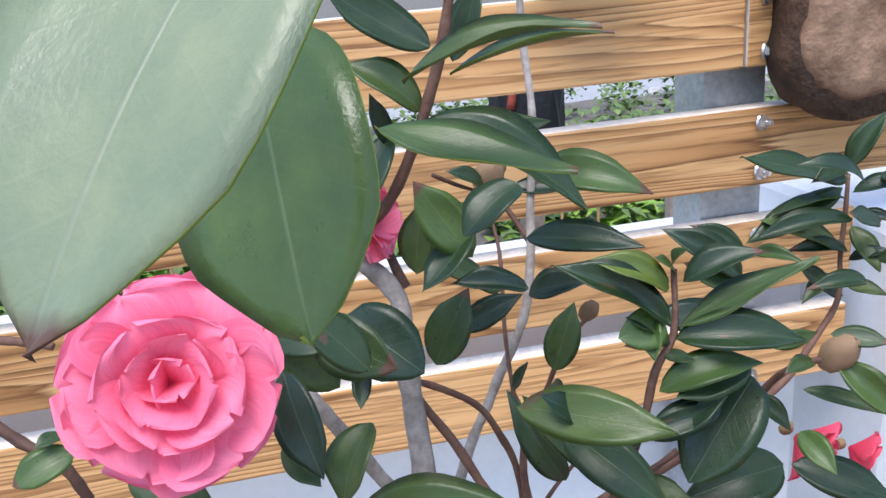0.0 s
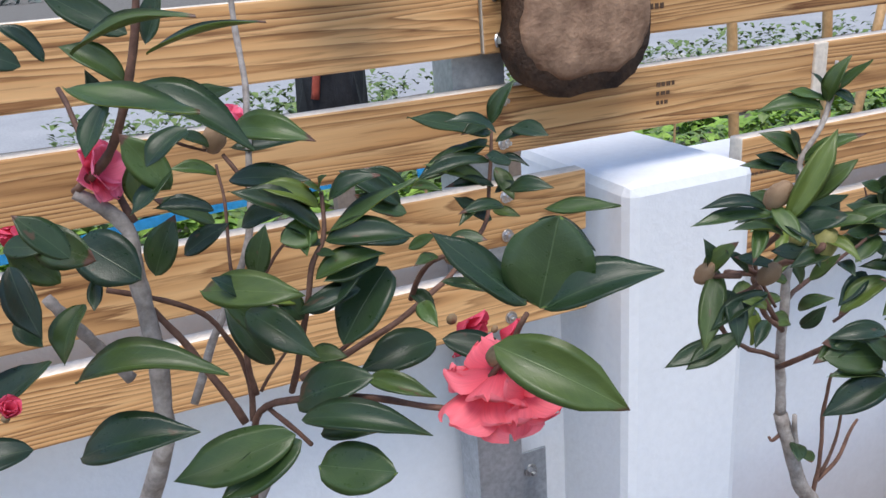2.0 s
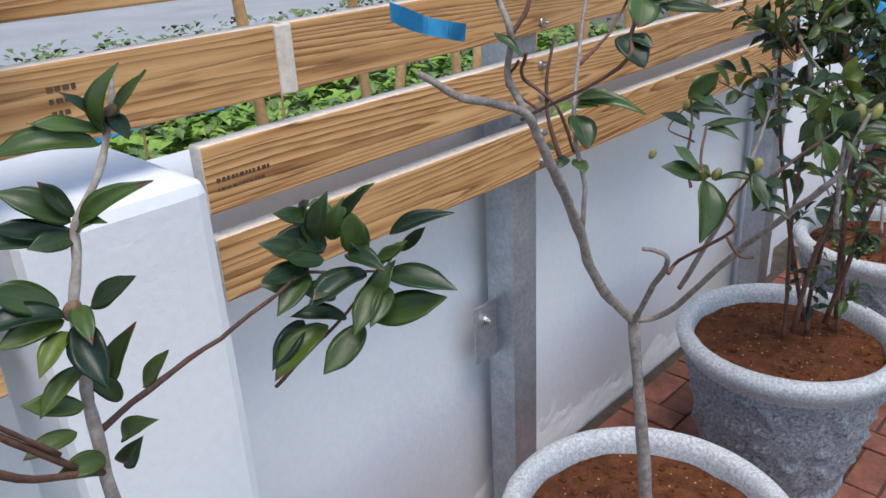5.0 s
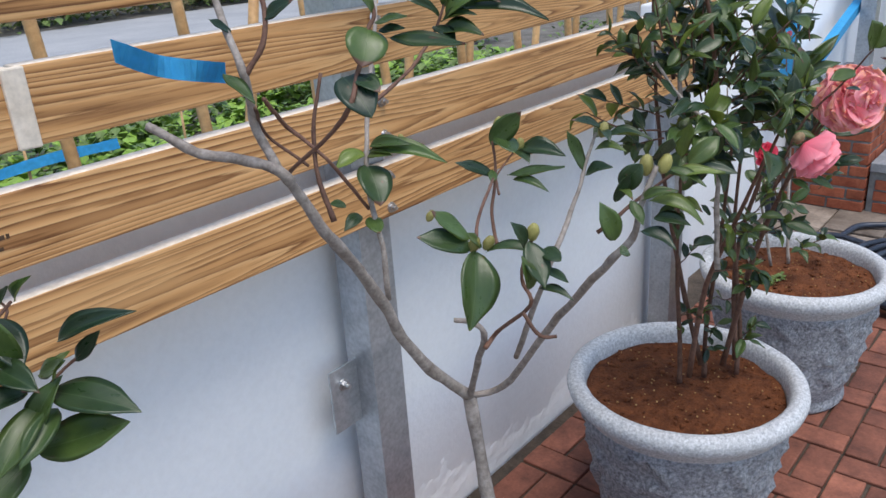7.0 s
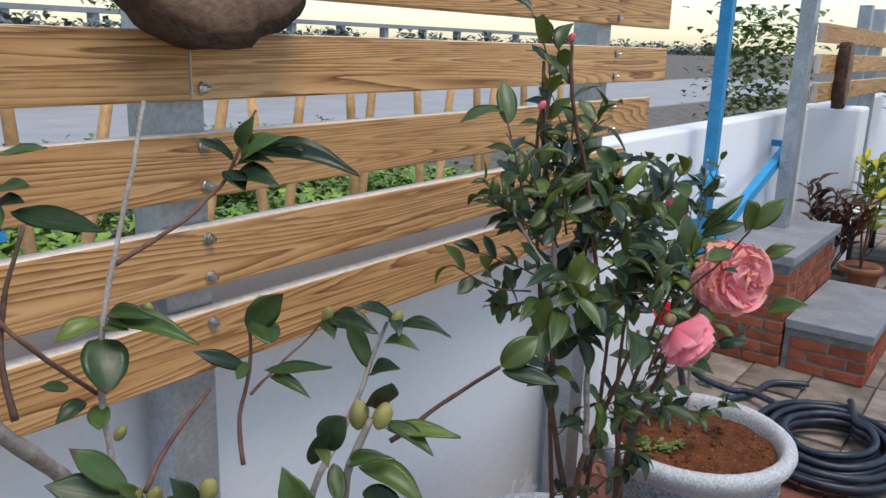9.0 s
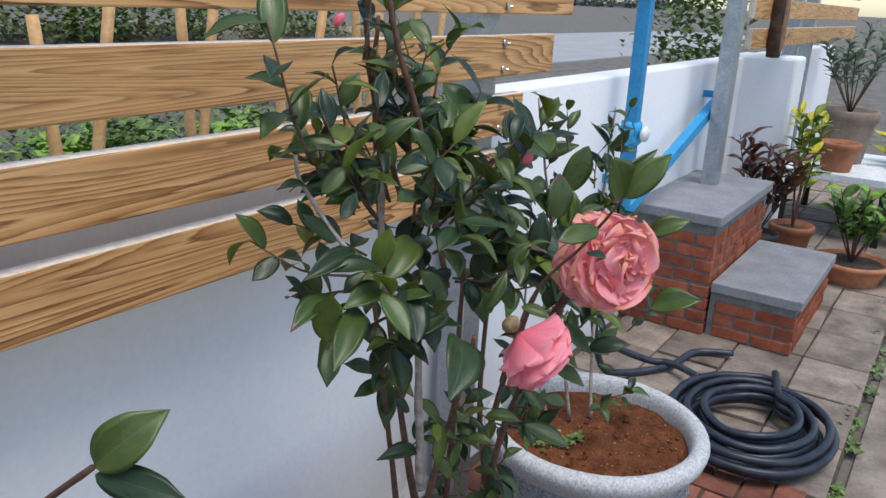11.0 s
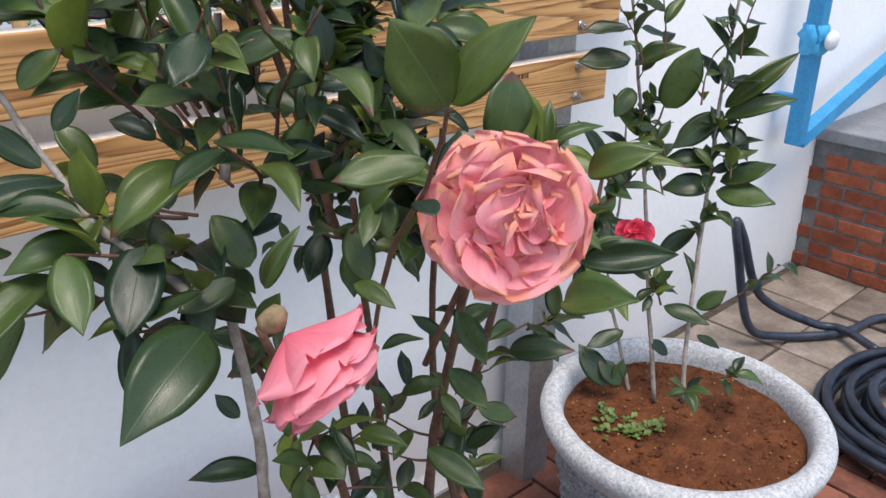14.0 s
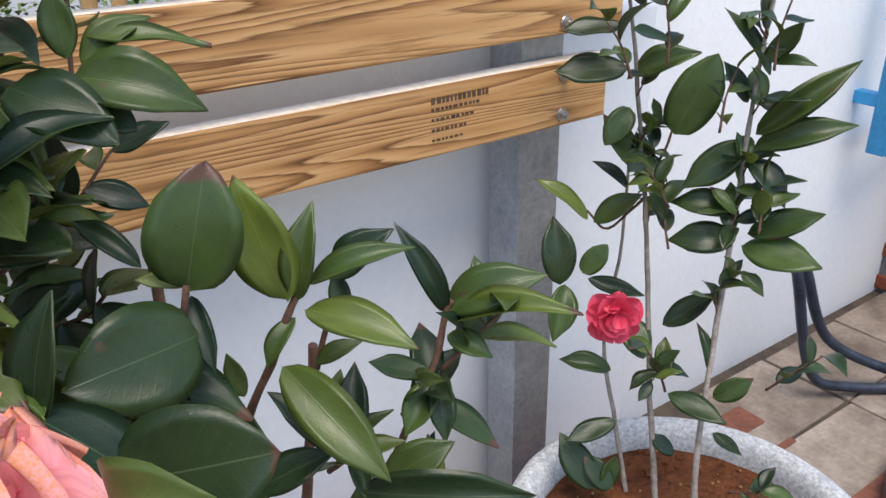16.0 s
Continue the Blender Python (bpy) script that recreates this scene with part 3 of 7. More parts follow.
# ---- leaves, limbs, buds and flowers ----
def leaf_mesh(name, droop, fold, wave, mats, point=1.0, seed=0):
    rng = random.Random(seed)
    bm = bmesh.new()
    uvl = bm.loops.layers.uv.new("UVMap")
    NL, NW = 14, 6
    sheets = []
    uv = {}
    for lift, mat in ((0.0, 0), (-0.006, 1)):
        rows = []
        for i in range(NL + 1):
            y = i / NL
            half = 0.5 * math.sin(math.pi * min(1.0, y ** 0.90)) ** (0.70 * point) + 0.012 * (1 - y)
            if y > 0.74:
                half *= 1 - 0.45 * point * ((y - 0.74) / 0.26) ** 0.8
            if i == NL:
                half = 0.004
            row = []
            for j in range(NW + 1):
                u = (j / NW - 0.5) * 2
                z = droop * (1.7 * y * (1 - y) - 0.35 * y * y) + fold * 0.11 * abs(u) ** 1.4 * half * 2 + wave * 0.03 * math.sin(9 * y + 2.2 * u) * abs(u)
                v = bm.verts.new((u * half, y, z + lift))
                uv[v] = (0.5 + u * half, y)
                row.append(v)
            rows.append(row)
        for a, b in zip(rows, rows[1:]):
            for j in range(NW):
                q = (a[j], a[j + 1], b[j + 1], b[j])
                f = bm.faces.new(q if mat == 0 else tuple(reversed(q)))
                f.material_index = mat
        sheets.append(rows)
    for i in range(NL):
        for j in (0, NW):
            a, b = sheets
            q = (a[i][j], a[i + 1][j], b[i + 1][j], b[i][j])
            f = bm.faces.new(q if j == 0 else tuple(reversed(q)))
            f.material_index = 1
    for f in bm.faces:
        for lp in f.loops:
            lp[uvl].uv = uv[lp.vert]
    return mesh_of(bm, name, mats)


LEAVES = [leaf_mesh("camellia_leaf", d, f, w, [LEAF_TOP, LEAF_UNDER], 1.0, k) for k, (d, f, w) in enumerate(
    [(0.10, 0.5, 0.3), (0.20, 0.9, 0.5), (0.02, 0.35, 0.8), (0.30, 0.7, 0.2), (-0.08, 0.6, 0.6), (0.16, 1.2, 0.9)])]
ROUND_LEAVES = [leaf_mesh("round_camellia_leaf", d, f, w, [LEAF_TOP, LEAF_UNDER], 0.70, k) for k, (d, f, w) in enumerate(
    [(0.10, 0.4, 0.5), (0.18, 0.7, 0.7), (0.04, 0.3, 0.9)])]
YOUNG_LEAVES = [leaf_mesh("young_camellia_leaf", d, f, w, [LEAF_YOUNG, LEAF_UNDER], 0.95, k) for k, (d, f, w) in enumerate(
    [(0.16, 0.6, 0.5), (0.28, 1.0, 0.6), (0.08, 0.4, 0.9)])]
# near leaf shape with the sky sheen painted into its top
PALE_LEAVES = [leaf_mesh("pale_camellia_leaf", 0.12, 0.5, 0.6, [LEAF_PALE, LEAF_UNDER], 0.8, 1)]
TOWARDS = Vector((-0.45, -0.78, 0.42)).normalized()
leaf_rng = random.Random(11)


def leaf(plant, base, tip, wide=0.48, face=0.6, shapes=None, turn=0.0):
    base, tip = Vector(base), Vector(tip)
    y = tip - base
    length = max(y.length, 0.004)
    y.normalize()
    up = (TOWARDS * face + Vector((0, 0, 1)) * (1 - face)).normalized()
    up = (up + 0.22 * Vector((leaf_rng.uniform(-1, 1), leaf_rng.uniform(-1, 1), leaf_rng.uniform(-1, 1)))).normalized()
    x = y.cross(up)
    if x.length < 0.05:
        x = y.orthogonal()
    x.normalize()
    if turn:
        x = Matrix.Rotation(turn, 3, y) @ x
    z = x.cross(y)
    w = max(wide, 0.24)
    m = Matrix.Translation(base) @ Matrix((x * length * w, y * length, z * length)).transposed().to_4x4()
    if not shapes:
        shapes = ROUND_LEAVES if wide >= 0.55 else YOUNG_LEAVES if leaf_rng.random() < (0.34 if plant is P3 else 0.13) else LEAVES
    return placed("leaf", leaf_rng.choice(shapes), plant, m)


def limb(plant, points, r0, r1, name="branch", bark=None):
    rng = random.Random(int(1e4 * (points[0][0] + 3 * points[-1][2])) & 0xffff)
    bm = bmesh.new()
    line = smooth_line(points, 5)
    line = [p + 0.0022 * noise.noise_vector(p * 26) for p in line]
    tube(bm, line, r0, r1, 8, 0.16, rng)
    return part(name, bm, bark or (TWIG_GREY if r0 > 0.0036 else TWIG_BROWN), plant, smooth=True)


def bud_mesh(name, material, tip):
    bm = bmesh.new()
    lathe(bm, [(0.02, -1.1), (0.35, -1.0), (0.72, -0.75), (0.95, -0.3), (1.0, 0.1), (0.88, 0.5), (0.6, 0.85), (0.25, 1.05), (0.02, 1.1)], 28, (0, 0, 0),
          lambda a, z: 0.10 * abs(math.sin(1.5 * a + 2.5 * z)) - 0.10 * (math.sin(2.5 * a - 4 * z) > 0.75))
    return mesh_of(bm, name, [material])


BUD_MESH = bud_mesh("bud", BUD, 1)
GREEN_BUD_MESH = bud_mesh("green_bud", BUD_GREEN, 1)
PINK_BUD_MESH = bud_mesh("pink_bud", PETAL_PALE, 1)


def bud(plant, at, r, mesh=None, tilt=(0.2, -0.4, 0.6)):
    r *= 0.60
    q = Vector(tilt).to_track_quat('Z', 'Y').to_matrix().to_4x4()
    return placed("bud", mesh or BUD_MESH, plant, Matrix.Translation(at) @ q @ Matrix.Diagonal((r, r, r * 1.5, 1)))


def green_bud(plant, at, r):
    return bud(plant, at, r, GREEN_BUD_MESH, (leaf_rng.uniform(-0.6, 0.6), leaf_rng.uniform(-0.6, 0), 1))


def petal_mesh(name, material, cup, ruffle, notch, seed):
    bm = bmesh.new()
    uvl = bm.loops.layers.uv.new("UVMap")
    uv = {}
    rows = []
    NL, NW = 10, 14
    ph = seed * 1.7
    for i in range(NL + 1):
        y = math.sin(math.pi / 2 * i / NL)
        half = (0.10 + 0.42 * math.sin(math.pi * 0.5 * min(1, y * 1.3))) * (1 if y < 0.74 else math.sqrt(max(0.02, 1 - ((y - 0.74) / 0.26) ** 2)))
        row = []
        for j in range(NW + 1):
            u = (j / NW - 0.5) * 2
            yy = y - notch * 0.08 * (1 - abs(u)) ** 2 * y ** 8 + ruffle * 0.025 * y ** 3 * math.sin(5.5 * u + 3 * ph)
            z = cup * (0.34 * u * u * half * 2 - 0.34 * y * (1 - y)) - 0.20 * y ** 3 + ruffle * 0.055 * y * y * math.sin(3.4 * u + ph) + ruffle * 0.035 * y ** 4 * math.sin(7.5 * u + 2 * ph) + ruffle * 0.016 * y ** 6 * math.sin(15 * u + 3 * ph)
            v = bm.verts.new((u * half, yy, z))
            uv[v] = (0.5 + 0.5 * u, y)
            row.append(v)
        rows.append(row)
    for a, b in zip(rows, rows[1:]):
        for j in range(NW):
            f = bm.faces.new((a[j], a[j + 1], b[j + 1], b[j]))
    for f in bm.faces:
        for lp in f.loops:
            lp[uvl].uv = uv[lp.vert]
    return mesh_of(bm, name, [material])


PETALS = {key: [petal_mesh("petal", m, c, r, n, s) for s, (c, r, n) in enumerate([(0.6, 0.5, 1), (0.8, 0.8, 0.6), (0.5, 0.6, 1.2), (0.9, 0.4, 0.3)])] for key, m in (("pink", PETAL), ("red", PETAL_RED))}
PETALS["frilly"] = [petal_mesh("petal", PETAL_RAGGED, c, r, n, s) for s, (c, r, n) in enumerate([(0.6, 1.3, 1), (0.9, 1.7, 0.6), (0.4, 1.2, 1.2)])]
PETALS["rose"] = [petal_mesh("petal", PETAL, c, r, n, s) for s, (c, r, n) in enumerate([(0.5, 0.8, 1.3), (0.7, 1.0, 0.8), (0.4, 0.7, 1.0)])]
PETALS["coral"] = [petal_mesh("petal", PETAL_CORAL, c, r, n, s) for s, (c, r, n) in enumerate([(0.9, 0.9, 0.5), (1.1, 1.2, 0.3), (0.8, 0.7, 0.8)])]
PETALS["pale"] = [petal_mesh("petal", PETAL_PALE, c, r, n, s) for s, (c, r, n) in enumerate([(0.5, 1.5, 1), (0.7, 2.0, 0.6), (0.3, 1.3, 1.2), (0.8, 1.8, 0.3)])]


def flower(plant, at, facing, radius, kind="pink", ruffled=0, rows=((8, 86, 1.0), (6, 68, 0.90), (6, 50, 0.74), (4, 32, 0.60), (3, 16, 0.46), (3, 6, 0.36)), label=""):
    rng = random.Random(int(at[0] * 991))
    at, axis = Vector(at), Vector(facing).normalized()
    side = axis.orthogonal().normalized()
    bm = bmesh.new()
    lathe(bm, [(0.001, -0.35), (0.16, -0.33), (0.24, -0.22), (0.22, -0.1), (0.1, 0.0), (0.001, 0.02)], 12)
    q = axis.to_track_quat('Z', 'Y').to_matrix().to_4x4()
    bmesh.ops.transform(bm, matrix=Matrix.Translation(at) @ q @ Matrix.Scale(radius * 0.8, 4), verts=bm.verts)
    bmesh.ops.translate(bm, verts=bm.verts, vec=-at)
    core = new("flower", mesh_of(bm, "flower", [STAMEN]))
    core.parent = plant
    core.location = at - origin_of(plant)
    tagged(core, label)

    wide = {"pink": 1.0, "pale": 1.12, "coral": 1.15, "rose": 1.2}.get(kind, 0.9)
    loose = 9 if kind == "pale" else 7

    def petal(base, way, inner, size):
        x = way.cross(inner).normalized()
        z = x.cross(way).normalized()
        m = Matrix.Translation(base) @ Matrix((x * size * wide, way * size, z * size)).transposed().to_4x4()
        placed("petal", rng.choice(PETALS[kind]), core, m)

    for n, tilt, size in rows:
        start = rng.uniform(0, 6.28)
        for k in range(n):
            a = start + 2 * math.pi * (k + rng.uniform(-0.18, 0.18)) / n
            out = Matrix.Rotation(a, 3, axis) @ side
            tl = radians(tilt + rng.uniform(-loose, loose) * 0.8)
            way = (axis * math.cos(tl) + out * math.sin(tl)).normalized()
            inner = (axis * math.sin(tl) - out * math.cos(tl)).normalized()
            inner = Matrix.Rotation(radians(rng.uniform(-1.6, 1.6) * loose), 3, way) @ inner
            petal(at + axis * radius * (0.05 + 0.10 * (1 - tilt / 90)), way, inner, radius * size * rng.uniform(0.93 - 0.004 * loose, 1.06))
    for k in range(ruffled):
        a, tl = rng.uniform(0, 6.283), math.acos(rng.uniform(0.05, 1.0))
        out = Matrix.Rotation(a, 3, axis) @ side
        way = (axis * math.cos(tl) + out * math.sin(tl)).normalized()
        along = Matrix.Rotation(rng.uniform(0, 6.283), 3, way) @ way.orthogonal().normalized()
        tilt = rng.uniform(0.2, 0.6)
        petal(at + way * radius * 0.50 - along * radius * 0.2, (along + tilt * way).normalized(), (way - tilt * along).normalized(), radius * rng.uniform(0.46, 0.68))
    return core


# ---- camellias ----
P0 = thing("camellia", (0.10, 0.60, 0.455), "camellia in bloom with pink rose-form flowers in a pot", "camellia", "potted camellias")
P1 = thing("camellia", (1.02, 0.60, 0.455), "young camellia with brown buds on a short trunk", "camellia", "potted camellias")
P2 = thing("camellia", (2.02, 0.60, 0.455), "sparse camellia with bare grey limbs and green buds", "camellia", "potted camellias")
P3 = thing("camellia", (2.975, 0.685, 0.455), "dense glossy camellia bush with two large pink flowers", "camellia", "potted camellias")
P4 = thing("camellia", (3.885, 0.68, 0.455), "slender upright camellia with one small red flower", "camellia", "potted camellias")

limb(P0, [(0.100, 0.600, 0.440), (0.120, 0.600, 0.800), (0.170, 0.570, 1.200)], 0.014, 0.0105, "trunk")
limb(P0, [(0.120, 0.600, 0.800), (0.230, 0.600, 1.100), (0.330, 0.560, 1.300)], 0.008, 0.005)
limb(P2, [(2.020, 0.600, 0.440), (2.010, 0.605, 0.560), (1.995, 0.620, 0.760), (1.985, 0.642, 0.976)], 0.0150, 0.0100, "trunk")
# --- camellia with pink rose-form flower
limb(P0, [(0.252, 0.479, 1.425), (0.257, 0.483, 1.471), (0.258, 0.497, 1.527), (0.256, 0.504, 1.562), (0.257, 0.514, 1.591), (0.244, 0.518, 1.610), (0.226, 0.521, 1.626)], 0.0075, 0.0050)
limb(P0, [(0.17, 0.57, 1.20), (0.252, 0.479, 1.425)], 0.0110, 0.0075, "trunk")
limb(P0, [(0.226, 0.521, 1.626), (0.253, 0.504, 1.651), (0.271, 0.491, 1.687), (0.285, 0.481, 1.725), (0.292, 0.478, 1.753), (0.295, 0.475, 1.776)], 0.0034, 0.0025)
limb(P0, [(0.263, 0.515, 1.597), (0.250, 0.541, 1.634), (0.237, 0.562, 1.656), (0.226, 0.599, 1.695)], 0.0030, 0.0020)
limb(P0, [(0.279, 0.536, 1.420), (0.304, 0.548, 1.467), (0.324, 0.556, 1.499), (0.342, 0.563, 1.528), (0.358, 0.577, 1.562), (0.366, 0.594, 1.598), (0.373, 0.608, 1.644), (0.378, 0.621, 1.682), (0.378, 0.632, 1.713), (0.382, 0.652, 1.774)], 0.0037, 0.0026)
limb(P0, [(0.364, 0.590, 1.587), (0.355, 0.604, 1.606), (0.348, 0.614, 1.617)], 0.0023, 0.0018)
limb(P0, [(0.299, 0.600, 1.643), (0.314, 0.605, 1.634), (0.333, 0.614, 1.624)], 0.0016, 0.0013)
limb(P0, [(0.340, 0.603, 1.612), (0.338, 0.581, 1.577), (0.333, 0.560, 1.547), (0.329, 0.542, 1.523), (0.328, 0.525, 1.506)], 0.0013, 0.0016)
limb(P0, [(0.232, 0.524, 1.544), (0.265, 0.523, 1.528), (0.300, 0.520, 1.508), (0.316, 0.518, 1.478), (0.327, 0.514, 1.443), (0.323, 0.502, 1.406)], 0.0022, 0.0026)
limb(P0, [(0.262, 0.511, 1.524), (0.279, 0.499, 1.497), (0.301, 0.481, 1.458), (0.314, 0.468, 1.427)], 0.0026, 0.0032)
limb(P0, [(0.196, 0.454, 1.573), (0.208, 0.455, 1.550), (0.221, 0.465, 1.523), (0.238, 0.471, 1.488)], 0.0040, 0.0045)
limb(P0, [(0.032, 0.483, 1.571), (0.047, 0.477, 1.560), (0.065, 0.469, 1.547), (0.075, 0.470, 1.523)], 0.0030, 0.0030)
limb(P0, [(0.035, 0.497, 1.611), (0.052, 0.493, 1.608), (0.070, 0.488, 1.604)], 0.0030, 0.0020)
limb(P0, [(0.350, 0.444, 1.457), (0.356, 0.424, 1.494), (0.365, 0.415, 1.534), (0.375, 0.415, 1.569), (0.386, 0.419, 1.588), (0.392, 0.428, 1.618)], 0.0028, 0.0016)
limb(P0, [(0.363, 0.468, 1.453), (0.404, 0.475, 1.462), (0.447, 0.482, 1.474), (0.497, 0.491, 1.495), (0.539, 0.512, 1.515), (0.565, 0.525, 1.535), (0.580, 0.543, 1.565), (0.592, 0.558, 1.614)], 0.0032, 0.0016)
limb(P0, [(0.465, 0.467, 1.502), (0.475, 0.446, 1.538), (0.491, 0.430, 1.550)], 0.0024, 0.0018)
limb(P0, [(0.327, 0.528, 1.509), (0.333, 0.520, 1.490), (0.328, 0.513, 1.470), (0.330, 0.508, 1.428)], 0.0022, 0.0026)
limb(P0, [(0.336, 0.518, 1.487), (0.350, 0.508, 1.527), (0.364, 0.513, 1.546), (0.377, 0.515, 1.559)], 0.0018, 0.0013)
limb(P0, [(0.333, 0.491, 1.440), (0.346, 0.494, 1.456), (0.360, 0.496, 1.470)], 0.0015, 0.0012)
limb(P0, [(0.372, 0.468, 1.455), (0.390, 0.468, 1.466), (0.416, 0.468, 1.479)], 0.0020, 0.0020)
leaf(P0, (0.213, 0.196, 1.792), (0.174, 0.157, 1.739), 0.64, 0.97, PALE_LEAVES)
leaf(P0, (0.202, 0.273, 1.763), (0.205, 0.224, 1.703), 0.70, 0.97, ROUND_LEAVES)
leaf(P0, (0.276, 0.485, 1.701), (0.352, 0.442, 1.658), 0.33, 0.40)
leaf(P0, (0.276, 0.486, 1.706), (0.240, 0.490, 1.736), 0.45, 0.60)
leaf(P0, (0.294, 0.489, 1.723), (0.376, 0.467, 1.741), 0.15, 0.20)
leaf(P0, (0.284, 0.485, 1.738), (0.233, 0.493, 1.771), 0.40, 0.60)
leaf(P0, (0.294, 0.481, 1.730), (0.311, 0.478, 1.770), 0.50, 0.60)
leaf(P0, (0.268, 0.507, 1.608), (0.275, 0.506, 1.652), 0.50, 0.80)
leaf(P0, (0.223, 0.480, 1.600), (0.259, 0.450, 1.573), 0.72, 0.90)
leaf(P0, (0.269, 0.471, 1.566), (0.290, 0.468, 1.610), 0.52, 0.80)
leaf(P0, (0.294, 0.519, 1.562), (0.331, 0.505, 1.586), 0.40, 0.60)
leaf(P0, (0.342, 0.482, 1.543), (0.355, 0.480, 1.586), 0.46, 0.80)
leaf(P0, (0.322, 0.521, 1.583), (0.279, 0.523, 1.612), 0.35, 0.60)
leaf(P0, (0.261, 0.506, 1.692), (0.239, 0.484, 1.658), 0.50, 0.80)
leaf(P0, (0.260, 0.504, 1.686), (0.252, 0.501, 1.716), 0.35, 0.60)
leaf(P0, (0.118, 0.431, 1.650), (0.107, 0.434, 1.686), 0.50, 0.80)
leaf(P0, (0.118, 0.430, 1.648), (0.101, 0.414, 1.626), 0.62, 0.80, YOUNG_LEAVES)
leaf(P0, (0.190, 0.386, 1.619), (0.200, 0.359, 1.580), 0.45, 0.80)
leaf(P0, (0.225, 0.389, 1.585), (0.205, 0.371, 1.557), 0.60, 0.80, YOUNG_LEAVES)
leaf(P0, (0.229, 0.480, 1.571), (0.224, 0.460, 1.552), 0.40, 0.60)
leaf(P0, (0.185, 0.385, 1.584), (0.199, 0.367, 1.572), 0.50, 0.60)
leaf(P0, (0.186, 0.410, 1.624), (0.213, 0.393, 1.624), 0.50, 0.80)
leaf(P0, (0.213, 0.406, 1.596), (0.186, 0.409, 1.625), 0.50, 0.60)
leaf(P0, (0.339, 0.601, 1.604), (0.299, 0.594, 1.618), 0.35, 0.60)
leaf(P0, (0.354, 0.610, 1.624), (0.423, 0.581, 1.628), 0.26, 0.40)
leaf(P0, (0.337, 0.609, 1.628), (0.310, 0.602, 1.645), 0.40, 0.60)
leaf(P0, (0.362, 0.582, 1.594), (0.409, 0.557, 1.599), 0.15, 0.60)
leaf(P0, (0.344, 0.535, 1.572), (0.378, 0.516, 1.584), 0.50, 0.60)
leaf(P0, (0.320, 0.501, 1.524), (0.329, 0.491, 1.547), 0.30, 0.60)
leaf(P0, (0.345, 0.497, 1.526), (0.347, 0.482, 1.529), 0.60, 0.60)
leaf(P0, (0.123, 0.377, 1.589), (0.157, 0.356, 1.579), 0.50, 0.60)
leaf(P0, (0.079, 0.450, 1.563), (0.051, 0.440, 1.556), 0.60, 0.60)
leaf(P0, (0.075, 0.454, 1.571), (0.065, 0.444, 1.573), 0.60, 0.60)
leaf(P0, (0.345, 0.477, 1.468), (0.314, 0.488, 1.529), 0.30, 0.60)
leaf(P0, (0.387, 0.418, 1.585), (0.447, 0.394, 1.586), 0.36, 0.75)
leaf(P0, (0.389, 0.419, 1.590), (0.458, 0.405, 1.624), 0.24, 0.40)
leaf(P0, (0.385, 0.421, 1.593), (0.328, 0.431, 1.632), 0.30, 0.50)
leaf(P0, (0.383, 0.421, 1.594), (0.355, 0.413, 1.593), 0.75, 0.80)
leaf(P0, (0.395, 0.426, 1.612), (0.431, 0.412, 1.630), 0.42, 0.60)
leaf(P0, (0.387, 0.426, 1.609), (0.347, 0.428, 1.633), 0.36, 0.60)
leaf(P0, (0.375, 0.411, 1.560), (0.423, 0.396, 1.578), 0.38, 0.60)
leaf(P0, (0.365, 0.405, 1.538), (0.403, 0.393, 1.561), 0.40, 0.60)
leaf(P0, (0.363, 0.409, 1.547), (0.319, 0.410, 1.564), 0.30, 0.60, YOUNG_LEAVES)
leaf(P0, (0.350, 0.425, 1.505), (0.307, 0.436, 1.558), 0.30, 0.60)
leaf(P0, (0.379, 0.417, 1.579), (0.390, 0.402, 1.579), 0.40, 0.60)
leaf(P0, (0.376, 0.424, 1.597), (0.370, 0.406, 1.581), 0.50, 0.60)
leaf(P0, (0.392, 0.428, 1.618), (0.378, 0.422, 1.630), 0.50, 0.60)
leaf(P0, (0.386, 0.418, 1.585), (0.356, 0.412, 1.589), 0.30, 0.60)
leaf(P0, (0.391, 0.430, 1.621), (0.394, 0.420, 1.633), 0.50, 0.60)
leaf(P0, (0.377, 0.421, 1.589), (0.360, 0.416, 1.603), 0.50, 0.60)
leaf(P0, (0.361, 0.405, 1.534), (0.340, 0.407, 1.567), 0.45, 0.60)
leaf(P0, (0.364, 0.420, 1.499), (0.388, 0.401, 1.499), 0.50, 0.60)
leaf(P0, (0.591, 0.557, 1.610), (0.510, 0.563, 1.637), 0.26, 0.50)
leaf(P0, (0.592, 0.560, 1.618), (0.614, 0.552, 1.659), 0.36, 0.60)
leaf(P0, (0.587, 0.554, 1.599), (0.526, 0.546, 1.599), 0.20, 0.30)
leaf(P0, (0.586, 0.556, 1.605), (0.504, 0.544, 1.580), 0.25, 0.60)
leaf(P0, (0.577, 0.544, 1.565), (0.518, 0.547, 1.596), 0.30, 0.60)
leaf(P0, (0.583, 0.542, 1.563), (0.532, 0.537, 1.574), 0.22, 0.60)
leaf(P0, (0.589, 0.547, 1.580), (0.593, 0.519, 1.554), 0.42, 0.60)
leaf(P0, (0.593, 0.554, 1.602), (0.626, 0.533, 1.611), 0.40, 0.60)
leaf(P0, (0.575, 0.533, 1.533), (0.536, 0.532, 1.563), 0.35, 0.60)
leaf(P0, (0.590, 0.560, 1.618), (0.556, 0.547, 1.617), 0.40, 0.60)
leaf(P0, (0.591, 0.549, 1.587), (0.613, 0.525, 1.583), 0.30, 0.60)
leaf(P0, (0.583, 0.540, 1.557), (0.603, 0.522, 1.568), 0.35, 0.60)
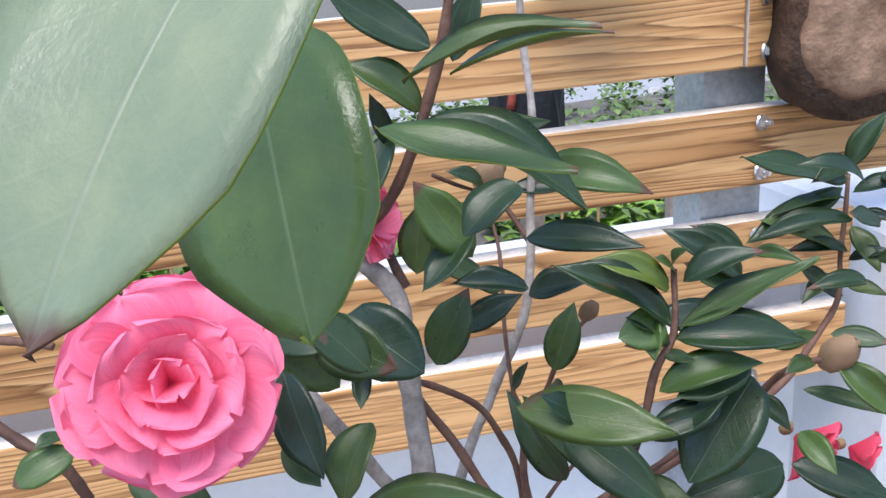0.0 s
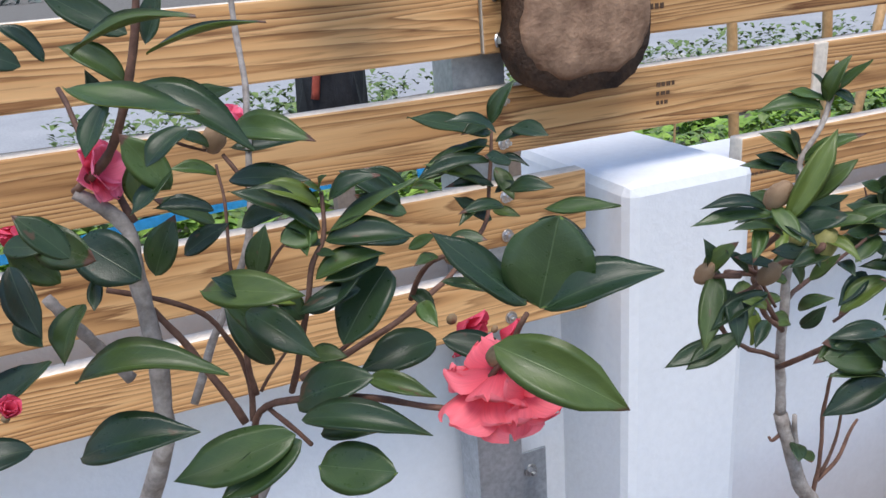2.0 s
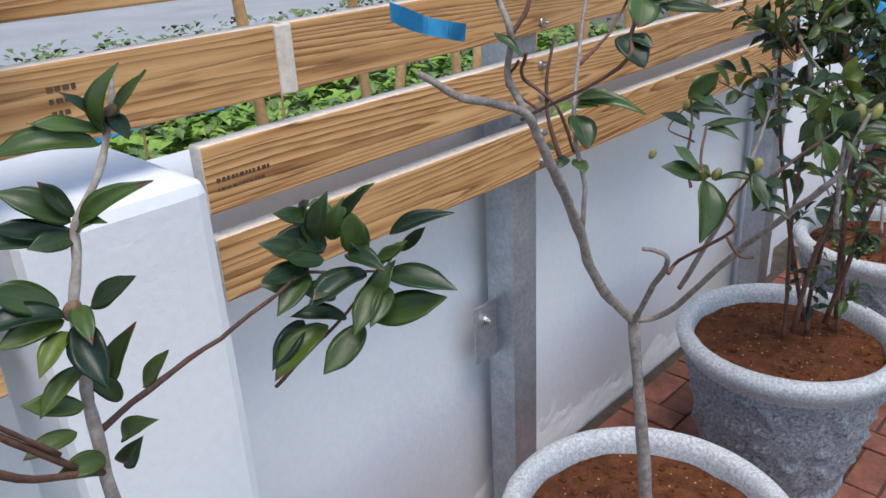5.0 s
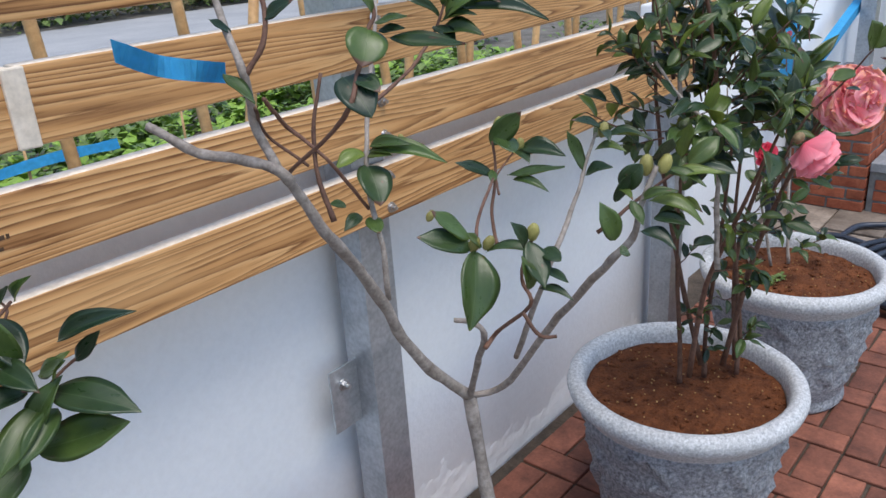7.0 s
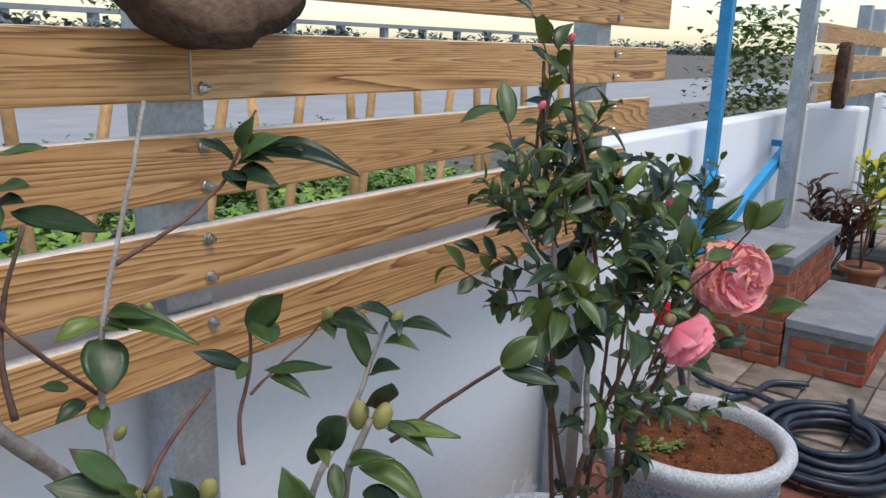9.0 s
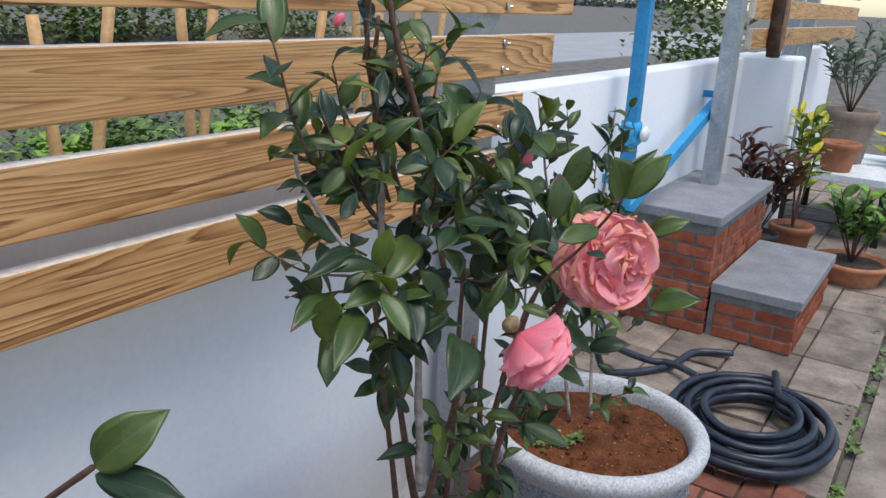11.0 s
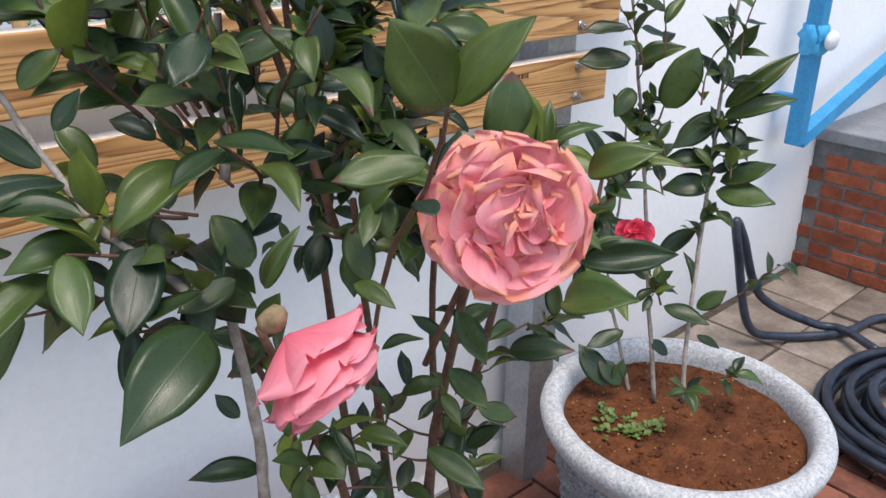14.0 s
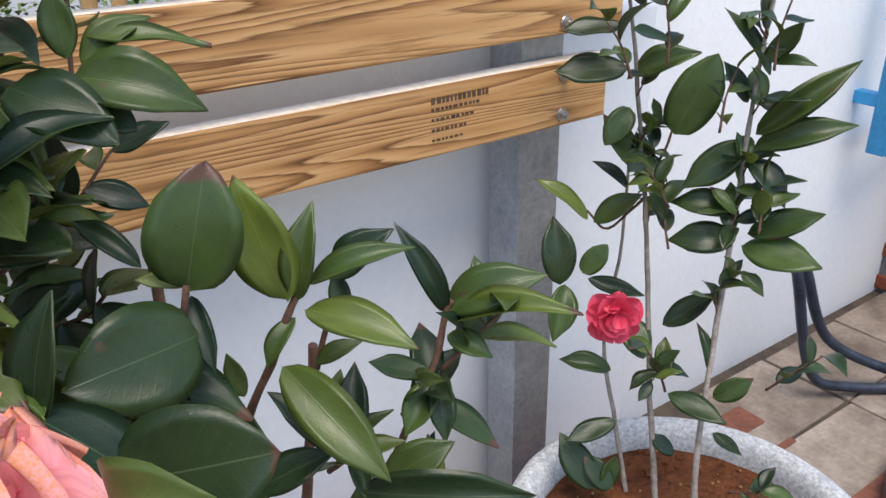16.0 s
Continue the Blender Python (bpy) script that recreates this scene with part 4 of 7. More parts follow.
leaf(P0, (0.578, 0.536, 1.542), (0.595, 0.513, 1.539), 0.40, 0.60)
leaf(P0, (0.573, 0.538, 1.546), (0.537, 0.524, 1.540), 0.35, 0.60)
leaf(P0, (0.493, 0.429, 1.547), (0.515, 0.401, 1.520), 0.42, 0.60)
leaf(P0, (0.491, 0.434, 1.562), (0.515, 0.415, 1.561), 0.42, 0.60)
leaf(P0, (0.479, 0.432, 1.548), (0.455, 0.422, 1.550), 0.40, 0.60)
leaf(P0, (0.457, 0.439, 1.558), (0.476, 0.425, 1.570), 0.40, 0.60)
leaf(P0, (0.484, 0.451, 1.466), (0.536, 0.420, 1.449), 0.42, 0.60)
leaf(P0, (0.479, 0.452, 1.466), (0.409, 0.447, 1.460), 0.50, 0.60)
leaf(P0, (0.466, 0.469, 1.509), (0.479, 0.446, 1.495), 0.45, 0.60)
leaf(P0, (0.486, 0.448, 1.520), (0.523, 0.423, 1.511), 0.25, 0.60)
bud(P0, (0.343, 0.616, 1.633), 0.0171)
bud(P0, (0.378, 0.516, 1.562), 0.0094)
bud(P0, (0.494, 0.430, 1.551), 0.0149)
limb(P0, [(0.301, 0.449, 1.318), (0.314, 0.445, 1.404), (0.322, 0.427, 1.457), (0.357, 0.394, 1.476), (0.395, 0.364, 1.480), (0.445, 0.326, 1.477), (0.466, 0.306, 1.511), (0.474, 0.275, 1.561)], 0.0032, 0.0018)
limb(P0, [(0.327, 0.426, 1.461), (0.348, 0.375, 1.449), (0.340, 0.393, 1.454)], 0.0020, 0.0015)
leaf(P0, (0.482, 0.273, 1.565), (0.497, 0.272, 1.622), 0.95, 0.97, ROUND_LEAVES)
leaf(P0, (0.475, 0.277, 1.567), (0.427, 0.305, 1.617), 0.32, 0.50)
leaf(P0, (0.484, 0.271, 1.564), (0.544, 0.235, 1.592), 0.40, 0.50)
leaf(P0, (0.449, 0.271, 1.549), (0.506, 0.211, 1.519), 0.40, 0.75, YOUNG_LEAVES)
leaf(P0, (0.338, 0.373, 1.463), (0.253, 0.388, 1.443), 0.42, 0.60)
leaf(P0, (0.341, 0.370, 1.459), (0.280, 0.369, 1.430), 0.45, 0.50)
leaf(P0, (0.349, 0.359, 1.442), (0.393, 0.318, 1.447), 0.60, 0.80)
leaf(P0, (0.347, 0.398, 1.473), (0.395, 0.364, 1.499), 0.55, 0.60)
leaf(P0, (0.344, 0.375, 1.472), (0.419, 0.317, 1.473), 0.25, 0.40)
leaf(P0, (0.395, 0.370, 1.493), (0.429, 0.330, 1.490), 0.30, 0.60)
leaf(P0, (0.358, 0.383, 1.452), (0.390, 0.350, 1.462), 0.30, 0.60)
leaf(P0, (0.324, 0.417, 1.545), (0.360, 0.368, 1.522), 0.40, 0.60)
leaf(P0, (0.295, 0.397, 1.575), (0.353, 0.349, 1.577), 0.35, 0.60, YOUNG_LEAVES)
leaf(P0, (0.322, 0.381, 1.571), (0.302, 0.380, 1.589), 0.50, 0.60)
leaf(P0, (0.474, 0.499, 1.576), (0.428, 0.513, 1.612), 0.35, 0.60)
leaf(P0, (0.477, 0.494, 1.569), (0.434, 0.501, 1.591), 0.42, 0.60)
leaf(P0, (0.469, 0.468, 1.556), (0.403, 0.484, 1.569), 0.38, 0.60)
leaf(P0, (0.487, 0.519, 1.584), (0.452, 0.523, 1.608), 0.30, 0.60)
leaf(P0, (0.492, 0.517, 1.584), (0.507, 0.486, 1.587), 0.30, 0.60)
leaf(P0, (0.347, 0.525, 1.654), (0.400, 0.474, 1.651), 0.36, 0.60)
leaf(P0, (0.338, 0.514, 1.618), (0.392, 0.465, 1.621), 0.30, 0.60)
leaf(P0, (0.306, 0.413, 1.680), (0.276, 0.402, 1.663), 0.60, 0.60)
leaf(P0, (0.316, 0.440, 1.616), (0.277, 0.444, 1.625), 0.35, 0.60)
leaf(P0, (0.431, 0.415, 1.556), (0.385, 0.398, 1.511), 0.60, 0.60)
leaf(P0, (0.448, 0.396, 1.530), (0.450, 0.369, 1.521), 0.50, 0.60)
leaf(P0, (0.422, 0.403, 1.571), (0.378, 0.399, 1.562), 0.45, 0.40)
leaf(P0, (0.405, 0.402, 1.549), (0.355, 0.402, 1.541), 0.30, 0.60)
leaf(P0, (0.613, 0.499, 1.546), (0.663, 0.449, 1.553), 0.20, 0.40)
leaf(P0, (0.606, 0.499, 1.537), (0.636, 0.448, 1.518), 0.25, 0.40)
leaf(P0, (0.573, 0.527, 1.592), (0.504, 0.534, 1.588), 0.20, 0.60)
leaf(P0, (0.607, 0.545, 1.616), (0.624, 0.507, 1.613), 0.50, 0.60)
leaf(P0, (0.584, 0.532, 1.616), (0.538, 0.537, 1.636), 0.35, 0.60)
leaf(P0, (0.595, 0.526, 1.588), (0.565, 0.520, 1.600), 0.50, 0.60)
leaf(P0, (0.581, 0.517, 1.549), (0.535, 0.515, 1.554), 0.30, 0.60)
leaf(P0, (0.589, 0.519, 1.564), (0.613, 0.483, 1.572), 0.40, 0.60)
leaf(P0, (0.208, 0.392, 1.532), (0.297, 0.348, 1.542), 0.26, 0.40)
leaf(P0, (0.148, 0.359, 1.539), (0.206, 0.337, 1.574), 0.35, 0.50)
leaf(P0, (0.202, 0.377, 1.487), (0.273, 0.343, 1.506), 0.40, 0.50)
leaf(P0, (0.189, 0.311, 1.537), (0.148, 0.310, 1.534), 0.50, 0.60)
leaf(P0, (0.225, 0.364, 1.624), (0.201, 0.368, 1.654), 0.50, 0.60)
leaf(P0, (0.206, 0.406, 1.628), (0.236, 0.375, 1.617), 0.60, 0.80)
leaf(P0, (0.301, 0.525, 1.675), (0.349, 0.494, 1.692), 0.35, 0.60)
leaf(P0, (0.224, 0.371, 1.733), (0.189, 0.374, 1.746), 0.50, 0.70)
leaf(P0, (0.234, 0.401, 1.732), (0.213, 0.402, 1.756), 0.40, 0.60)
leaf(P0, (0.250, 0.363, 1.737), (0.314, 0.334, 1.756), 0.15, 0.30)
leaf(P0, (0.241, 0.392, 1.717), (0.310, 0.347, 1.698), 0.33, 0.40)
leaf(P0, (0.294, 0.461, 1.647), (0.262, 0.444, 1.621), 0.50, 0.60)
leaf(P0, (0.291, 0.456, 1.632), (0.265, 0.462, 1.675), 0.50, 0.60)
# --- young camellia with brown buds
limb(P1, [(1.020, 0.600, 0.440), (1.050, 0.605, 0.600), (1.004, 0.515, 0.958), (1.013, 0.521, 1.054), (0.996, 0.525, 1.088), (0.974, 0.545, 1.191)], 0.0145, 0.0080, "trunk")
limb(P1, [(0.974, 0.545, 1.191), (0.964, 0.544, 1.275), (0.963, 0.544, 1.349), (0.970, 0.548, 1.415), (0.974, 0.551, 1.457), (0.990, 0.563, 1.499), (0.998, 0.568, 1.519), (1.029, 0.569, 1.560), (1.047, 0.575, 1.597), (1.057, 0.582, 1.622)], 0.0060, 0.0022)
limb(P1, [(1.013, 0.519, 1.050), (1.021, 0.520, 1.112), (1.025, 0.523, 1.195), (1.014, 0.509, 1.253)], 0.0030, 0.0020)
limb(P1, [(1.009, 0.520, 1.047), (0.994, 0.531, 1.121), (0.979, 0.529, 1.196)], 0.0040, 0.0030)
limb(P1, [(1.021, 0.520, 1.086), (1.048, 0.515, 1.115), (1.067, 0.518, 1.144), (1.080, 0.519, 1.164)], 0.0030, 0.0016)
limb(P1, [(1.023, 0.520, 1.090), (1.043, 0.519, 1.138), (1.056, 0.523, 1.189)], 0.0025, 0.0016)
limb(P1, [(0.986, 0.539, 1.172), (0.965, 0.544, 1.154), (0.961, 0.549, 1.158)], 0.0030, 0.0015)
limb(P1, [(0.960, 0.541, 1.315), (0.904, 0.511, 1.359), (0.852, 0.475, 1.420), (0.802, 0.427, 1.463), (0.723, 0.289, 1.544), (0.731, 0.288, 1.552)], 0.0034, 0.0022)
limb(P1, [(0.802, 0.427, 1.463), (0.770, 0.410, 1.488), (0.687, 0.289, 1.566), (0.673, 0.278, 1.600)], 0.0028, 0.0020)
limb(P1, [(0.802, 0.427, 1.463), (0.756, 0.415, 1.479), (0.665, 0.303, 1.535), (0.646, 0.317, 1.534)], 0.0026, 0.0018)
limb(P1, [(0.962, 0.545, 1.275), (0.864, 0.501, 1.335), (0.777, 0.439, 1.402), (0.747, 0.405, 1.449), (0.681, 0.291, 1.535)], 0.0030, 0.0018)
limb(P1, [(0.958, 0.541, 1.263), (0.943, 0.465, 1.326), (0.910, 0.375, 1.389), (0.817, 0.224, 1.489), (0.812, 0.188, 1.514)], 0.0034, 0.0024)
limb(P1, [(0.943, 0.456, 1.333), (0.841, 0.305, 1.418), (0.853, 0.306, 1.386)], 0.0024, 0.0018)
limb(P1, [(0.963, 0.544, 1.349), (1.042, 0.590, 1.339), (1.155, 0.639, 1.332), (1.280, 0.692, 1.333), (1.386, 0.751, 1.369)], 0.0032, 0.0018)
limb(P1, [(1.280, 0.692, 1.333), (1.319, 0.659, 1.327), (1.352, 0.633, 1.322)], 0.0022, 0.0015)
limb(P1, [(1.281, 0.693, 1.337), (1.390, 0.793, 1.337), (1.392, 0.804, 1.358)], 0.0020, 0.0014)
limb(P1, [(0.865, 0.504, 1.441), (0.899, 0.520, 1.391), (0.937, 0.530, 1.338)], 0.0030, 0.0030)
limb(P1, [(0.872, 0.500, 1.443), (0.895, 0.517, 1.406), (0.928, 0.522, 1.360)], 0.0022, 0.0020)
leaf(P1, (0.673, 0.269, 1.585), (0.705, 0.261, 1.646), 0.25, 0.80, YOUNG_LEAVES)
leaf(P1, (0.667, 0.276, 1.589), (0.614, 0.295, 1.587), 0.25, 0.40)
leaf(P1, (0.673, 0.268, 1.582), (0.695, 0.239, 1.593), 0.55, 0.60)
leaf(P1, (0.665, 0.280, 1.593), (0.623, 0.295, 1.599), 0.20, 0.60)
leaf(P1, (0.686, 0.267, 1.597), (0.709, 0.248, 1.627), 0.36, 0.60)
leaf(P1, (0.669, 0.267, 1.576), (0.634, 0.279, 1.585), 0.20, 0.40)
leaf(P1, (0.669, 0.278, 1.594), (0.668, 0.250, 1.577), 0.40, 0.60)
leaf(P1, (0.670, 0.272, 1.586), (0.676, 0.244, 1.576), 0.35, 0.60)
leaf(P1, (0.660, 0.278, 1.583), (0.641, 0.263, 1.564), 0.35, 0.60)
leaf(P1, (0.732, 0.292, 1.561), (0.754, 0.261, 1.572), 0.36, 0.60)
leaf(P1, (0.723, 0.289, 1.544), (0.689, 0.297, 1.551), 0.40, 0.60)
leaf(P1, (0.741, 0.284, 1.560), (0.767, 0.257, 1.583), 0.30, 0.60)
leaf(P1, (0.732, 0.283, 1.545), (0.697, 0.285, 1.541), 0.40, 0.60)
leaf(P1, (0.729, 0.290, 1.554), (0.737, 0.259, 1.547), 0.35, 0.60)
leaf(P1, (0.727, 0.293, 1.558), (0.735, 0.281, 1.585), 0.50, 0.60)
leaf(P1, (0.736, 0.277, 1.539), (0.731, 0.258, 1.536), 0.50, 0.60)
leaf(P1, (0.650, 0.317, 1.539), (0.644, 0.314, 1.564), 0.50, 0.60)
leaf(P1, (0.655, 0.313, 1.539), (0.624, 0.288, 1.490), 0.30, 0.50)
leaf(P1, (0.657, 0.304, 1.525), (0.645, 0.275, 1.494), 0.36, 0.70)
leaf(P1, (0.689, 0.290, 1.542), (0.656, 0.299, 1.553), 0.30, 0.60)
leaf(P1, (0.679, 0.287, 1.523), (0.631, 0.291, 1.505), 0.30, 0.60)
leaf(P1, (0.646, 0.318, 1.536), (0.661, 0.301, 1.563), 0.40, 0.60)
leaf(P1, (0.672, 0.300, 1.537), (0.654, 0.304, 1.557), 0.35, 0.60)
leaf(P1, (0.676, 0.284, 1.513), (0.655, 0.284, 1.524), 0.40, 0.60)
leaf(P1, (0.792, 0.431, 1.457), (0.766, 0.403, 1.424), 0.45, 0.60, YOUNG_LEAVES)
leaf(P1, (0.769, 0.420, 1.408), (0.700, 0.431, 1.387), 0.26, 0.60)
leaf(P1, (0.776, 0.416, 1.410), (0.716, 0.419, 1.386), 0.34, 0.60)
leaf(P1, (0.794, 0.414, 1.429), (0.756, 0.417, 1.436), 0.40, 0.60)
leaf(P1, (0.845, 0.471, 1.355), (0.836, 0.477, 1.412), 0.30, 0.60)
leaf(P1, (0.852, 0.457, 1.388), (0.821, 0.440, 1.373), 0.40, 0.60)
leaf(P1, (0.800, 0.201, 1.523), (0.772, 0.220, 1.559), 0.62, 0.85)
leaf(P1, (0.812, 0.193, 1.522), (0.817, 0.198, 1.577), 0.46, 0.90)
leaf(P1, (0.820, 0.186, 1.521), (0.841, 0.168, 1.555), 0.46, 0.85)
leaf(P1, (0.806, 0.192, 1.515), (0.755, 0.213, 1.522), 0.32, 0.60)
leaf(P1, (0.778, 0.216, 1.521), (0.733, 0.239, 1.540), 0.30, 0.50)
leaf(P1, (0.775, 0.216, 1.516), (0.729, 0.228, 1.514), 0.50, 0.70, YOUNG_LEAVES)
leaf(P1, (0.803, 0.194, 1.513), (0.750, 0.214, 1.517), 0.25, 0.40)
leaf(P1, (0.804, 0.187, 1.503), (0.755, 0.190, 1.480), 0.42, 0.70)
leaf(P1, (0.807, 0.189, 1.510), (0.767, 0.195, 1.506), 0.50, 0.60)
leaf(P1, (0.804, 0.191, 1.510), (0.774, 0.183, 1.492), 0.45, 0.60)
leaf(P1, (0.837, 0.308, 1.418), (0.785, 0.324, 1.425), 0.60, 0.60)
leaf(P1, (0.834, 0.302, 1.403), (0.784, 0.317, 1.411), 0.32, 0.60)
leaf(P1, (0.836, 0.299, 1.400), (0.772, 0.308, 1.380), 0.42, 0.60)
leaf(P1, (0.847, 0.287, 1.392), (0.855, 0.246, 1.377), 0.42, 0.60)
leaf(P1, (0.844, 0.314, 1.438), (0.793, 0.327, 1.441), 0.36, 0.60)
leaf(P1, (0.844, 0.301, 1.413), (0.815, 0.310, 1.441), 0.50, 0.60)
leaf(P1, (0.849, 0.301, 1.421), (0.868, 0.274, 1.444), 0.40, 0.60)
leaf(P1, (0.831, 0.320, 1.431), (0.785, 0.329, 1.435), 0.40, 0.60)
leaf(P1, (0.830, 0.326, 1.440), (0.776, 0.327, 1.419), 0.30, 0.60)
leaf(P1, (1.042, 0.575, 1.589), (1.066, 0.541, 1.626), 0.32, 0.60)
leaf(P1, (1.037, 0.575, 1.582), (0.986, 0.584, 1.597), 0.30, 0.60)
leaf(P1, (1.031, 0.573, 1.571), (0.955, 0.597, 1.579), 0.30, 0.60)
leaf(P1, (1.036, 0.573, 1.577), (1.048, 0.559, 1.633), 0.36, 0.60, YOUNG_LEAVES)
leaf(P1, (1.039, 0.574, 1.583), (1.012, 0.577, 1.617), 0.30, 0.60)
leaf(P1, (1.045, 0.576, 1.594), (1.039, 0.536, 1.580), 0.35, 0.60)
leaf(P1, (0.995, 0.571, 1.518), (0.952, 0.585, 1.554), 0.42, 0.60)
leaf(P1, (0.994, 0.566, 1.510), (0.938, 0.581, 1.529), 0.30, 0.60)
leaf(P1, (0.989, 0.567, 1.504), (0.923, 0.587, 1.519), 0.22, 0.60)
leaf(P1, (0.998, 0.566, 1.515), (1.040, 0.520, 1.551), 0.25, 0.60)
leaf(P1, (0.993, 0.566, 1.507), (0.956, 0.560, 1.512), 0.50, 0.60)
leaf(P1, (0.998, 0.570, 1.522), (0.977, 0.569, 1.557), 0.40, 0.60)
leaf(P1, (0.997, 0.565, 1.510), (1.005, 0.531, 1.526), 0.35, 0.60)
leaf(P1, (0.967, 0.559, 1.460), (0.923, 0.570, 1.488), 0.50, 0.60)
leaf(P1, (0.969, 0.553, 1.453), (0.905, 0.567, 1.460), 0.36, 0.60)
leaf(P1, (0.984, 0.545, 1.457), (1.008, 0.507, 1.486), 0.36, 0.60)
leaf(P1, (0.973, 0.546, 1.447), (0.965, 0.497, 1.412), 0.46, 0.60)
leaf(P1, (0.966, 0.549, 1.441), (0.931, 0.530, 1.426), 0.42, 0.60)
leaf(P1, (0.966, 0.553, 1.450), (0.914, 0.554, 1.448), 0.40, 0.60)
leaf(P1, (0.977, 0.551, 1.459), (0.968, 0.513, 1.444), 0.40, 0.60)
leaf(P1, (1.014, 0.556, 1.363), (1.030, 0.528, 1.403), 0.30, 0.60)
leaf(P1, (0.991, 0.547, 1.366), (0.965, 0.552, 1.409), 0.35, 0.60)
leaf(P1, (0.990, 0.556, 1.380), (1.009, 0.534, 1.435), 0.30, 0.60)
leaf(P1, (0.959, 0.538, 1.380), (0.917, 0.543, 1.402), 0.40, 0.60)
leaf(P1, (0.981, 0.539, 1.337), (0.996, 0.504, 1.364), 0.40, 0.60)
leaf(P1, (0.948, 0.536, 1.363), (0.905, 0.532, 1.365), 0.40, 0.60)
leaf(P1, (0.963, 0.534, 1.330), (0.924, 0.530, 1.339), 0.50, 0.60)
leaf(P1, (0.972, 0.524, 1.323), (0.981, 0.498, 1.357), 0.40, 0.60)
leaf(P1, (0.968, 0.547, 1.409), (0.924, 0.533, 1.392), 0.35, 0.60)
leaf(P1, (0.988, 0.522, 1.145), (0.976, 0.492, 1.149), 0.60, 0.60)
leaf(P1, (0.985, 0.528, 1.152), (0.965, 0.501, 1.150), 0.60, 0.60)
leaf(P1, (1.289, 0.694, 1.350), (1.238, 0.701, 1.383), 0.50, 0.60)
leaf(P1, (1.307, 0.688, 1.362), (1.315, 0.670, 1.428), 0.42, 0.60)
leaf(P1, (1.340, 0.655, 1.345), (1.330, 0.645, 1.403), 0.55, 0.60)
leaf(P1, (1.355, 0.639, 1.336), (1.366, 0.595, 1.361), 0.35, 0.60)
leaf(P1, (1.357, 0.629, 1.320), (1.398, 0.544, 1.310), 0.40, 0.70)
leaf(P1, (1.292, 0.686, 1.338), (1.223, 0.689, 1.342), 0.40, 0.60)
leaf(P1, (1.316, 0.696, 1.388), (1.260, 0.701, 1.412), 0.36, 0.60)
leaf(P1, (1.336, 0.680, 1.386), (1.353, 0.642, 1.428), 0.30, 0.60)
leaf(P1, (1.330, 0.663, 1.346), (1.339, 0.604, 1.340), 0.45, 0.60)
leaf(P1, (1.364, 0.627, 1.327), (1.369, 0.598, 1.368), 0.36, 0.60)
leaf(P1, (1.378, 0.636, 1.362), (1.424, 0.571, 1.394), 0.25, 0.60)
leaf(P1, (1.349, 0.630, 1.312), (1.286, 0.606, 1.275), 0.40, 0.60)
leaf(P1, (1.342, 0.641, 1.323), (1.254, 0.649, 1.310), 0.40, 0.60)
leaf(P1, (1.289, 0.683, 1.328), (1.225, 0.667, 1.305), 0.40, 0.60)
leaf(P1, (1.316, 0.662, 1.325), (1.263, 0.646, 1.317), 0.50, 0.60)
leaf(P1, (1.307, 0.677, 1.342), (1.252, 0.680, 1.364), 0.40, 0.60)
leaf(P1, (1.357, 0.620, 1.305), (1.304, 0.596, 1.281), 0.40, 0.60)
leaf(P1, (1.301, 0.710, 1.394), (1.298, 0.679, 1.422), 0.40, 0.60)
bud(P1, (0.673, 0.278, 1.601), 0.0129)
green_bud(P1, (0.730, 0.287, 1.550), 0.0145)
green_bud(P1, (0.717, 0.299, 1.555), 0.0107)
bud(P1, (0.647, 0.317, 1.536), 0.0114)
bud(P1, (0.683, 0.291, 1.536), 0.0114)
bud(P1, (0.758, 0.421, 1.444), 0.0139)
bud(P1, (0.814, 0.187, 1.516), 0.0146)
green_bud(P1, (0.813, 0.179, 1.500), 0.0109)
bud(P1, (0.847, 0.299, 1.414), 0.0133)
bud(P1, (0.842, 0.291, 1.392), 0.0127)
bud(P1, (1.045, 0.574, 1.591), 0.0109)
bud(P1, (0.973, 0.552, 1.456), 0.0109)
limb(P1, [(1.227, 0.698, 1.194), (1.274, 0.679, 1.233), (1.320, 0.660, 1.271), (1.371, 0.645, 1.324), (1.408, 0.627, 1.349)], 0.0024, 0.0014)
leaf(P1, (1.344, 0.697, 1.391), (1.309, 0.701, 1.408), 0.50, 0.60)
leaf(P1, (1.349, 0.688, 1.384), (1.341, 0.634, 1.348), 0.50, 0.60)
leaf(P1, (1.324, 0.691, 1.351), (1.271, 0.716, 1.377), 0.60, 0.60)
leaf(P1, (1.316, 0.694, 1.345), (1.303, 0.706, 1.408), 0.40, 0.60)
leaf(P1, (1.329, 0.690, 1.358), (1.342, 0.672, 1.412), 0.45, 0.60)
leaf(P1, (1.333, 0.631, 1.268), (1.392, 0.555, 1.296), 0.42, 0.60)
leaf(P1, (1.325, 0.634, 1.261), (1.256, 0.635, 1.223), 0.45, 0.60)
leaf(P1, (1.312, 0.651, 1.269), (1.252, 0.681, 1.290), 0.36, 0.60)
leaf(P1, (1.313, 0.667, 1.297), (1.271, 0.679, 1.316), 0.60, 0.60)
leaf(P1, (1.338, 0.635, 1.281), (1.360, 0.612, 1.340), 0.40, 0.60)
leaf(P1, (1.294, 0.694, 1.312), (1.237, 0.716, 1.325), 0.45, 0.60)
leaf(P1, (1.367, 0.679, 1.397), (1.374, 0.652, 1.427), 0.30, 0.60)
leaf(P1, (1.386, 0.627, 1.340), (1.401, 0.595, 1.375), 0.30, 0.60)
leaf(P1, (1.274, 0.687, 1.271), (1.215, 0.679, 1.232), 0.40, 0.60)
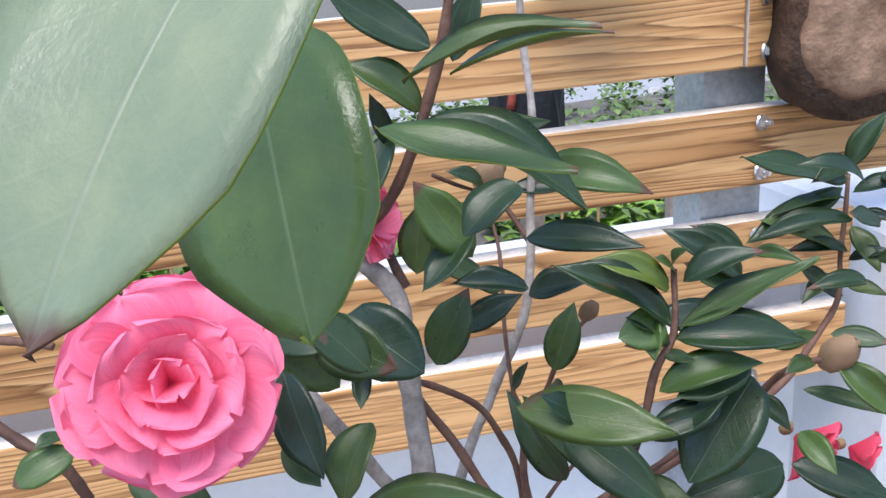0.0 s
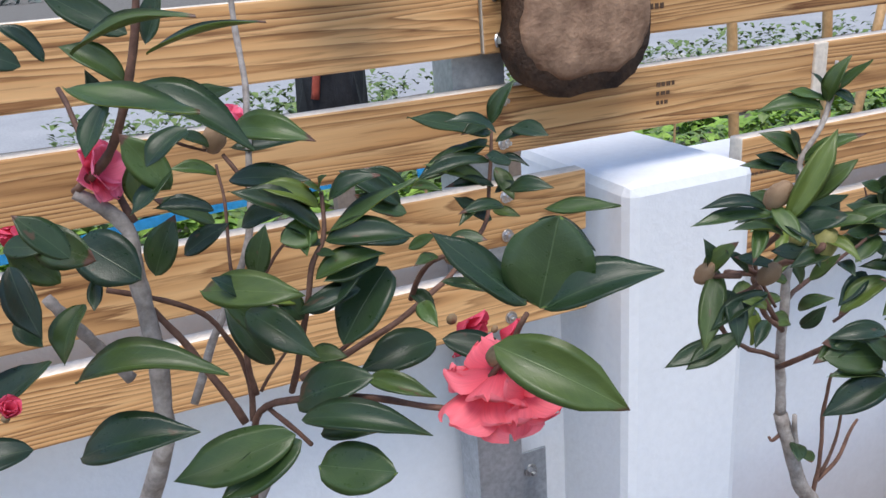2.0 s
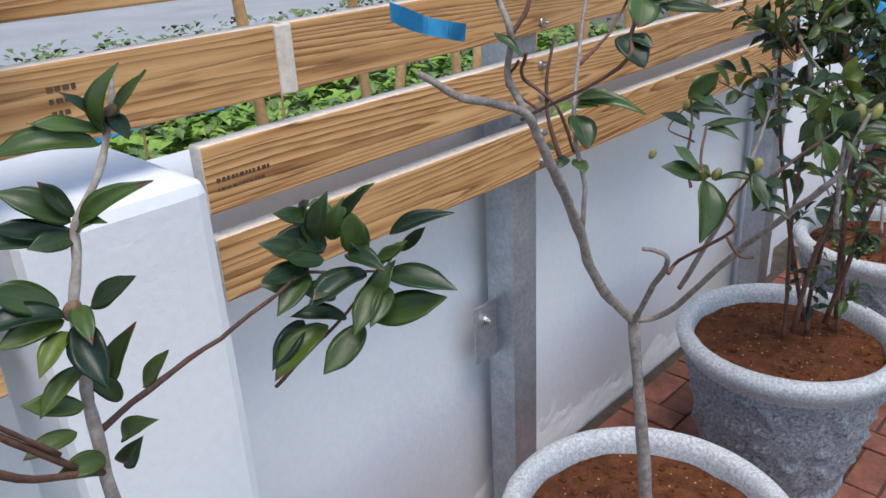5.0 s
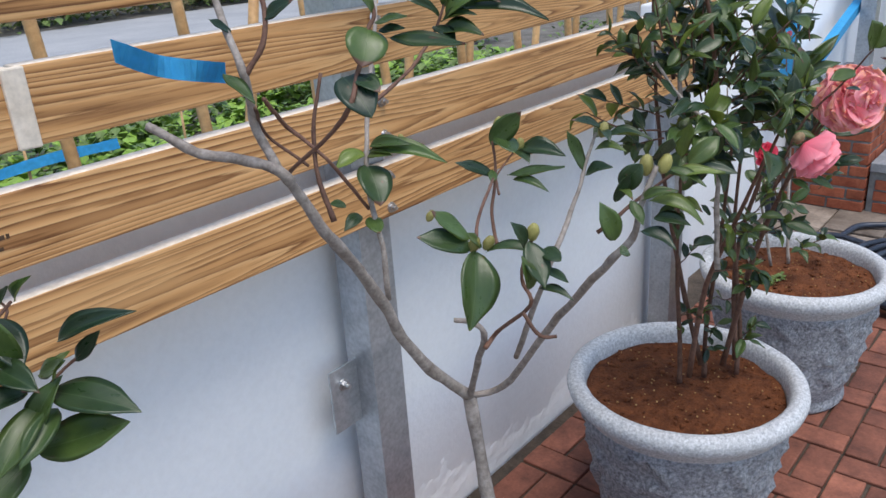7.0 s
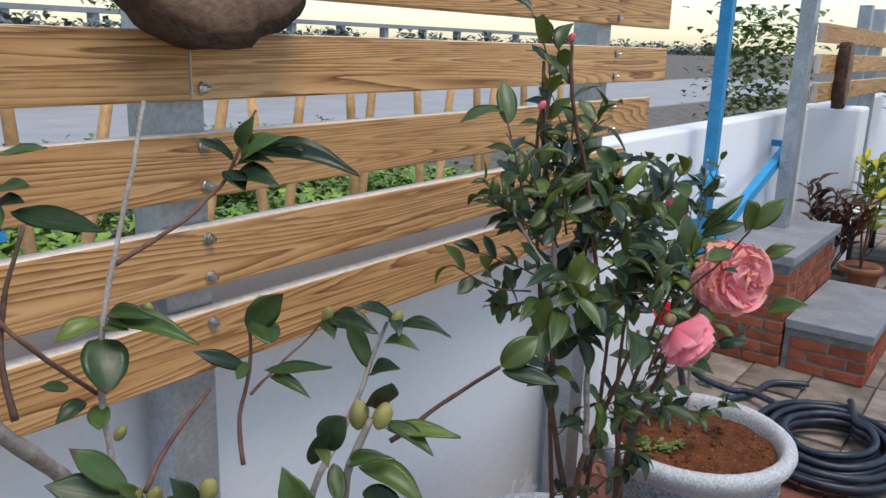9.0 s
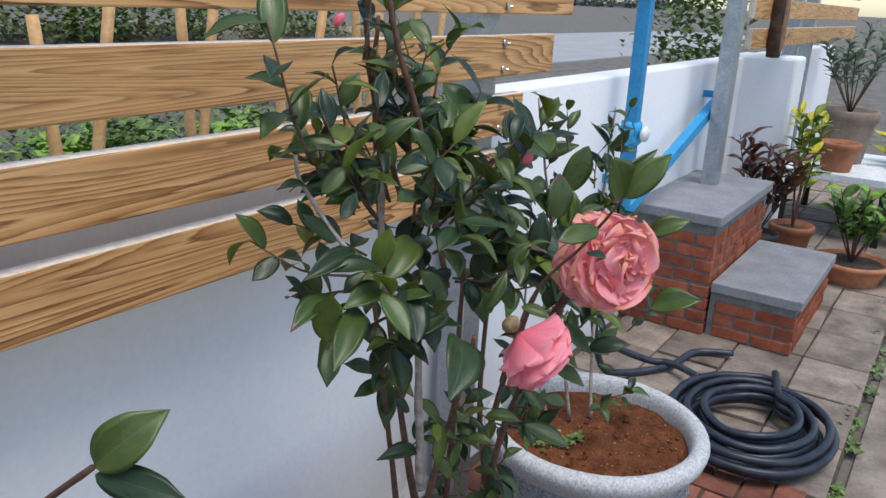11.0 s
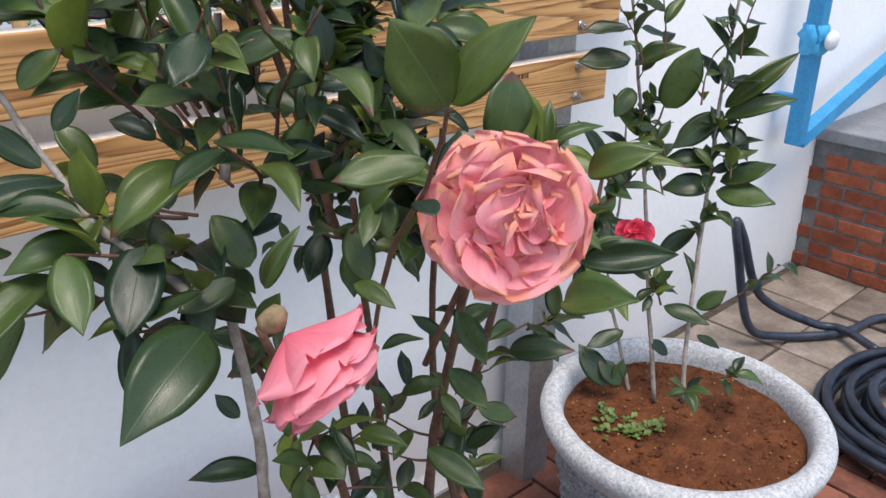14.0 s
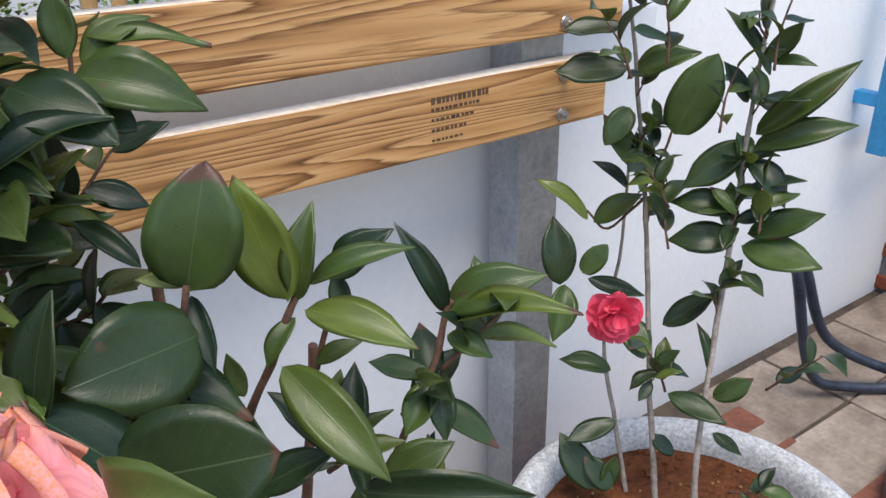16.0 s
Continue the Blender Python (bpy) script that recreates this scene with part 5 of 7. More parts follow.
leaf(P1, (1.293, 0.665, 1.263), (1.212, 0.676, 1.222), 0.40, 0.60)
# --- sparse camellia with bare limbs
limb(P2, [(1.985, 0.642, 0.976), (1.926, 0.658, 1.043), (1.868, 0.667, 1.129), (1.824, 0.663, 1.217), (1.776, 0.657, 1.291), (1.725, 0.647, 1.355), (1.703, 0.656, 1.407), (1.677, 0.659, 1.444), (1.652, 0.700, 1.459), (1.625, 0.740, 1.470), (1.599, 0.793, 1.502)], 0.0096, 0.0054)
limb(P2, [(1.677, 0.659, 1.444), (1.678, 0.691, 1.498), (1.656, 0.665, 1.558), (1.660, 0.691, 1.605), (1.667, 0.720, 1.666)], 0.0058, 0.0036)
limb(P2, [(1.656, 0.665, 1.558), (1.679, 0.656, 1.590), (1.693, 0.662, 1.627), (1.696, 0.679, 1.660)], 0.0036, 0.0024)
limb(P2, [(1.851, 0.673, 1.201), (1.843, 0.666, 1.290), (1.854, 0.691, 1.353), (1.871, 0.708, 1.414), (1.899, 0.720, 1.488), (1.929, 0.730, 1.562), (1.961, 0.745, 1.649)], 0.0042, 0.0026)
limb(P2, [(1.895, 0.716, 1.473), (1.978, 0.722, 1.501), (2.060, 0.737, 1.541), (2.083, 0.733, 1.578), (2.112, 0.731, 1.633)], 0.0030, 0.0018)
limb(P2, [(1.661, 0.644, 1.534), (1.738, 0.710, 1.480), (1.756, 0.660, 1.438), (1.848, 0.690, 1.339)], 0.0028, 0.0024)
limb(P2, [(1.738, 0.638, 1.365), (1.741, 0.661, 1.409), (1.756, 0.680, 1.468), (1.786, 0.686, 1.538)], 0.0036, 0.0022)
limb(P2, [(1.718, 0.697, 1.421), (1.620, 0.473, 1.538), (1.641, 0.469, 1.576), (1.660, 0.470, 1.613), (1.669, 0.468, 1.628), (1.674, 0.481, 1.658)], 0.0026, 0.0018)
limb(P2, [(1.652, 0.650, 1.525), (1.720, 0.726, 1.470), (1.739, 0.677, 1.431)], 0.0022, 0.0020)
limb(P2, [(1.985, 0.642, 0.976), (1.943, 0.586, 1.076), (1.893, 0.532, 1.166), (1.887, 0.550, 1.182), (1.874, 0.569, 1.187)], 0.0056, 0.0032)
limb(P2, [(1.888, 0.527, 1.147), (1.905, 0.518, 1.168), (1.800, 0.390, 1.287), (1.805, 0.403, 1.317), (1.732, 0.337, 1.407)], 0.0034, 0.0018)
limb(P2, [(1.985, 0.642, 0.976), (2.004, 0.586, 1.003), (1.893, 0.425, 1.205), (1.776, 0.282, 1.369), (1.778, 0.253, 1.407), (1.778, 0.243, 1.447), (1.792, 0.235, 1.478)], 0.0062, 0.0022)
limb(P2, [(2.025, 0.574, 1.052), (1.955, 0.464, 1.257), (1.998, 0.454, 1.328), (2.030, 0.451, 1.387), (2.053, 0.447, 1.426)], 0.0044, 0.0018)
limb(P2, [(1.894, 0.501, 1.300), (1.904, 0.518, 1.347), (1.925, 0.524, 1.398), (1.933, 0.535, 1.433)], 0.0026, 0.0016)
limb(P2, [(1.917, 0.516, 1.369), (2.131, 0.673, 1.317), (2.164, 0.656, 1.353)], 0.0018, 0.0013)
limb(P2, [(1.726, 0.405, 1.388), (1.760, 0.425, 1.404), (1.820, 0.450, 1.427)], 0.0022, 0.0016)
limb(P2, [(1.792, 0.395, 1.280), (1.797, 0.373, 1.255), (1.808, 0.358, 1.254)], 0.0024, 0.0020)
leaf(P2, (1.708, 0.393, 1.389), (1.667, 0.369, 1.321), 0.52, 0.90)
leaf(P2, (1.707, 0.396, 1.390), (1.663, 0.431, 1.412), 0.46, 0.70)
leaf(P2, (1.708, 0.400, 1.399), (1.680, 0.425, 1.436), 0.40, 0.60)
leaf(P2, (1.715, 0.384, 1.386), (1.737, 0.323, 1.388), 0.25, 0.40)
leaf(P2, (1.713, 0.388, 1.391), (1.695, 0.392, 1.413), 0.40, 0.60)
leaf(P2, (1.728, 0.339, 1.403), (1.709, 0.308, 1.367), 0.52, 0.80)
leaf(P2, (1.724, 0.342, 1.397), (1.710, 0.346, 1.428), 0.50, 0.60)
leaf(P2, (1.719, 0.323, 1.358), (1.723, 0.285, 1.356), 0.30, 0.60)
leaf(P2, (1.730, 0.322, 1.378), (1.724, 0.291, 1.370), 0.40, 0.60)
leaf(P2, (1.734, 0.327, 1.395), (1.727, 0.301, 1.391), 0.60, 0.60)
leaf(P2, (1.713, 0.330, 1.358), (1.706, 0.331, 1.396), 0.40, 0.60)
leaf(P2, (1.799, 0.240, 1.482), (1.798, 0.224, 1.505), 0.80, 0.80)
leaf(P2, (1.801, 0.231, 1.474), (1.804, 0.191, 1.463), 0.30, 0.60, YOUNG_LEAVES)
leaf(P2, (1.770, 0.260, 1.459), (1.773, 0.242, 1.484), 0.70, 0.80)
leaf(P2, (1.768, 0.239, 1.420), (1.768, 0.202, 1.411), 0.50, 0.60)
leaf(P2, (1.782, 0.238, 1.446), (1.792, 0.186, 1.433), 0.36, 0.60)
leaf(P2, (1.772, 0.251, 1.448), (1.756, 0.230, 1.431), 0.40, 0.60)
leaf(P2, (1.750, 0.256, 1.413), (1.739, 0.265, 1.453), 0.50, 0.80)
leaf(P2, (1.800, 0.230, 1.470), (1.818, 0.180, 1.474), 0.20, 0.60, YOUNG_LEAVES)
leaf(P2, (1.762, 0.263, 1.447), (1.764, 0.249, 1.477), 0.40, 0.60)
leaf(P2, (1.755, 0.245, 1.405), (1.735, 0.241, 1.408), 0.60, 0.60)
leaf(P2, (1.777, 0.244, 1.447), (1.786, 0.212, 1.461), 0.30, 0.60, YOUNG_LEAVES)
leaf(P2, (1.779, 0.231, 1.431), (1.783, 0.196, 1.431), 0.40, 0.60)
leaf(P2, (1.768, 0.263, 1.460), (1.758, 0.242, 1.455), 0.40, 0.60, YOUNG_LEAVES)
leaf(P2, (2.058, 0.442, 1.427), (2.016, 0.464, 1.453), 0.30, 0.60)
leaf(P2, (2.028, 0.450, 1.380), (2.006, 0.467, 1.439), 0.36, 0.70)
leaf(P2, (2.058, 0.439, 1.421), (2.072, 0.376, 1.425), 0.26, 0.60)
leaf(P2, (2.026, 0.449, 1.374), (2.028, 0.410, 1.392), 0.50, 0.60)
leaf(P2, (2.056, 0.445, 1.429), (2.038, 0.418, 1.424), 0.50, 0.60)
leaf(P2, (2.044, 0.445, 1.405), (2.046, 0.400, 1.412), 0.35, 0.60)
leaf(P2, (1.931, 0.536, 1.430), (1.948, 0.497, 1.474), 0.50, 0.80)
leaf(P2, (1.941, 0.530, 1.439), (1.927, 0.494, 1.426), 0.80, 0.80)
leaf(P2, (1.920, 0.525, 1.392), (1.876, 0.552, 1.418), 0.30, 0.60)
leaf(P2, (1.932, 0.511, 1.391), (1.959, 0.439, 1.404), 0.20, 0.60)
leaf(P2, (1.934, 0.504, 1.385), (1.938, 0.451, 1.379), 0.25, 0.60)
leaf(P2, (1.923, 0.527, 1.398), (1.896, 0.510, 1.391), 0.40, 0.60)
leaf(P2, (2.166, 0.653, 1.353), (2.179, 0.575, 1.349), 0.42, 0.70)
leaf(P2, (2.160, 0.658, 1.349), (2.141, 0.617, 1.341), 0.50, 0.60)
leaf(P2, (1.661, 0.469, 1.615), (1.634, 0.455, 1.586), 0.95, 0.95, ROUND_LEAVES)
leaf(P2, (1.670, 0.453, 1.606), (1.698, 0.383, 1.598), 0.22, 0.60)
leaf(P2, (1.666, 0.466, 1.620), (1.674, 0.431, 1.626), 0.42, 0.60)
leaf(P2, (1.668, 0.469, 1.628), (1.652, 0.475, 1.654), 0.42, 0.60)
leaf(P2, (1.666, 0.462, 1.613), (1.669, 0.430, 1.616), 0.32, 0.60)
leaf(P2, (1.674, 0.471, 1.643), (1.687, 0.428, 1.649), 0.32, 0.60)
leaf(P2, (1.632, 0.480, 1.574), (1.625, 0.439, 1.543), 0.72, 0.80)
leaf(P2, (1.640, 0.469, 1.572), (1.637, 0.438, 1.564), 0.60, 0.60)
leaf(P2, (1.669, 0.478, 1.643), (1.660, 0.472, 1.663), 0.50, 0.60)
leaf(P2, (1.865, 0.704, 1.396), (1.842, 0.658, 1.353), 0.72, 0.90)
leaf(P2, (1.868, 0.710, 1.411), (1.819, 0.718, 1.403), 0.50, 0.60)
leaf(P2, (1.874, 0.706, 1.414), (1.915, 0.600, 1.406), 0.24, 0.60)
leaf(P2, (1.876, 0.706, 1.420), (1.892, 0.643, 1.429), 0.30, 0.60)
leaf(P2, (1.838, 0.698, 1.331), (1.800, 0.692, 1.323), 0.50, 0.60)
leaf(P2, (1.845, 0.687, 1.328), (1.828, 0.653, 1.317), 0.60, 0.60)
leaf(P2, (1.830, 0.717, 1.344), (1.798, 0.715, 1.357), 0.40, 0.60)
leaf(P2, (1.871, 0.706, 1.408), (1.871, 0.661, 1.416), 0.40, 0.60)
leaf(P2, (2.078, 0.735, 1.571), (2.034, 0.755, 1.601), 0.30, 0.60)
leaf(P2, (2.077, 0.731, 1.563), (2.088, 0.672, 1.577), 0.36, 0.60)
leaf(P2, (2.070, 0.731, 1.549), (2.085, 0.657, 1.549), 0.46, 0.60)
leaf(P2, (2.084, 0.727, 1.571), (2.103, 0.673, 1.608), 0.42, 0.60)
leaf(P2, (2.094, 0.719, 1.578), (2.153, 0.586, 1.568), 0.20, 0.60)
leaf(P2, (2.114, 0.697, 1.583), (2.116, 0.647, 1.592), 0.40, 0.60)
leaf(P2, (2.087, 0.733, 1.585), (2.087, 0.705, 1.628), 0.42, 0.60)
leaf(P2, (2.068, 0.738, 1.558), (2.057, 0.687, 1.541), 0.50, 0.60)
leaf(P2, (1.643, 0.686, 1.563), (1.641, 0.633, 1.535), 0.30, 0.60)
leaf(P2, (1.663, 0.687, 1.605), (1.639, 0.691, 1.622), 0.40, 0.60)
leaf(P2, (1.689, 0.662, 1.617), (1.702, 0.622, 1.637), 0.40, 0.60)
green_bud(P2, (1.710, 0.395, 1.394), 0.0099)
green_bud(P2, (1.719, 0.383, 1.395), 0.0093)
green_bud(P2, (1.734, 0.338, 1.411), 0.0103)
green_bud(P2, (1.762, 0.499, 1.390), 0.0077)
green_bud(P2, (1.791, 0.246, 1.478), 0.0109)
green_bud(P2, (1.797, 0.230, 1.480), 0.0102)
green_bud(P2, (1.946, 0.533, 1.455), 0.0099)
green_bud(P2, (2.166, 0.655, 1.357), 0.0141)
green_bud(P2, (2.060, 0.441, 1.430), 0.0113)
green_bud(P2, (1.906, 0.673, 1.426), 0.0087)
green_bud(P2, (2.136, 0.672, 1.588), 0.0107)

flower(P0, (0.152, 0.345, 1.642), (0.20, -0.86, 0.40), 0.0385, "rose", rows=((6, 84, 1.0), (6, 66, 0.95), (5, 46, 0.80), (4, 28, 0.62), (3, 12, 0.45)), label="open pink rose-form camellia flower")
flower(P0, (0.473, 0.313, 1.509), (0.15, 0.05, -0.90), 0.050, "frilly", 10, rows=((5, 88, 0.80), (6, 66, 1.0), (5, 46, 1.0), (4, 26, 0.9)), label="ragged coral-pink flower seen from behind")
flower(P0, (0.515, 0.496, 1.456), (0.3, -0.6, -0.3), 0.030, "red", rows=((6, 45, 1.0), (5, 25, 0.9)), label="wilting red flower")
flower(P0, (0.556, 0.493, 1.438), (0.6, -0.5, -0.3), 0.022, "red", rows=((6, 45, 1.0), (5, 25, 0.9)), label="wilting red flower")
flower(P0, (0.357, 0.626, 1.638), (0.4, -0.3, 0.8), 0.022, "pink", rows=((5, 30, 1.0), (4, 15, 0.9)), label="half-open pink bud")
flower(P0, (0.239, 0.526, 1.637), (0.5, -0.4, 0.2), 0.026, "pink", rows=((7, 60, 1.0), (6, 35, 0.9)), label="pink flower")
flower(P0, (0.205, 0.432, 1.628), (-0.7, -0.5, -0.2), 0.021, "red", rows=((6, 22, 1.0), (5, 10, 0.95)), label="plump opening red bud")
flower(P0, (0.179, 0.321, 1.555), (0.3, -0.4, 0.6), 0.012, "red", rows=((5, 18, 1.0), (4, 8, 0.95)), label="small opening red bud")


def sprig(plant, base, way, length, count, size, rng, wide=0.5, thick=0.0022, shapes=None, bare=0.25):
    """A leafy shoot: a curved twig with leaves set round it and a tuft at its end."""
    base, way = Vector(base), Vector(way).normalized()
    bend = 0.25 * length * Vector((rng.uniform(-1, 1), rng.uniform(-1, 1), rng.uniform(0, 1)))
    end = base + way * length + bend
    mid = base + way * length * 0.55
    limb(plant, [base, mid, end], thick, thick * 0.55)
    for k in range(count):
        t = bare + (1 - bare) * k / max(count - 1, 1)
        p = (base.lerp(mid, t / 0.55) if t < 0.55 else mid.lerp(end, (t - 0.55) / 0.45))
        a = 2.4 * k + rng.uniform(-0.5, 0.5)
        ortho = way.orthogonal().normalized()
        out = Matrix.Rotation(a, 3, way) @ ortho
        d = (out * rng.uniform(0.75, 1.0) + way * rng.uniform(0.3, 0.9) + Vector((0, 0, rng.uniform(-0.45, 0.25)))).normalized()
        s = size * rng.uniform(0.75, 1.2)
        leaf(plant, p, p + d * s, wide * rng.uniform(0.85, 1.15), rng.uniform(0.0, 0.55), shapes)
    return end


# dense bush: stems from the soil, then leafy shoots through the crown
rng = random.Random(5)
STEMS = [[(3.040, 0.656, 0.473), (3.044, 0.660, 0.626), (2.984, 0.614, 0.951), (2.936, 0.583, 1.254)],
         [(3.100, 0.587, 0.473), (3.134, 0.599, 0.607), (3.083, 0.620, 0.946), (3.074, 0.594, 1.306)],
         [(2.964, 0.694, 0.479), (2.961, 0.698, 0.609), (2.899, 0.692, 0.902), (2.778, 0.639, 1.207)],
         [(3.033, 0.663, 0.514), (3.015, 0.723, 0.755), (3.033, 0.807, 1.099), (3.016, 0.836, 1.460), (2.999, 0.818, 1.619)],
         [(2.977, 0.673, 0.501), (2.936, 0.626, 0.804), (2.820, 0.515, 1.055), (2.739, 0.439, 1.229)],
         [(3.063, 0.613, 0.514), (3.003, 0.531, 0.901), (2.966, 0.444, 1.151), (2.915, 0.366, 1.287)],
         [(3.104, 0.594, 0.514), (3.144, 0.628, 0.800), (3.164, 0.586, 1.045), (3.159, 0.532, 1.221)],
         [(2.935, 0.612, 1.202), (2.863, 0.626, 1.463), (2.801, 0.638, 1.622), (2.787, 0.643, 1.737)],
         [(3.037, 0.785, 1.304), (2.915, 0.760, 1.508), (2.865, 0.744, 1.696)]]
for s in STEMS:
    limb(P3, s, 0.0078 if s[0][2] < 0.52 else 0.005, 0.0035, "stem" if s[0][2] < 0.52 else "branch", TWIG_BROWN)
CROWN = Vector((2.873, 0.643, 1.278))
for k in range(46):
    a, v = rng.uniform(0, 6.283), rng.uniform(-0.75, 1.0)
    r = math.sqrt(1 - v * v) if abs(v) < 1 else 0
    d = Vector((r * math.cos(a), r * math.sin(a), v))
    inner = CROWN + Vector((d.x * 0.12, d.y * 0.09, d.z * 0.12))
    size = rng.uniform(0.10, 0.19)
    if d.x > 0.3 and d.y < 0.4:
        size *= 0.45
    if inner.y + d.y * size < 0.34:
        size *= 0.6
    sprig(P3, inner, d + Vector((0, 0, 0.45)), size, rng.randint(6, 9), rng.uniform(0.048, 0.068), rng, 0.48)
for base, way, size in (((2.815, 0.641, 1.531), (-0.1, 0, 1), 0.20), ((2.853, 0.729, 1.557), (0.1, 0, 1), 0.22), ((3.016, 0.816, 1.460), (0.2, 0.1, 1), 0.20), ((3.080, 0.775, 1.367), (0.15, 0.2, 1), 0.22),
                        ((2.736, 0.621, 1.371), (-0.6, 0, 0.7), 0.14), ((2.612, 0.619, 1.461), (-0.4, 0, 0.9), 0.14), ((2.930, 0.725, 0.997), (-0.7, -0.4, 0.4), 0.12), ((2.716, 0.568, 1.229), (-0.9, -0.1, 0.1), 0.12)):
    sprig(P3, base, way, size, 7, 0.072, rng, 0.48)
for base, way in (((2.968, 0.584, 1.306), (0.3, -0.5, 0.8)), ((2.989, 0.637, 1.411), (0.3, -0.1, 0.9)), ((2.999, 0.698, 1.493), (0.4, 0.1, 0.8)), ((2.967, 0.530, 1.223), (0.1, -0.7, 0.5)), ((2.998, 0.612, 1.201), (0.3, -0.6, 0.2)), ((2.959, 0.515, 1.413), (0.1, -0.4, 0.8))):
    sprig(P3, base, way, rng.uniform(0.08, 0.13), 7, 0.07, rng, 0.5)
for k in range(40):
    s = rng.choice(STEMS[:7])
    line = smooth_line(s, 6)
    p = line[rng.randint(4, max(5, len(line) - 8))]
    d = Vector((rng.uniform(-1, 0.6), rng.uniform(-1, 0.3), rng.uniform(-0.1, 0.5)))
    sprig(P3, p, d, rng.uniform(0.03, 0.08), rng.randint(2, 4), rng.uniform(0.036, 0.06), rng, 0.42, 0.0018, None, 0.5)
flower(P3, (2.924, 0.343, 1.309), (-0.50, -0.75, 0.15), 0.072, "pale", 56, ((9, 100, 0.98), (9, 82, 1.0), (8, 64, 0.97), (7, 46, 0.92)), "large ruffled salmon-pink flower with browning edges")
flower(P3, (2.721, 0.371, 1.264), (0.28, -0.50, -0.60), 0.066, "coral", 0, ((6, 54, 0.85), (6, 40, 0.98), (5, 28, 1.0), (4, 17, 0.95), (3, 8, 0.85)), "nodding pink flower seen from the side")
limb(P3, [(2.937, 0.387, 1.276), (2.951, 0.426, 1.202), (2.958, 0.488, 1.083)], 0.0028, 0.0040)
for at in ((2.787, 0.643, 1.742), (2.936, 0.483, 1.434), (2.701, 0.647, 1.621)):
    bud(P3, at, 0.010, PINK_BUD_MESH)

# --- shoots of the dense bush beside the flowers
limb(P3, [(3.101, 0.528, 1.184), (3.117, 0.509, 1.236), (3.135, 0.496, 1.288), (3.140, 0.497, 1.294)], 0.0032, 0.0020)
limb(P3, [(3.201, 0.495, 1.128), (3.228, 0.483, 1.197), (3.242, 0.484, 1.239), (3.248, 0.482, 1.251)], 0.0030, 0.0020)
limb(P3, [(3.055, 0.516, 1.258), (3.063, 0.499, 1.295), (3.068, 0.497, 1.317)], 0.0030, 0.0020)
limb(P3, [(2.985, 0.624, 1.357), (3.021, 0.599, 1.395), (3.042, 0.581, 1.427)], 0.0030, 0.0020)
limb(P3, [(3.164, 0.542, 1.196), (3.184, 0.543, 1.251), (3.184, 0.540, 1.270)], 0.0025, 0.0018)
leaf(P3, (3.069, 0.500, 1.311), (3.090, 0.497, 1.386), 0.70, 0.95)
leaf(P3, (3.129, 0.497, 1.285), (3.108, 0.508, 1.370), 0.45, 0.70)
leaf(P3, (3.135, 0.494, 1.285), (3.151, 0.497, 1.347), 0.35, 0.60)
leaf(P3, (3.145, 0.496, 1.292), (3.200, 0.458, 1.320), 0.22, 0.40)
leaf(P3, (3.183, 0.539, 1.267), (3.221, 0.517, 1.304), 0.50, 0.70)
leaf(P3, (3.186, 0.539, 1.270), (3.181, 0.523, 1.238), 0.45, 0.60)
leaf(P3, (3.246, 0.486, 1.244), (3.293, 0.436, 1.279), 0.45, 0.60)
leaf(P3, (3.246, 0.479, 1.235), (3.291, 0.400, 1.269), 0.24, 0.50)
leaf(P3, (3.244, 0.486, 1.242), (3.220, 0.507, 1.311), 0.25, 0.50)
leaf(P3, (3.138, 0.491, 1.278), (3.180, 0.424, 1.269), 0.36, 0.60)
leaf(P3, (3.118, 0.489, 1.244), (3.141, 0.400, 1.200), 0.34, 0.60)
leaf(P3, (3.243, 0.482, 1.225), (3.259, 0.449, 1.217), 0.50, 0.70)
leaf(P3, (3.228, 0.483, 1.197), (3.186, 0.502, 1.213), 0.40, 0.50)
leaf(P3, (3.230, 0.479, 1.193), (3.192, 0.465, 1.168), 0.50, 0.60)
leaf(P3, (3.230, 0.479, 1.193), (3.215, 0.446, 1.164), 0.45, 0.60)
leaf(P3, (3.069, 0.492, 1.284), (2.991, 0.471, 1.289), 0.75, 0.85)
leaf(P3, (2.998, 0.425, 1.257), (3.064, 0.372, 1.278), 0.75, 0.85)
leaf(P3, (3.135, 0.426, 1.176), (3.208, 0.344, 1.192), 0.35, 0.70)
leaf(P3, (3.157, 0.436, 1.166), (3.196, 0.411, 1.196), 0.50, 0.60)
leaf(P3, (3.052, 0.526, 1.321), (3.025, 0.562, 1.348), 0.30, 0.50)
leaf(P3, (3.074, 0.511, 1.301), (3.071, 0.478, 1.263), 0.30, 0.50)
leaf(P3, (3.071, 0.506, 1.312), (3.044, 0.515, 1.320), 0.35, 0.50)
leaf(P3, (3.095, 0.506, 1.220), (3.088, 0.507, 1.257), 0.35, 0.60)
leaf(P3, (3.134, 0.499, 1.270), (3.107, 0.493, 1.245), 0.40, 0.50)
leaf(P3, (3.158, 0.528, 1.210), (3.188, 0.512, 1.226), 0.40, 0.50)
leaf(P3, (3.154, 0.501, 1.173), (3.168, 0.510, 1.210), 0.45, 0.60)
leaf(P3, (3.148, 0.482, 1.164), (3.115, 0.509, 1.215), 0.40, 0.60)
leaf(P3, (3.046, 0.580, 1.425), (3.107, 0.532, 1.409), 0.48, 0.75)
leaf(P3, (3.058, 0.582, 1.447), (3.120, 0.544, 1.442), 0.22, 0.50)
leaf(P3, (3.013, 0.585, 1.424), (3.054, 0.531, 1.398), 0.55, 0.70)
leaf(P3, (3.037, 0.581, 1.421), (3.070, 0.549, 1.397), 0.55, 0.60)
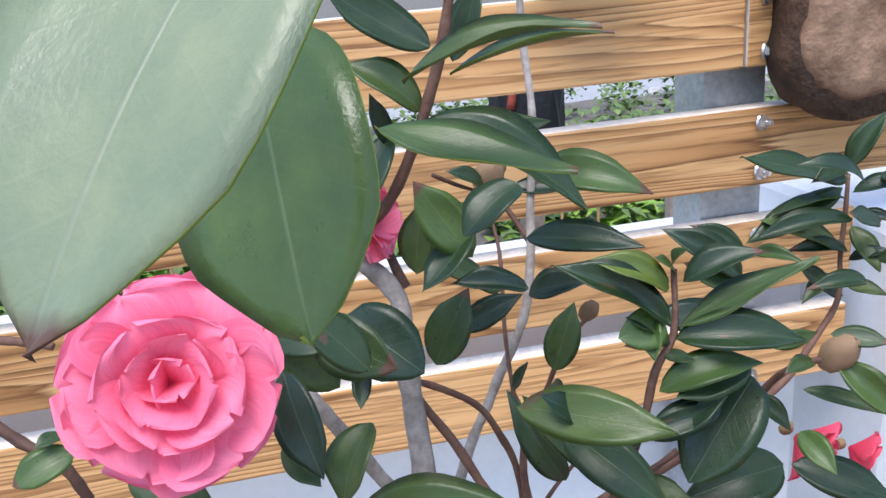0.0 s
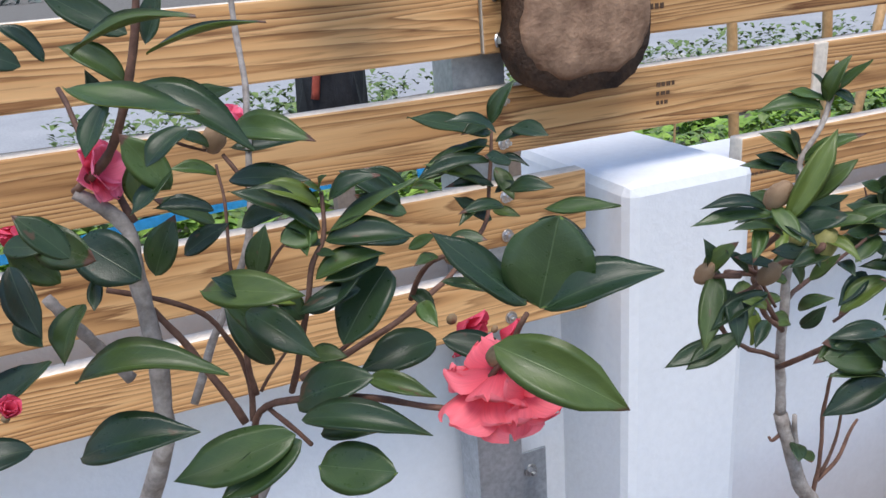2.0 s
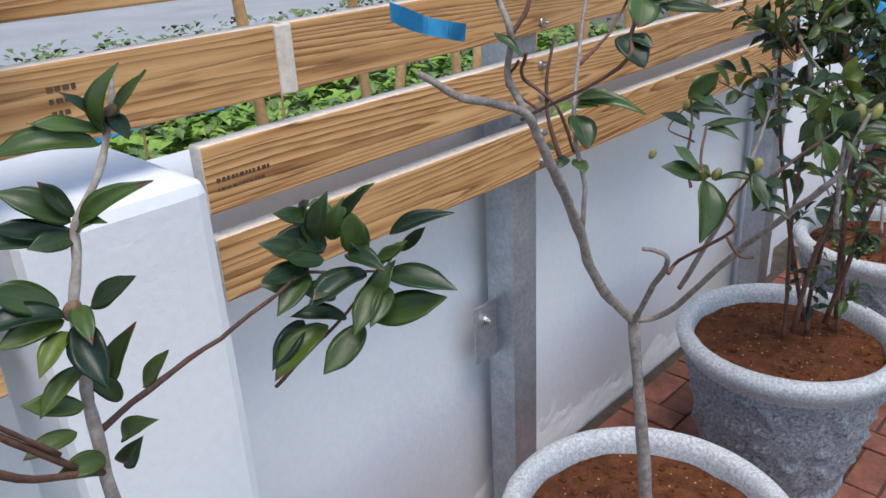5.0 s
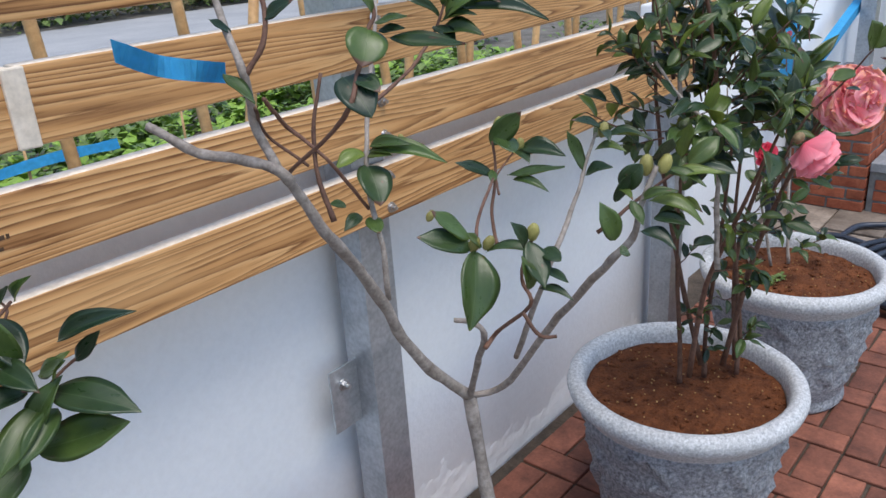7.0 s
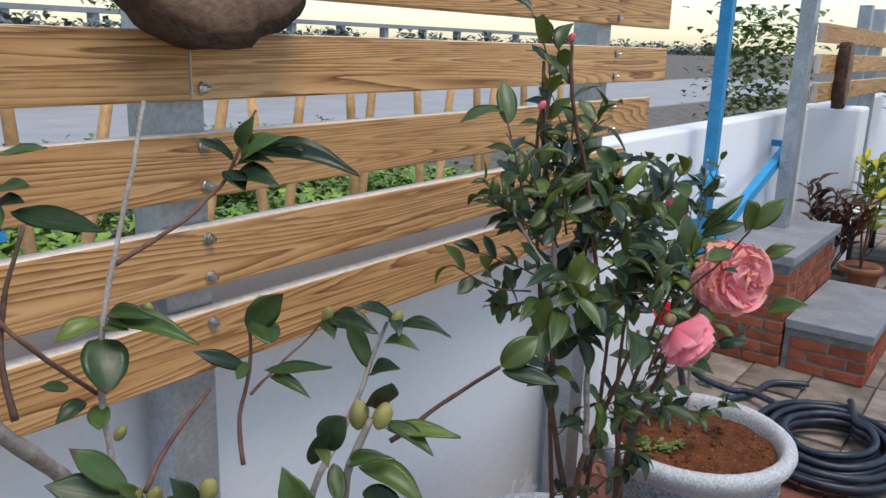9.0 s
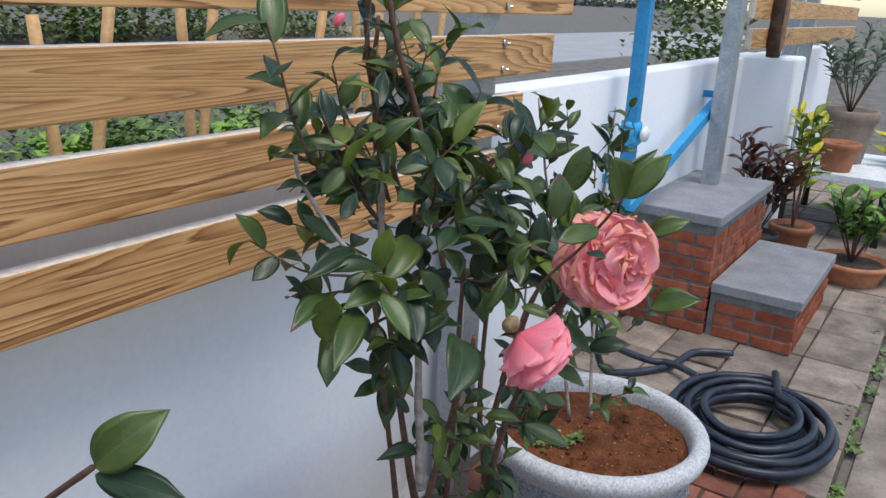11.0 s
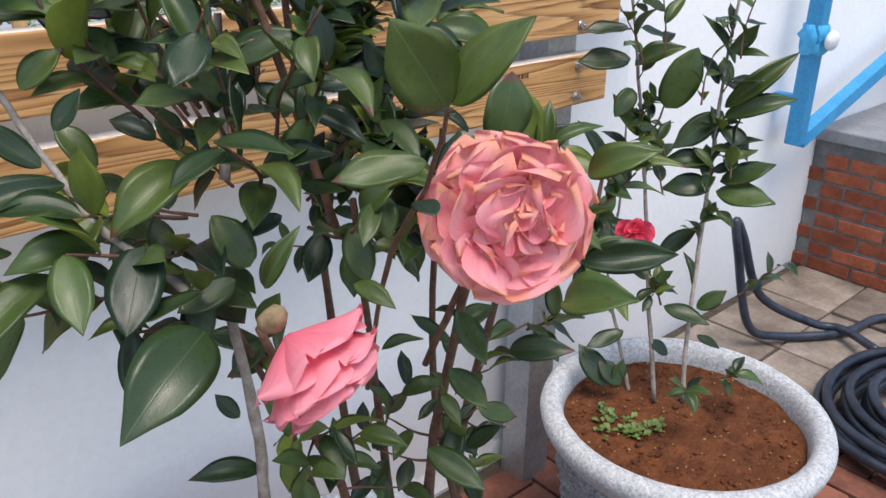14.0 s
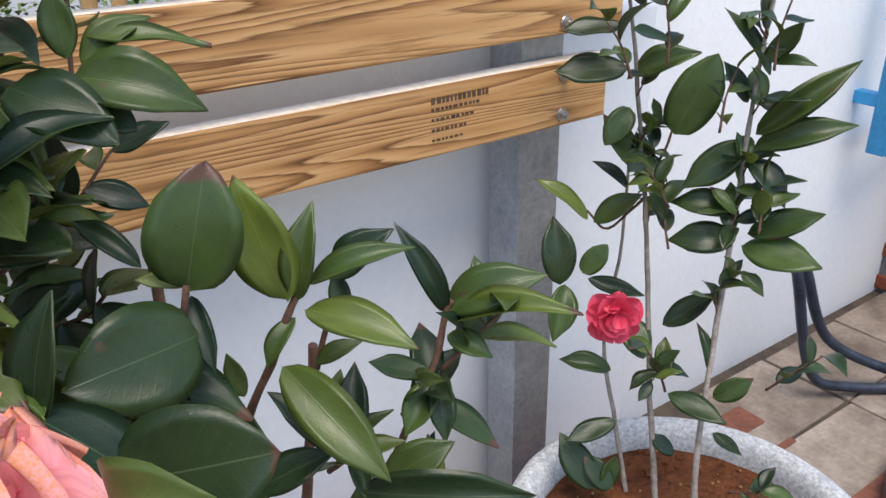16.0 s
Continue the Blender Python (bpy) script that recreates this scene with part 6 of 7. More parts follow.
leaf(P3, (2.997, 0.586, 1.420), (3.014, 0.547, 1.363), 0.30, 0.60)
leaf(P3, (3.046, 0.582, 1.436), (3.046, 0.587, 1.477), 0.50, 0.70)
leaf(P3, (3.053, 0.580, 1.431), (3.095, 0.576, 1.458), 0.40, 0.60)
leaf(P3, (2.981, 0.594, 1.279), (3.019, 0.577, 1.298), 0.45, 0.70)
leaf(P3, (2.962, 0.538, 1.282), (2.995, 0.512, 1.278), 0.30, 0.60)
limb(P3, [(2.858, 0.459, 1.110), (2.853, 0.417, 1.256), (2.834, 0.339, 1.357), (2.820, 0.308, 1.399), (2.806, 0.286, 1.430)], 0.0026, 0.0014)
limb(P3, [(2.720, 0.489, 1.226), (2.695, 0.521, 1.266), (2.659, 0.551, 1.308), (2.643, 0.596, 1.354), (2.622, 0.637, 1.422), (2.616, 0.642, 1.459)], 0.0042, 0.0022)
limb(P3, [(2.778, 0.540, 0.930), (2.781, 0.553, 1.060), (2.765, 0.547, 1.189)], 0.0070, 0.0050, "stem")
limb(P3, [(2.833, 0.672, 1.277), (2.851, 0.688, 1.367), (2.857, 0.697, 1.445)], 0.0060, 0.0040)
limb(P3, [(2.935, 0.564, 1.287), (2.968, 0.560, 1.353), (2.985, 0.558, 1.402)], 0.0040, 0.0025)
leaf(P3, (2.806, 0.286, 1.431), (2.759, 0.282, 1.490), 0.62, 0.90, YOUNG_LEAVES)
leaf(P3, (2.809, 0.284, 1.433), (2.834, 0.241, 1.491), 0.42, 0.80, YOUNG_LEAVES)
leaf(P3, (2.811, 0.312, 1.387), (2.751, 0.341, 1.380), 0.42, 0.60)
leaf(P3, (2.813, 0.325, 1.355), (2.808, 0.298, 1.354), 0.70, 0.70)
leaf(P3, (2.682, 0.514, 1.293), (2.640, 0.462, 1.250), 0.55, 0.85)
leaf(P3, (2.691, 0.436, 1.245), (2.602, 0.382, 1.218), 0.52, 0.85, LEAVES)
leaf(P3, (2.653, 0.529, 1.298), (2.581, 0.530, 1.297), 0.45, 0.70)
leaf(P3, (2.614, 0.536, 1.281), (2.525, 0.497, 1.246), 0.36, 0.70)
leaf(P3, (2.597, 0.569, 1.294), (2.515, 0.555, 1.282), 0.35, 0.50)
leaf(P3, (2.646, 0.569, 1.340), (2.554, 0.569, 1.330), 0.30, 0.50)
leaf(P3, (2.745, 0.550, 1.339), (2.661, 0.529, 1.306), 0.45, 0.70)
leaf(P3, (2.638, 0.596, 1.350), (2.598, 0.616, 1.391), 0.40, 0.60)
leaf(P3, (2.653, 0.598, 1.377), (2.679, 0.595, 1.409), 0.50, 0.60)
leaf(P3, (2.623, 0.625, 1.415), (2.572, 0.630, 1.428), 0.35, 0.50)
leaf(P3, (2.639, 0.619, 1.410), (2.675, 0.611, 1.441), 0.50, 0.70)
leaf(P3, (2.716, 0.624, 1.423), (2.752, 0.599, 1.410), 0.40, 0.60)
leaf(P3, (2.824, 0.647, 1.393), (2.772, 0.667, 1.429), 0.50, 0.60)
leaf(P3, (2.830, 0.645, 1.404), (2.896, 0.604, 1.435), 0.45, 0.60)
leaf(P3, (2.855, 0.630, 1.383), (2.887, 0.595, 1.356), 0.50, 0.70)
leaf(P3, (2.826, 0.649, 1.410), (2.796, 0.660, 1.466), 0.40, 0.70)
leaf(P3, (2.935, 0.648, 1.408), (2.925, 0.645, 1.360), 0.60, 0.70)
leaf(P3, (2.971, 0.639, 1.416), (2.989, 0.631, 1.453), 0.60, 0.80)
leaf(P3, (2.978, 0.559, 1.377), (2.922, 0.581, 1.401), 0.40, 0.60)
leaf(P3, (2.984, 0.556, 1.384), (3.012, 0.516, 1.381), 0.40, 0.60)
leaf(P3, (2.971, 0.560, 1.359), (2.950, 0.575, 1.431), 0.30, 0.50)
leaf(P3, (2.840, 0.569, 1.337), (2.807, 0.590, 1.342), 0.35, 0.50)
leaf(P3, (2.821, 0.534, 1.279), (2.770, 0.536, 1.272), 0.40, 0.60)
leaf(P3, (2.841, 0.532, 1.306), (2.864, 0.489, 1.306), 0.35, 0.50)
leaf(P3, (2.885, 0.461, 1.304), (2.874, 0.440, 1.272), 0.60, 0.80)
leaf(P3, (2.884, 0.504, 1.311), (2.918, 0.482, 1.334), 0.40, 0.60)
leaf(P3, (2.746, 0.490, 1.252), (2.690, 0.486, 1.241), 0.50, 0.70)
leaf(P3, (2.772, 0.512, 1.249), (2.755, 0.541, 1.295), 0.60, 0.70)
leaf(P3, (2.740, 0.427, 1.270), (2.764, 0.411, 1.321), 0.30, 0.60)
leaf(P3, (2.818, 0.415, 1.254), (2.828, 0.372, 1.245), 0.40, 0.60)
leaf(P3, (2.911, 0.265, 1.264), (2.915, 0.201, 1.291), 0.50, 0.75)
leaf(P3, (2.980, 0.304, 1.344), (2.997, 0.252, 1.374), 0.45, 0.70)
leaf(P3, (2.910, 0.386, 1.208), (2.905, 0.341, 1.172), 0.45, 0.70)
leaf(P3, (2.917, 0.403, 1.135), (2.921, 0.351, 1.112), 0.45, 0.70)
leaf(P3, (2.964, 0.369, 1.152), (2.991, 0.312, 1.168), 0.40, 0.60)
leaf(P3, (2.768, 0.561, 1.061), (2.752, 0.578, 1.088), 0.50, 0.60)
leaf(P3, (2.782, 0.553, 0.992), (2.711, 0.572, 1.007), 0.35, 0.50)
leaf(P3, (2.865, 0.485, 1.038), (2.888, 0.435, 1.040), 0.40, 0.60)
leaf(P3, (2.923, 0.444, 1.012), (2.943, 0.373, 0.990), 0.40, 0.60)
leaf(P3, (2.897, 0.487, 1.125), (2.930, 0.459, 1.140), 0.30, 0.50)
leaf(P3, (2.827, 0.520, 0.934), (2.814, 0.545, 0.973), 0.50, 0.60)
# leaves that hang over the wall side of the neighbouring plant
leaf(P2, (2.136, 0.351, 1.375), (2.167, 0.321, 1.410), 0.55, 0.80, YOUNG_LEAVES)
leaf(P2, (2.135, 0.349, 1.371), (2.155, 0.288, 1.366), 0.34, 0.70)
limb(P2, [(2.136, 0.351, 1.374), (2.121, 0.405, 1.327), (2.062, 0.449, 1.277)], 0.0020, 0.0030)
# short leafy shoots beside the flowers
rng = random.Random(21)
for at, way in (((3.147, 0.498, 1.138), (0.2, -0.6, 0.6)), ((3.198, 0.485, 1.075), (0.3, -0.5, 0.6)), ((3.094, 0.508, 1.138), (-0.2, -0.6, 0.6)), ((3.164, 0.524, 1.035), (0.1, -0.7, 0.5)), ((3.211, 0.498, 1.158), (0.5, -0.4, 0.5)), ((3.041, 0.530, 1.201), (-0.3, -0.4, 0.8)), ((3.235, 0.480, 1.199), (0.5, -0.3, 0.6))):
    sprig(P3, at, way, rng.uniform(0.03, 0.06), 5, 0.058, rng, 0.42, 0.0020, None, 0.3)
# slender upright camellia
rng = random.Random(9)
limb(P4, [(3.944, 0.718, 0.471), (3.957, 0.738, 0.623), (4.017, 0.774, 0.871), (4.062, 0.801, 1.078), (4.081, 0.810, 1.241), (4.089, 0.805, 1.377)], 0.0060, 0.0028, "stem")
limb(P4, [(3.897, 0.763, 0.469), (3.918, 0.820, 0.678), (3.948, 0.876, 0.873), (3.961, 0.911, 1.019), (3.969, 0.961, 1.232), (3.955, 0.985, 1.391)], 0.0056, 0.0028, "stem")
limb(P4, [(3.898, 0.831, 0.446), (3.938, 0.919, 0.586), (3.961, 0.975, 0.704), (4.019, 1.004, 0.894), (4.046, 1.027, 1.074)], 0.0045, 0.0025, "stem")
limb(P4, [(3.962, 0.912, 1.023), (3.934, 0.964, 0.954), (3.904, 0.987, 0.988)], 0.0028, 0.0020)
limb(P4, [(3.965, 0.916, 1.037), (3.986, 0.904, 1.096), (3.995, 0.894, 1.136)], 0.0026, 0.0020)
leaf(P4, (3.960, 0.972, 1.231), (3.864, 1.045, 1.228), 0.50, 0.70)
leaf(P4, (3.946, 0.977, 1.301), (3.864, 1.035, 1.296), 0.40, 0.60)
leaf(P4, (3.965, 0.963, 1.222), (4.019, 0.876, 1.267), 0.42, 0.70)
leaf(P4, (3.995, 0.892, 1.132), (4.027, 0.848, 1.265), 0.55, 0.90)
leaf(P4, (3.956, 0.954, 1.169), (3.906, 0.959, 1.114), 0.60, 0.80)
leaf(P4, (3.900, 0.982, 0.974), (3.841, 1.053, 1.046), 0.30, 0.60)
leaf(P4, (3.906, 0.973, 0.970), (3.960, 0.917, 1.028), 0.45, 0.70)
leaf(P4, (3.849, 0.991, 0.857), (3.861, 1.026, 0.975), 0.50, 0.80)
leaf(P4, (3.856, 0.984, 0.858), (3.799, 0.947, 0.778), 0.50, 0.80)
leaf(P4, (3.883, 0.970, 0.878), (3.920, 0.949, 0.931), 0.60, 0.80)
leaf(P4, (3.920, 0.889, 0.809), (3.905, 0.832, 0.761), 0.70, 0.80)
leaf(P4, (3.887, 0.960, 0.870), (3.933, 0.867, 0.859), 0.30, 0.60)
leaf(P4, (3.874, 0.855, 0.628), (3.784, 0.891, 0.603), 0.40, 0.60)
leaf(P4, (3.931, 0.928, 0.675), (3.859, 0.993, 0.696), 0.40, 0.60)
leaf(P4, (3.929, 0.793, 0.701), (3.956, 0.688, 0.686), 0.40, 0.70)
leaf(P4, (3.986, 0.741, 0.695), (4.023, 0.694, 0.746), 0.50, 0.70)
leaf(P4, (3.950, 0.837, 0.810), (4.008, 0.777, 0.879), 0.40, 0.70)
leaf(P4, (3.985, 0.758, 0.744), (3.996, 0.797, 0.818), 0.25, 0.60)
leaf(P4, (4.048, 0.784, 0.965), (3.969, 0.861, 0.960), 0.50, 0.70)
leaf(P4, (4.051, 0.774, 0.957), (4.083, 0.648, 0.955), 0.50, 0.80)
leaf(P4, (4.061, 0.773, 0.976), (4.116, 0.677, 1.029), 0.40, 0.60)
leaf(P4, (4.059, 0.798, 1.008), (3.987, 0.878, 1.022), 0.45, 0.70)
leaf(P4, (4.064, 0.782, 1.053), (4.098, 0.708, 1.082), 0.35, 0.60)
leaf(P4, (4.078, 0.796, 1.115), (4.149, 0.672, 1.172), 0.30, 0.60)
leaf(P4, (4.082, 0.799, 1.137), (4.152, 0.687, 1.264), 0.25, 0.60)
leaf(P4, (4.075, 0.817, 1.186), (4.054, 0.855, 1.250), 0.40, 0.70)
leaf(P4, (4.083, 0.803, 1.188), (4.110, 0.744, 1.181), 0.40, 0.70)
leaf(P4, (4.086, 0.805, 1.250), (4.107, 0.761, 1.318), 0.40, 0.70)
leaf(P4, (4.089, 0.794, 1.233), (4.045, 0.857, 1.334), 0.25, 0.60)
leaf(P4, (4.097, 0.797, 1.249), (4.111, 0.733, 1.257), 0.30, 0.60)
leaf(P4, (4.074, 0.807, 1.123), (3.988, 0.858, 1.048), 0.45, 0.70)
leaf(P4, (4.070, 0.798, 1.096), (4.076, 0.720, 1.039), 0.50, 0.70)
leaf(P4, (4.036, 0.769, 0.921), (4.006, 0.775, 0.897), 0.60, 0.70)
leaf(P4, (4.039, 0.758, 0.915), (4.044, 0.714, 0.889), 0.50, 0.70)
leaf(P4, (3.824, 0.851, 0.499), (3.810, 0.932, 0.584), 0.50, 0.70)
leaf(P4, (3.838, 0.837, 0.501), (3.867, 0.842, 0.562), 0.50, 0.70)
leaf(P4, (3.846, 0.830, 0.502), (3.827, 0.881, 0.556), 0.60, 0.80)
leaf(P4, (3.930, 0.766, 0.581), (3.908, 0.804, 0.618), 0.50, 0.70)
leaf(P4, (3.976, 0.725, 0.636), (3.975, 0.664, 0.626), 0.40, 0.70)
leaf(P4, (3.979, 0.966, 1.018), (3.942, 1.017, 1.066), 0.30, 0.60)
leaf(P4, (3.961, 0.932, 1.094), (3.975, 0.878, 1.056), 0.50, 0.70)
leaf(P4, (3.960, 0.921, 1.067), (3.924, 0.987, 1.158), 0.40, 0.70)
for p, way in (((4.007, 0.662, 0.749), (0.3, -0.6, 0.8)), ((3.934, 0.802, 0.698), (-0.3, 0.2, 0.9)), ((3.873, 0.679, 0.558), (-0.7, -0.5, 0.4)), ((3.961, 0.667, 0.550), (0.3, -0.8, 0.4)), ((4.020, 0.728, 1.002), (0.5, 0.3, 0.9)), ((3.996, 0.808, 1.154), (0.4, 0.2, 0.9)), ((3.938, 0.872, 1.255), (0.0, 0.1, 1)), ((3.841, 0.855, 1.254), (-0.3, 0.2, 0.9)), ((4.030, 0.750, 1.256), (0.3, 0.2, 0.9)), ((3.956, 0.847, 0.951), (0.2, 0.4, 0.8)), ((3.899, 0.810, 1.052), (-0.4, 0.3, 0.9))):
    sprig(P4, p, way, rng.uniform(0.07, 0.12), 5, 0.062, rng, 0.45)
for k in range(22):
    line = ((3.957, 0.738, 0.623), (4.017, 0.774, 0.871), (4.062, 0.801, 1.078), (4.089, 0.805, 1.377)) if k % 2 else ((3.918, 0.820, 0.678), (3.948, 0.876, 0.873), (3.961, 0.911, 1.019), (3.955, 0.985, 1.391))
    n = rng.choice((0, 1, 1, 2, 2, 2))
    p = Vector(line[n]).lerp(Vector(line[n + 1]), rng.random())
    sprig(P4, p, (rng.uniform(-0.7, 0.7), rng.uniform(-0.7, 0.3), rng.uniform(0.4, 1.0)), rng.uniform(0.02, 0.05), rng.randint(2, 4), rng.uniform(0.045, 0.065), rng, 0.45, 0.0018, None, 0.5)
flower(P4, (3.752, 0.776, 0.928), (-0.55, -0.8, 0.05), 0.043, "red", 6, ((8, 80, 1.0), (7, 58, 0.9), (5, 35, 0.8)), "small deep red double flower")


ribbon_pts = smooth_line([(1.611, 0.858, 1.585), (1.645, 0.827, 1.564), (1.695, 0.826, 1.549), (1.749, 0.834, 1.536)], 6)
bm = bmesh.new()
prev = None
for i, p in enumerate(ribbon_pts):
    tw = Vector((0, -0.006 * math.sin(i * 0.5), 0.014))
    pair = (bm.verts.new(p - tw), bm.verts.new(p + tw))
    if prev:
        bm.faces.new((prev[0], pair[0], pair[1], prev[1]))
    prev = pair
bmesh.ops.solidify(bm, geom=bm.faces[:], thickness=0.0015)
part("ribbon", bm, BLUE_PLASTIC, P2, "bright blue plastic tie tape")

# ---- brick steps by the wall ----
def brick_block(name, lo, hi, top, label):
    """Courses of bricks round a mortar core, with a cement tread on top."""
    root = thing(name, ((lo[0] + hi[0]) / 2, (lo[1] + hi[1]) / 2, 0.0), label, "step", kind="structure")
    part("mortar_core", boxed((lo[0] + 0.008, lo[1] + 0.008, -0.02), (hi[0], hi[1], top - 0.05)), MORTAR, root)
    part("tread", boxed((lo[0] - 0.015, lo[1] - 0.02, top - 0.055), (hi[0], hi[1], top), 0.006), TREAD, root, "smooth grey cement tread")
    rng = random.Random(3)
    size = (0.20, 0.058, 0.055)
    shared = mesh_of(boxed((0, 0, 0), (0.192, 0.05, 0.056), 0.004), "brick", [BRICK], False)
    half = mesh_of(boxed((0, 0, 0), (0.092, 0.05, 0.056), 0.004), "brick", [BRICK], False)
    z, row = 0.005, 0
    while z + 0.056 < top - 0.05:
        y = lo[1]
        first = row % 2
        while y < hi[1] - 0.05:
            long = not first and y + 0.192 <= hi[1] + 0.01
            w = 0.192 if long else 0.092
            placed("brick", shared if long else half, root, pose(lo[0] + rng.uniform(-0.003, 0.004), y + w, z + rng.uniform(-0.002, 0.002), 0, 0, -90 + rng.uniform(-1, 1)))
            y += w + 0.012
            first = False
        x = lo[0] + 0.055
        first = not row % 2
        while x < hi[0] - 0.09:
            w = 0.092 if first else 0.192
            placed("brick", half if first else shared, root, pose(x, lo[1] + rng.uniform(-0.003, 0.003), z + rng.uniform(-0.002, 0.002)))
            x += w + 0.012
            first = False
        z += 0.069
        row += 1


brick_block("lower_step", (5.98, 0.475, 0), (7.0, 0.905, 0), 0.30, "low red brick step with a grey cement tread")
brick_block("upper_step", (5.95, 0.915, 0), (7.10, 1.376, 0), 0.655, "higher red brick step with a grey cement tread")

# ---- blue frame beside the steps ----
frame_root = thing("handrail_frame", (5.540, 1.272, 0.700), "bright blue painted square-tube rail frame beside the steps", "rail")
part("upright", boxed((5.470, 1.237, 0.685), (5.530, 1.297, 2.6), 0.004), BLUE, frame_root)
part("upright", boxed((6.990, 1.237, 0.656), (7.050, 1.297, 2.6), 0.004), BLUE, frame_root)
bm = bmesh.new()
rise = math.atan2(0.44, 1.45)
box(bm, (5.490, 1.240, 0.890), (7.040, 1.294, 0.950), 0.004, Matrix.Rotation(-rise, 3, 'Y'))
part("slanting_rail", bm, BLUE, frame_root)
for x, z in ((5.510, 0.850), (7.020, 1.150)):
    part("stay", boxed((x - 0.02, 1.292, z - 0.02), (x + 0.02, 1.385, z + 0.02)), BLUE, frame_root)
tap = thing("tap", (5.500, 1.192, 1.080), "white disc and blue cloth tied to the blue rail", "tap")
bm = bmesh.new()
bmesh.ops.create_uvsphere(bm, u_segments=20, v_segments=12, radius=0.04, matrix=Matrix.Translation((5.480, 1.192, 1.090)) @ Matrix.Diagonal((1, 0.5, 0.9, 1)))
part("disc", bm, WHITE_PLASTIC, tap, smooth=True)
bm = bmesh.new()
lathe(bm, [(0.037, 0), (0.046, 0.02), (0.043, 0.05), (0.05, 0.07), (0.042, 0.10), (0.037, 0.11)], 16, (5.500, 1.267, 1.030), lambda a, z: 0.012 * math.sin(5 * a + 60 * z))
part("cloth", bm, BLUE_PLASTIC, tap, "bunched blue plastic tie", True)

# ---- rubber hose ----
hose = thing("garden_hose", (5.1, 0.48, 0.0), "coiled black rubber hose lying on the paving", "hose")
rng = random.Random(21)
pts = []
for i in range(9 * 16 + 1):
    a = 2 * math.pi * i / 16
    turn = i / 16
    r = 0.335 - 0.062 * (turn % 3) + 0.02 * noise.noise((turn * 2.1, 3, 0))
    pts.append(Vector((5.03 + 1.22 * r * math.cos(a) + 0.05 * noise.noise((turn * 1.3, 0, 0)), 0.44 + r * math.sin(a) + 0.04 * noise.noise((0, turn * 1.7, 0)), 0.018 + 0.0105 * turn + 0.012 * abs(math.sin(a * 1.5 + turn)))))
tail = [Vector(p) for p in ((5.30, 0.74, 0.07), (5.40, 0.90, 0.05), (5.34, 1.00, 0.06), (5.13, 1.12, 0.20), (5.00, 1.16, 0.46), (4.95, 1.17, 0.53), (4.96, 1.15, 0.42), (5.07, 1.12, 0.10), (5.2, 1.05, 0.03), (5.42, 0.91, 0.025), (5.66, 0.86, 0.025), (5.76, 0.70, 0.03))]
bm = bmesh.new()
tube(bm, smooth_line(pts, 2), 0.0165, 0.0165, 9)
part("coil", bm, HOSE, hose, smooth=True)
bm = bmesh.new()
tube(bm, smooth_line(tail, 8), 0.0165, 0.0165, 9)
part("loose_end", bm, HOSE, hose, smooth=True)


# ---- pots and plants beyond the steps ----
def clay_pot(at, r, h, material, label, wide=0.0):
    root = thing("flower_pot", at, label, "pot", "clay pots beyond the steps")
    bm = bmesh.new()
    prof = [(0.02, 0.0), (r * 0.68, 0.0), (r * 0.72, h * 0.1), (r * 0.9, h * 0.72), (r * 0.92, h * 0.78), (r, h * 0.80), (r * 1.02, h * 0.97), (r * 0.98, h), (r * 0.9, h), (r * 0.86, h * 0.86), (0.01, h * 0.85)]
    lathe(bm, prof, 32, at)
    part("pot_body", bm, material, root, smooth=True)
    bm = bmesh.new()
    lathe(bm, [(r * 0.87, h * 0.865), (r * 0.5, h * 0.9), (0.002, h * 0.91)], 24, at, lambda a, z: 0.01 * math.sin(7 * a))
    part("soil", bm, JOINT, root)
    return root


STRAP = [leaf_mesh("strap_leaf", d, f, w, [m, m], 0.7) for m in (LEAF_RED,) for d, f, w in ((0.25, 0.6, 0.8), (0.1, 0.5, 1.2))]
STRAP_Y = [leaf_mesh("strap_leaf", d, f, w, [LEAF_YELLOW, LEAF_SMALL], 0.7) for d, f, w in ((0.25, 0.6, 0.8), (0.1, 0.5, 1.2))]
SOFT = [leaf_mesh("soft_leaf", d, f, w, [LEAF_SMALL, LEAF_SMALL]) for d, f, w in ((0.25, 0.6, 0.8), (0.1, 0.5, 1.2), (0.35, 0.3, 0.4))]
SILVER = [leaf_mesh("silver_leaf", d, f, w, [LEAF_GREY, LEAF_GREY]) for d, f, w in ((0.25, 0.6, 0.8), (0.1, 0.5, 1.2))]


def potted(name, at, label, height, spread, stems, per, size, shapes, wide, seed):
    rng = random.Random(seed)
    root = thing(name, at, label, "plant", "potted plants beyond the steps")
    for s in range(stems):
        a = 6.283 * s / stems + rng.uniform(-0.4, 0.4)
        top = Vector(at) + Vector((spread * math.cos(a) * rng.uniform(0.3, 1), spread * math.sin(a) * rng.uniform(0.3, 1), height * rng.uniform(0.6, 1)))
        mid = Vector(at).lerp(top, 0.5) + Vector((0.1 * spread * math.cos(a), 0.1 * spread * math.sin(a), 0.04))
        limb(root, [at, mid, top], 0.006, 0.003, "stem", TWIG_BROWN)
        for k in range(per):
            t = 0.35 + 0.65 * k / per
            p = Vector(at).lerp(mid, t * 2) if t < 0.5 else mid.lerp(top, t * 2 - 1)
            b = 2.4 * k + rng.uniform(-0.4, 0.4)
            d = Vector((math.cos(b), math.sin(b), rng.uniform(0.2, 1.1))).normalized()
            leaf(root, p, p + d * size * rng.uniform(0.7, 1.2), wide, rng.uniform(0, 0.5), shapes)
    return root


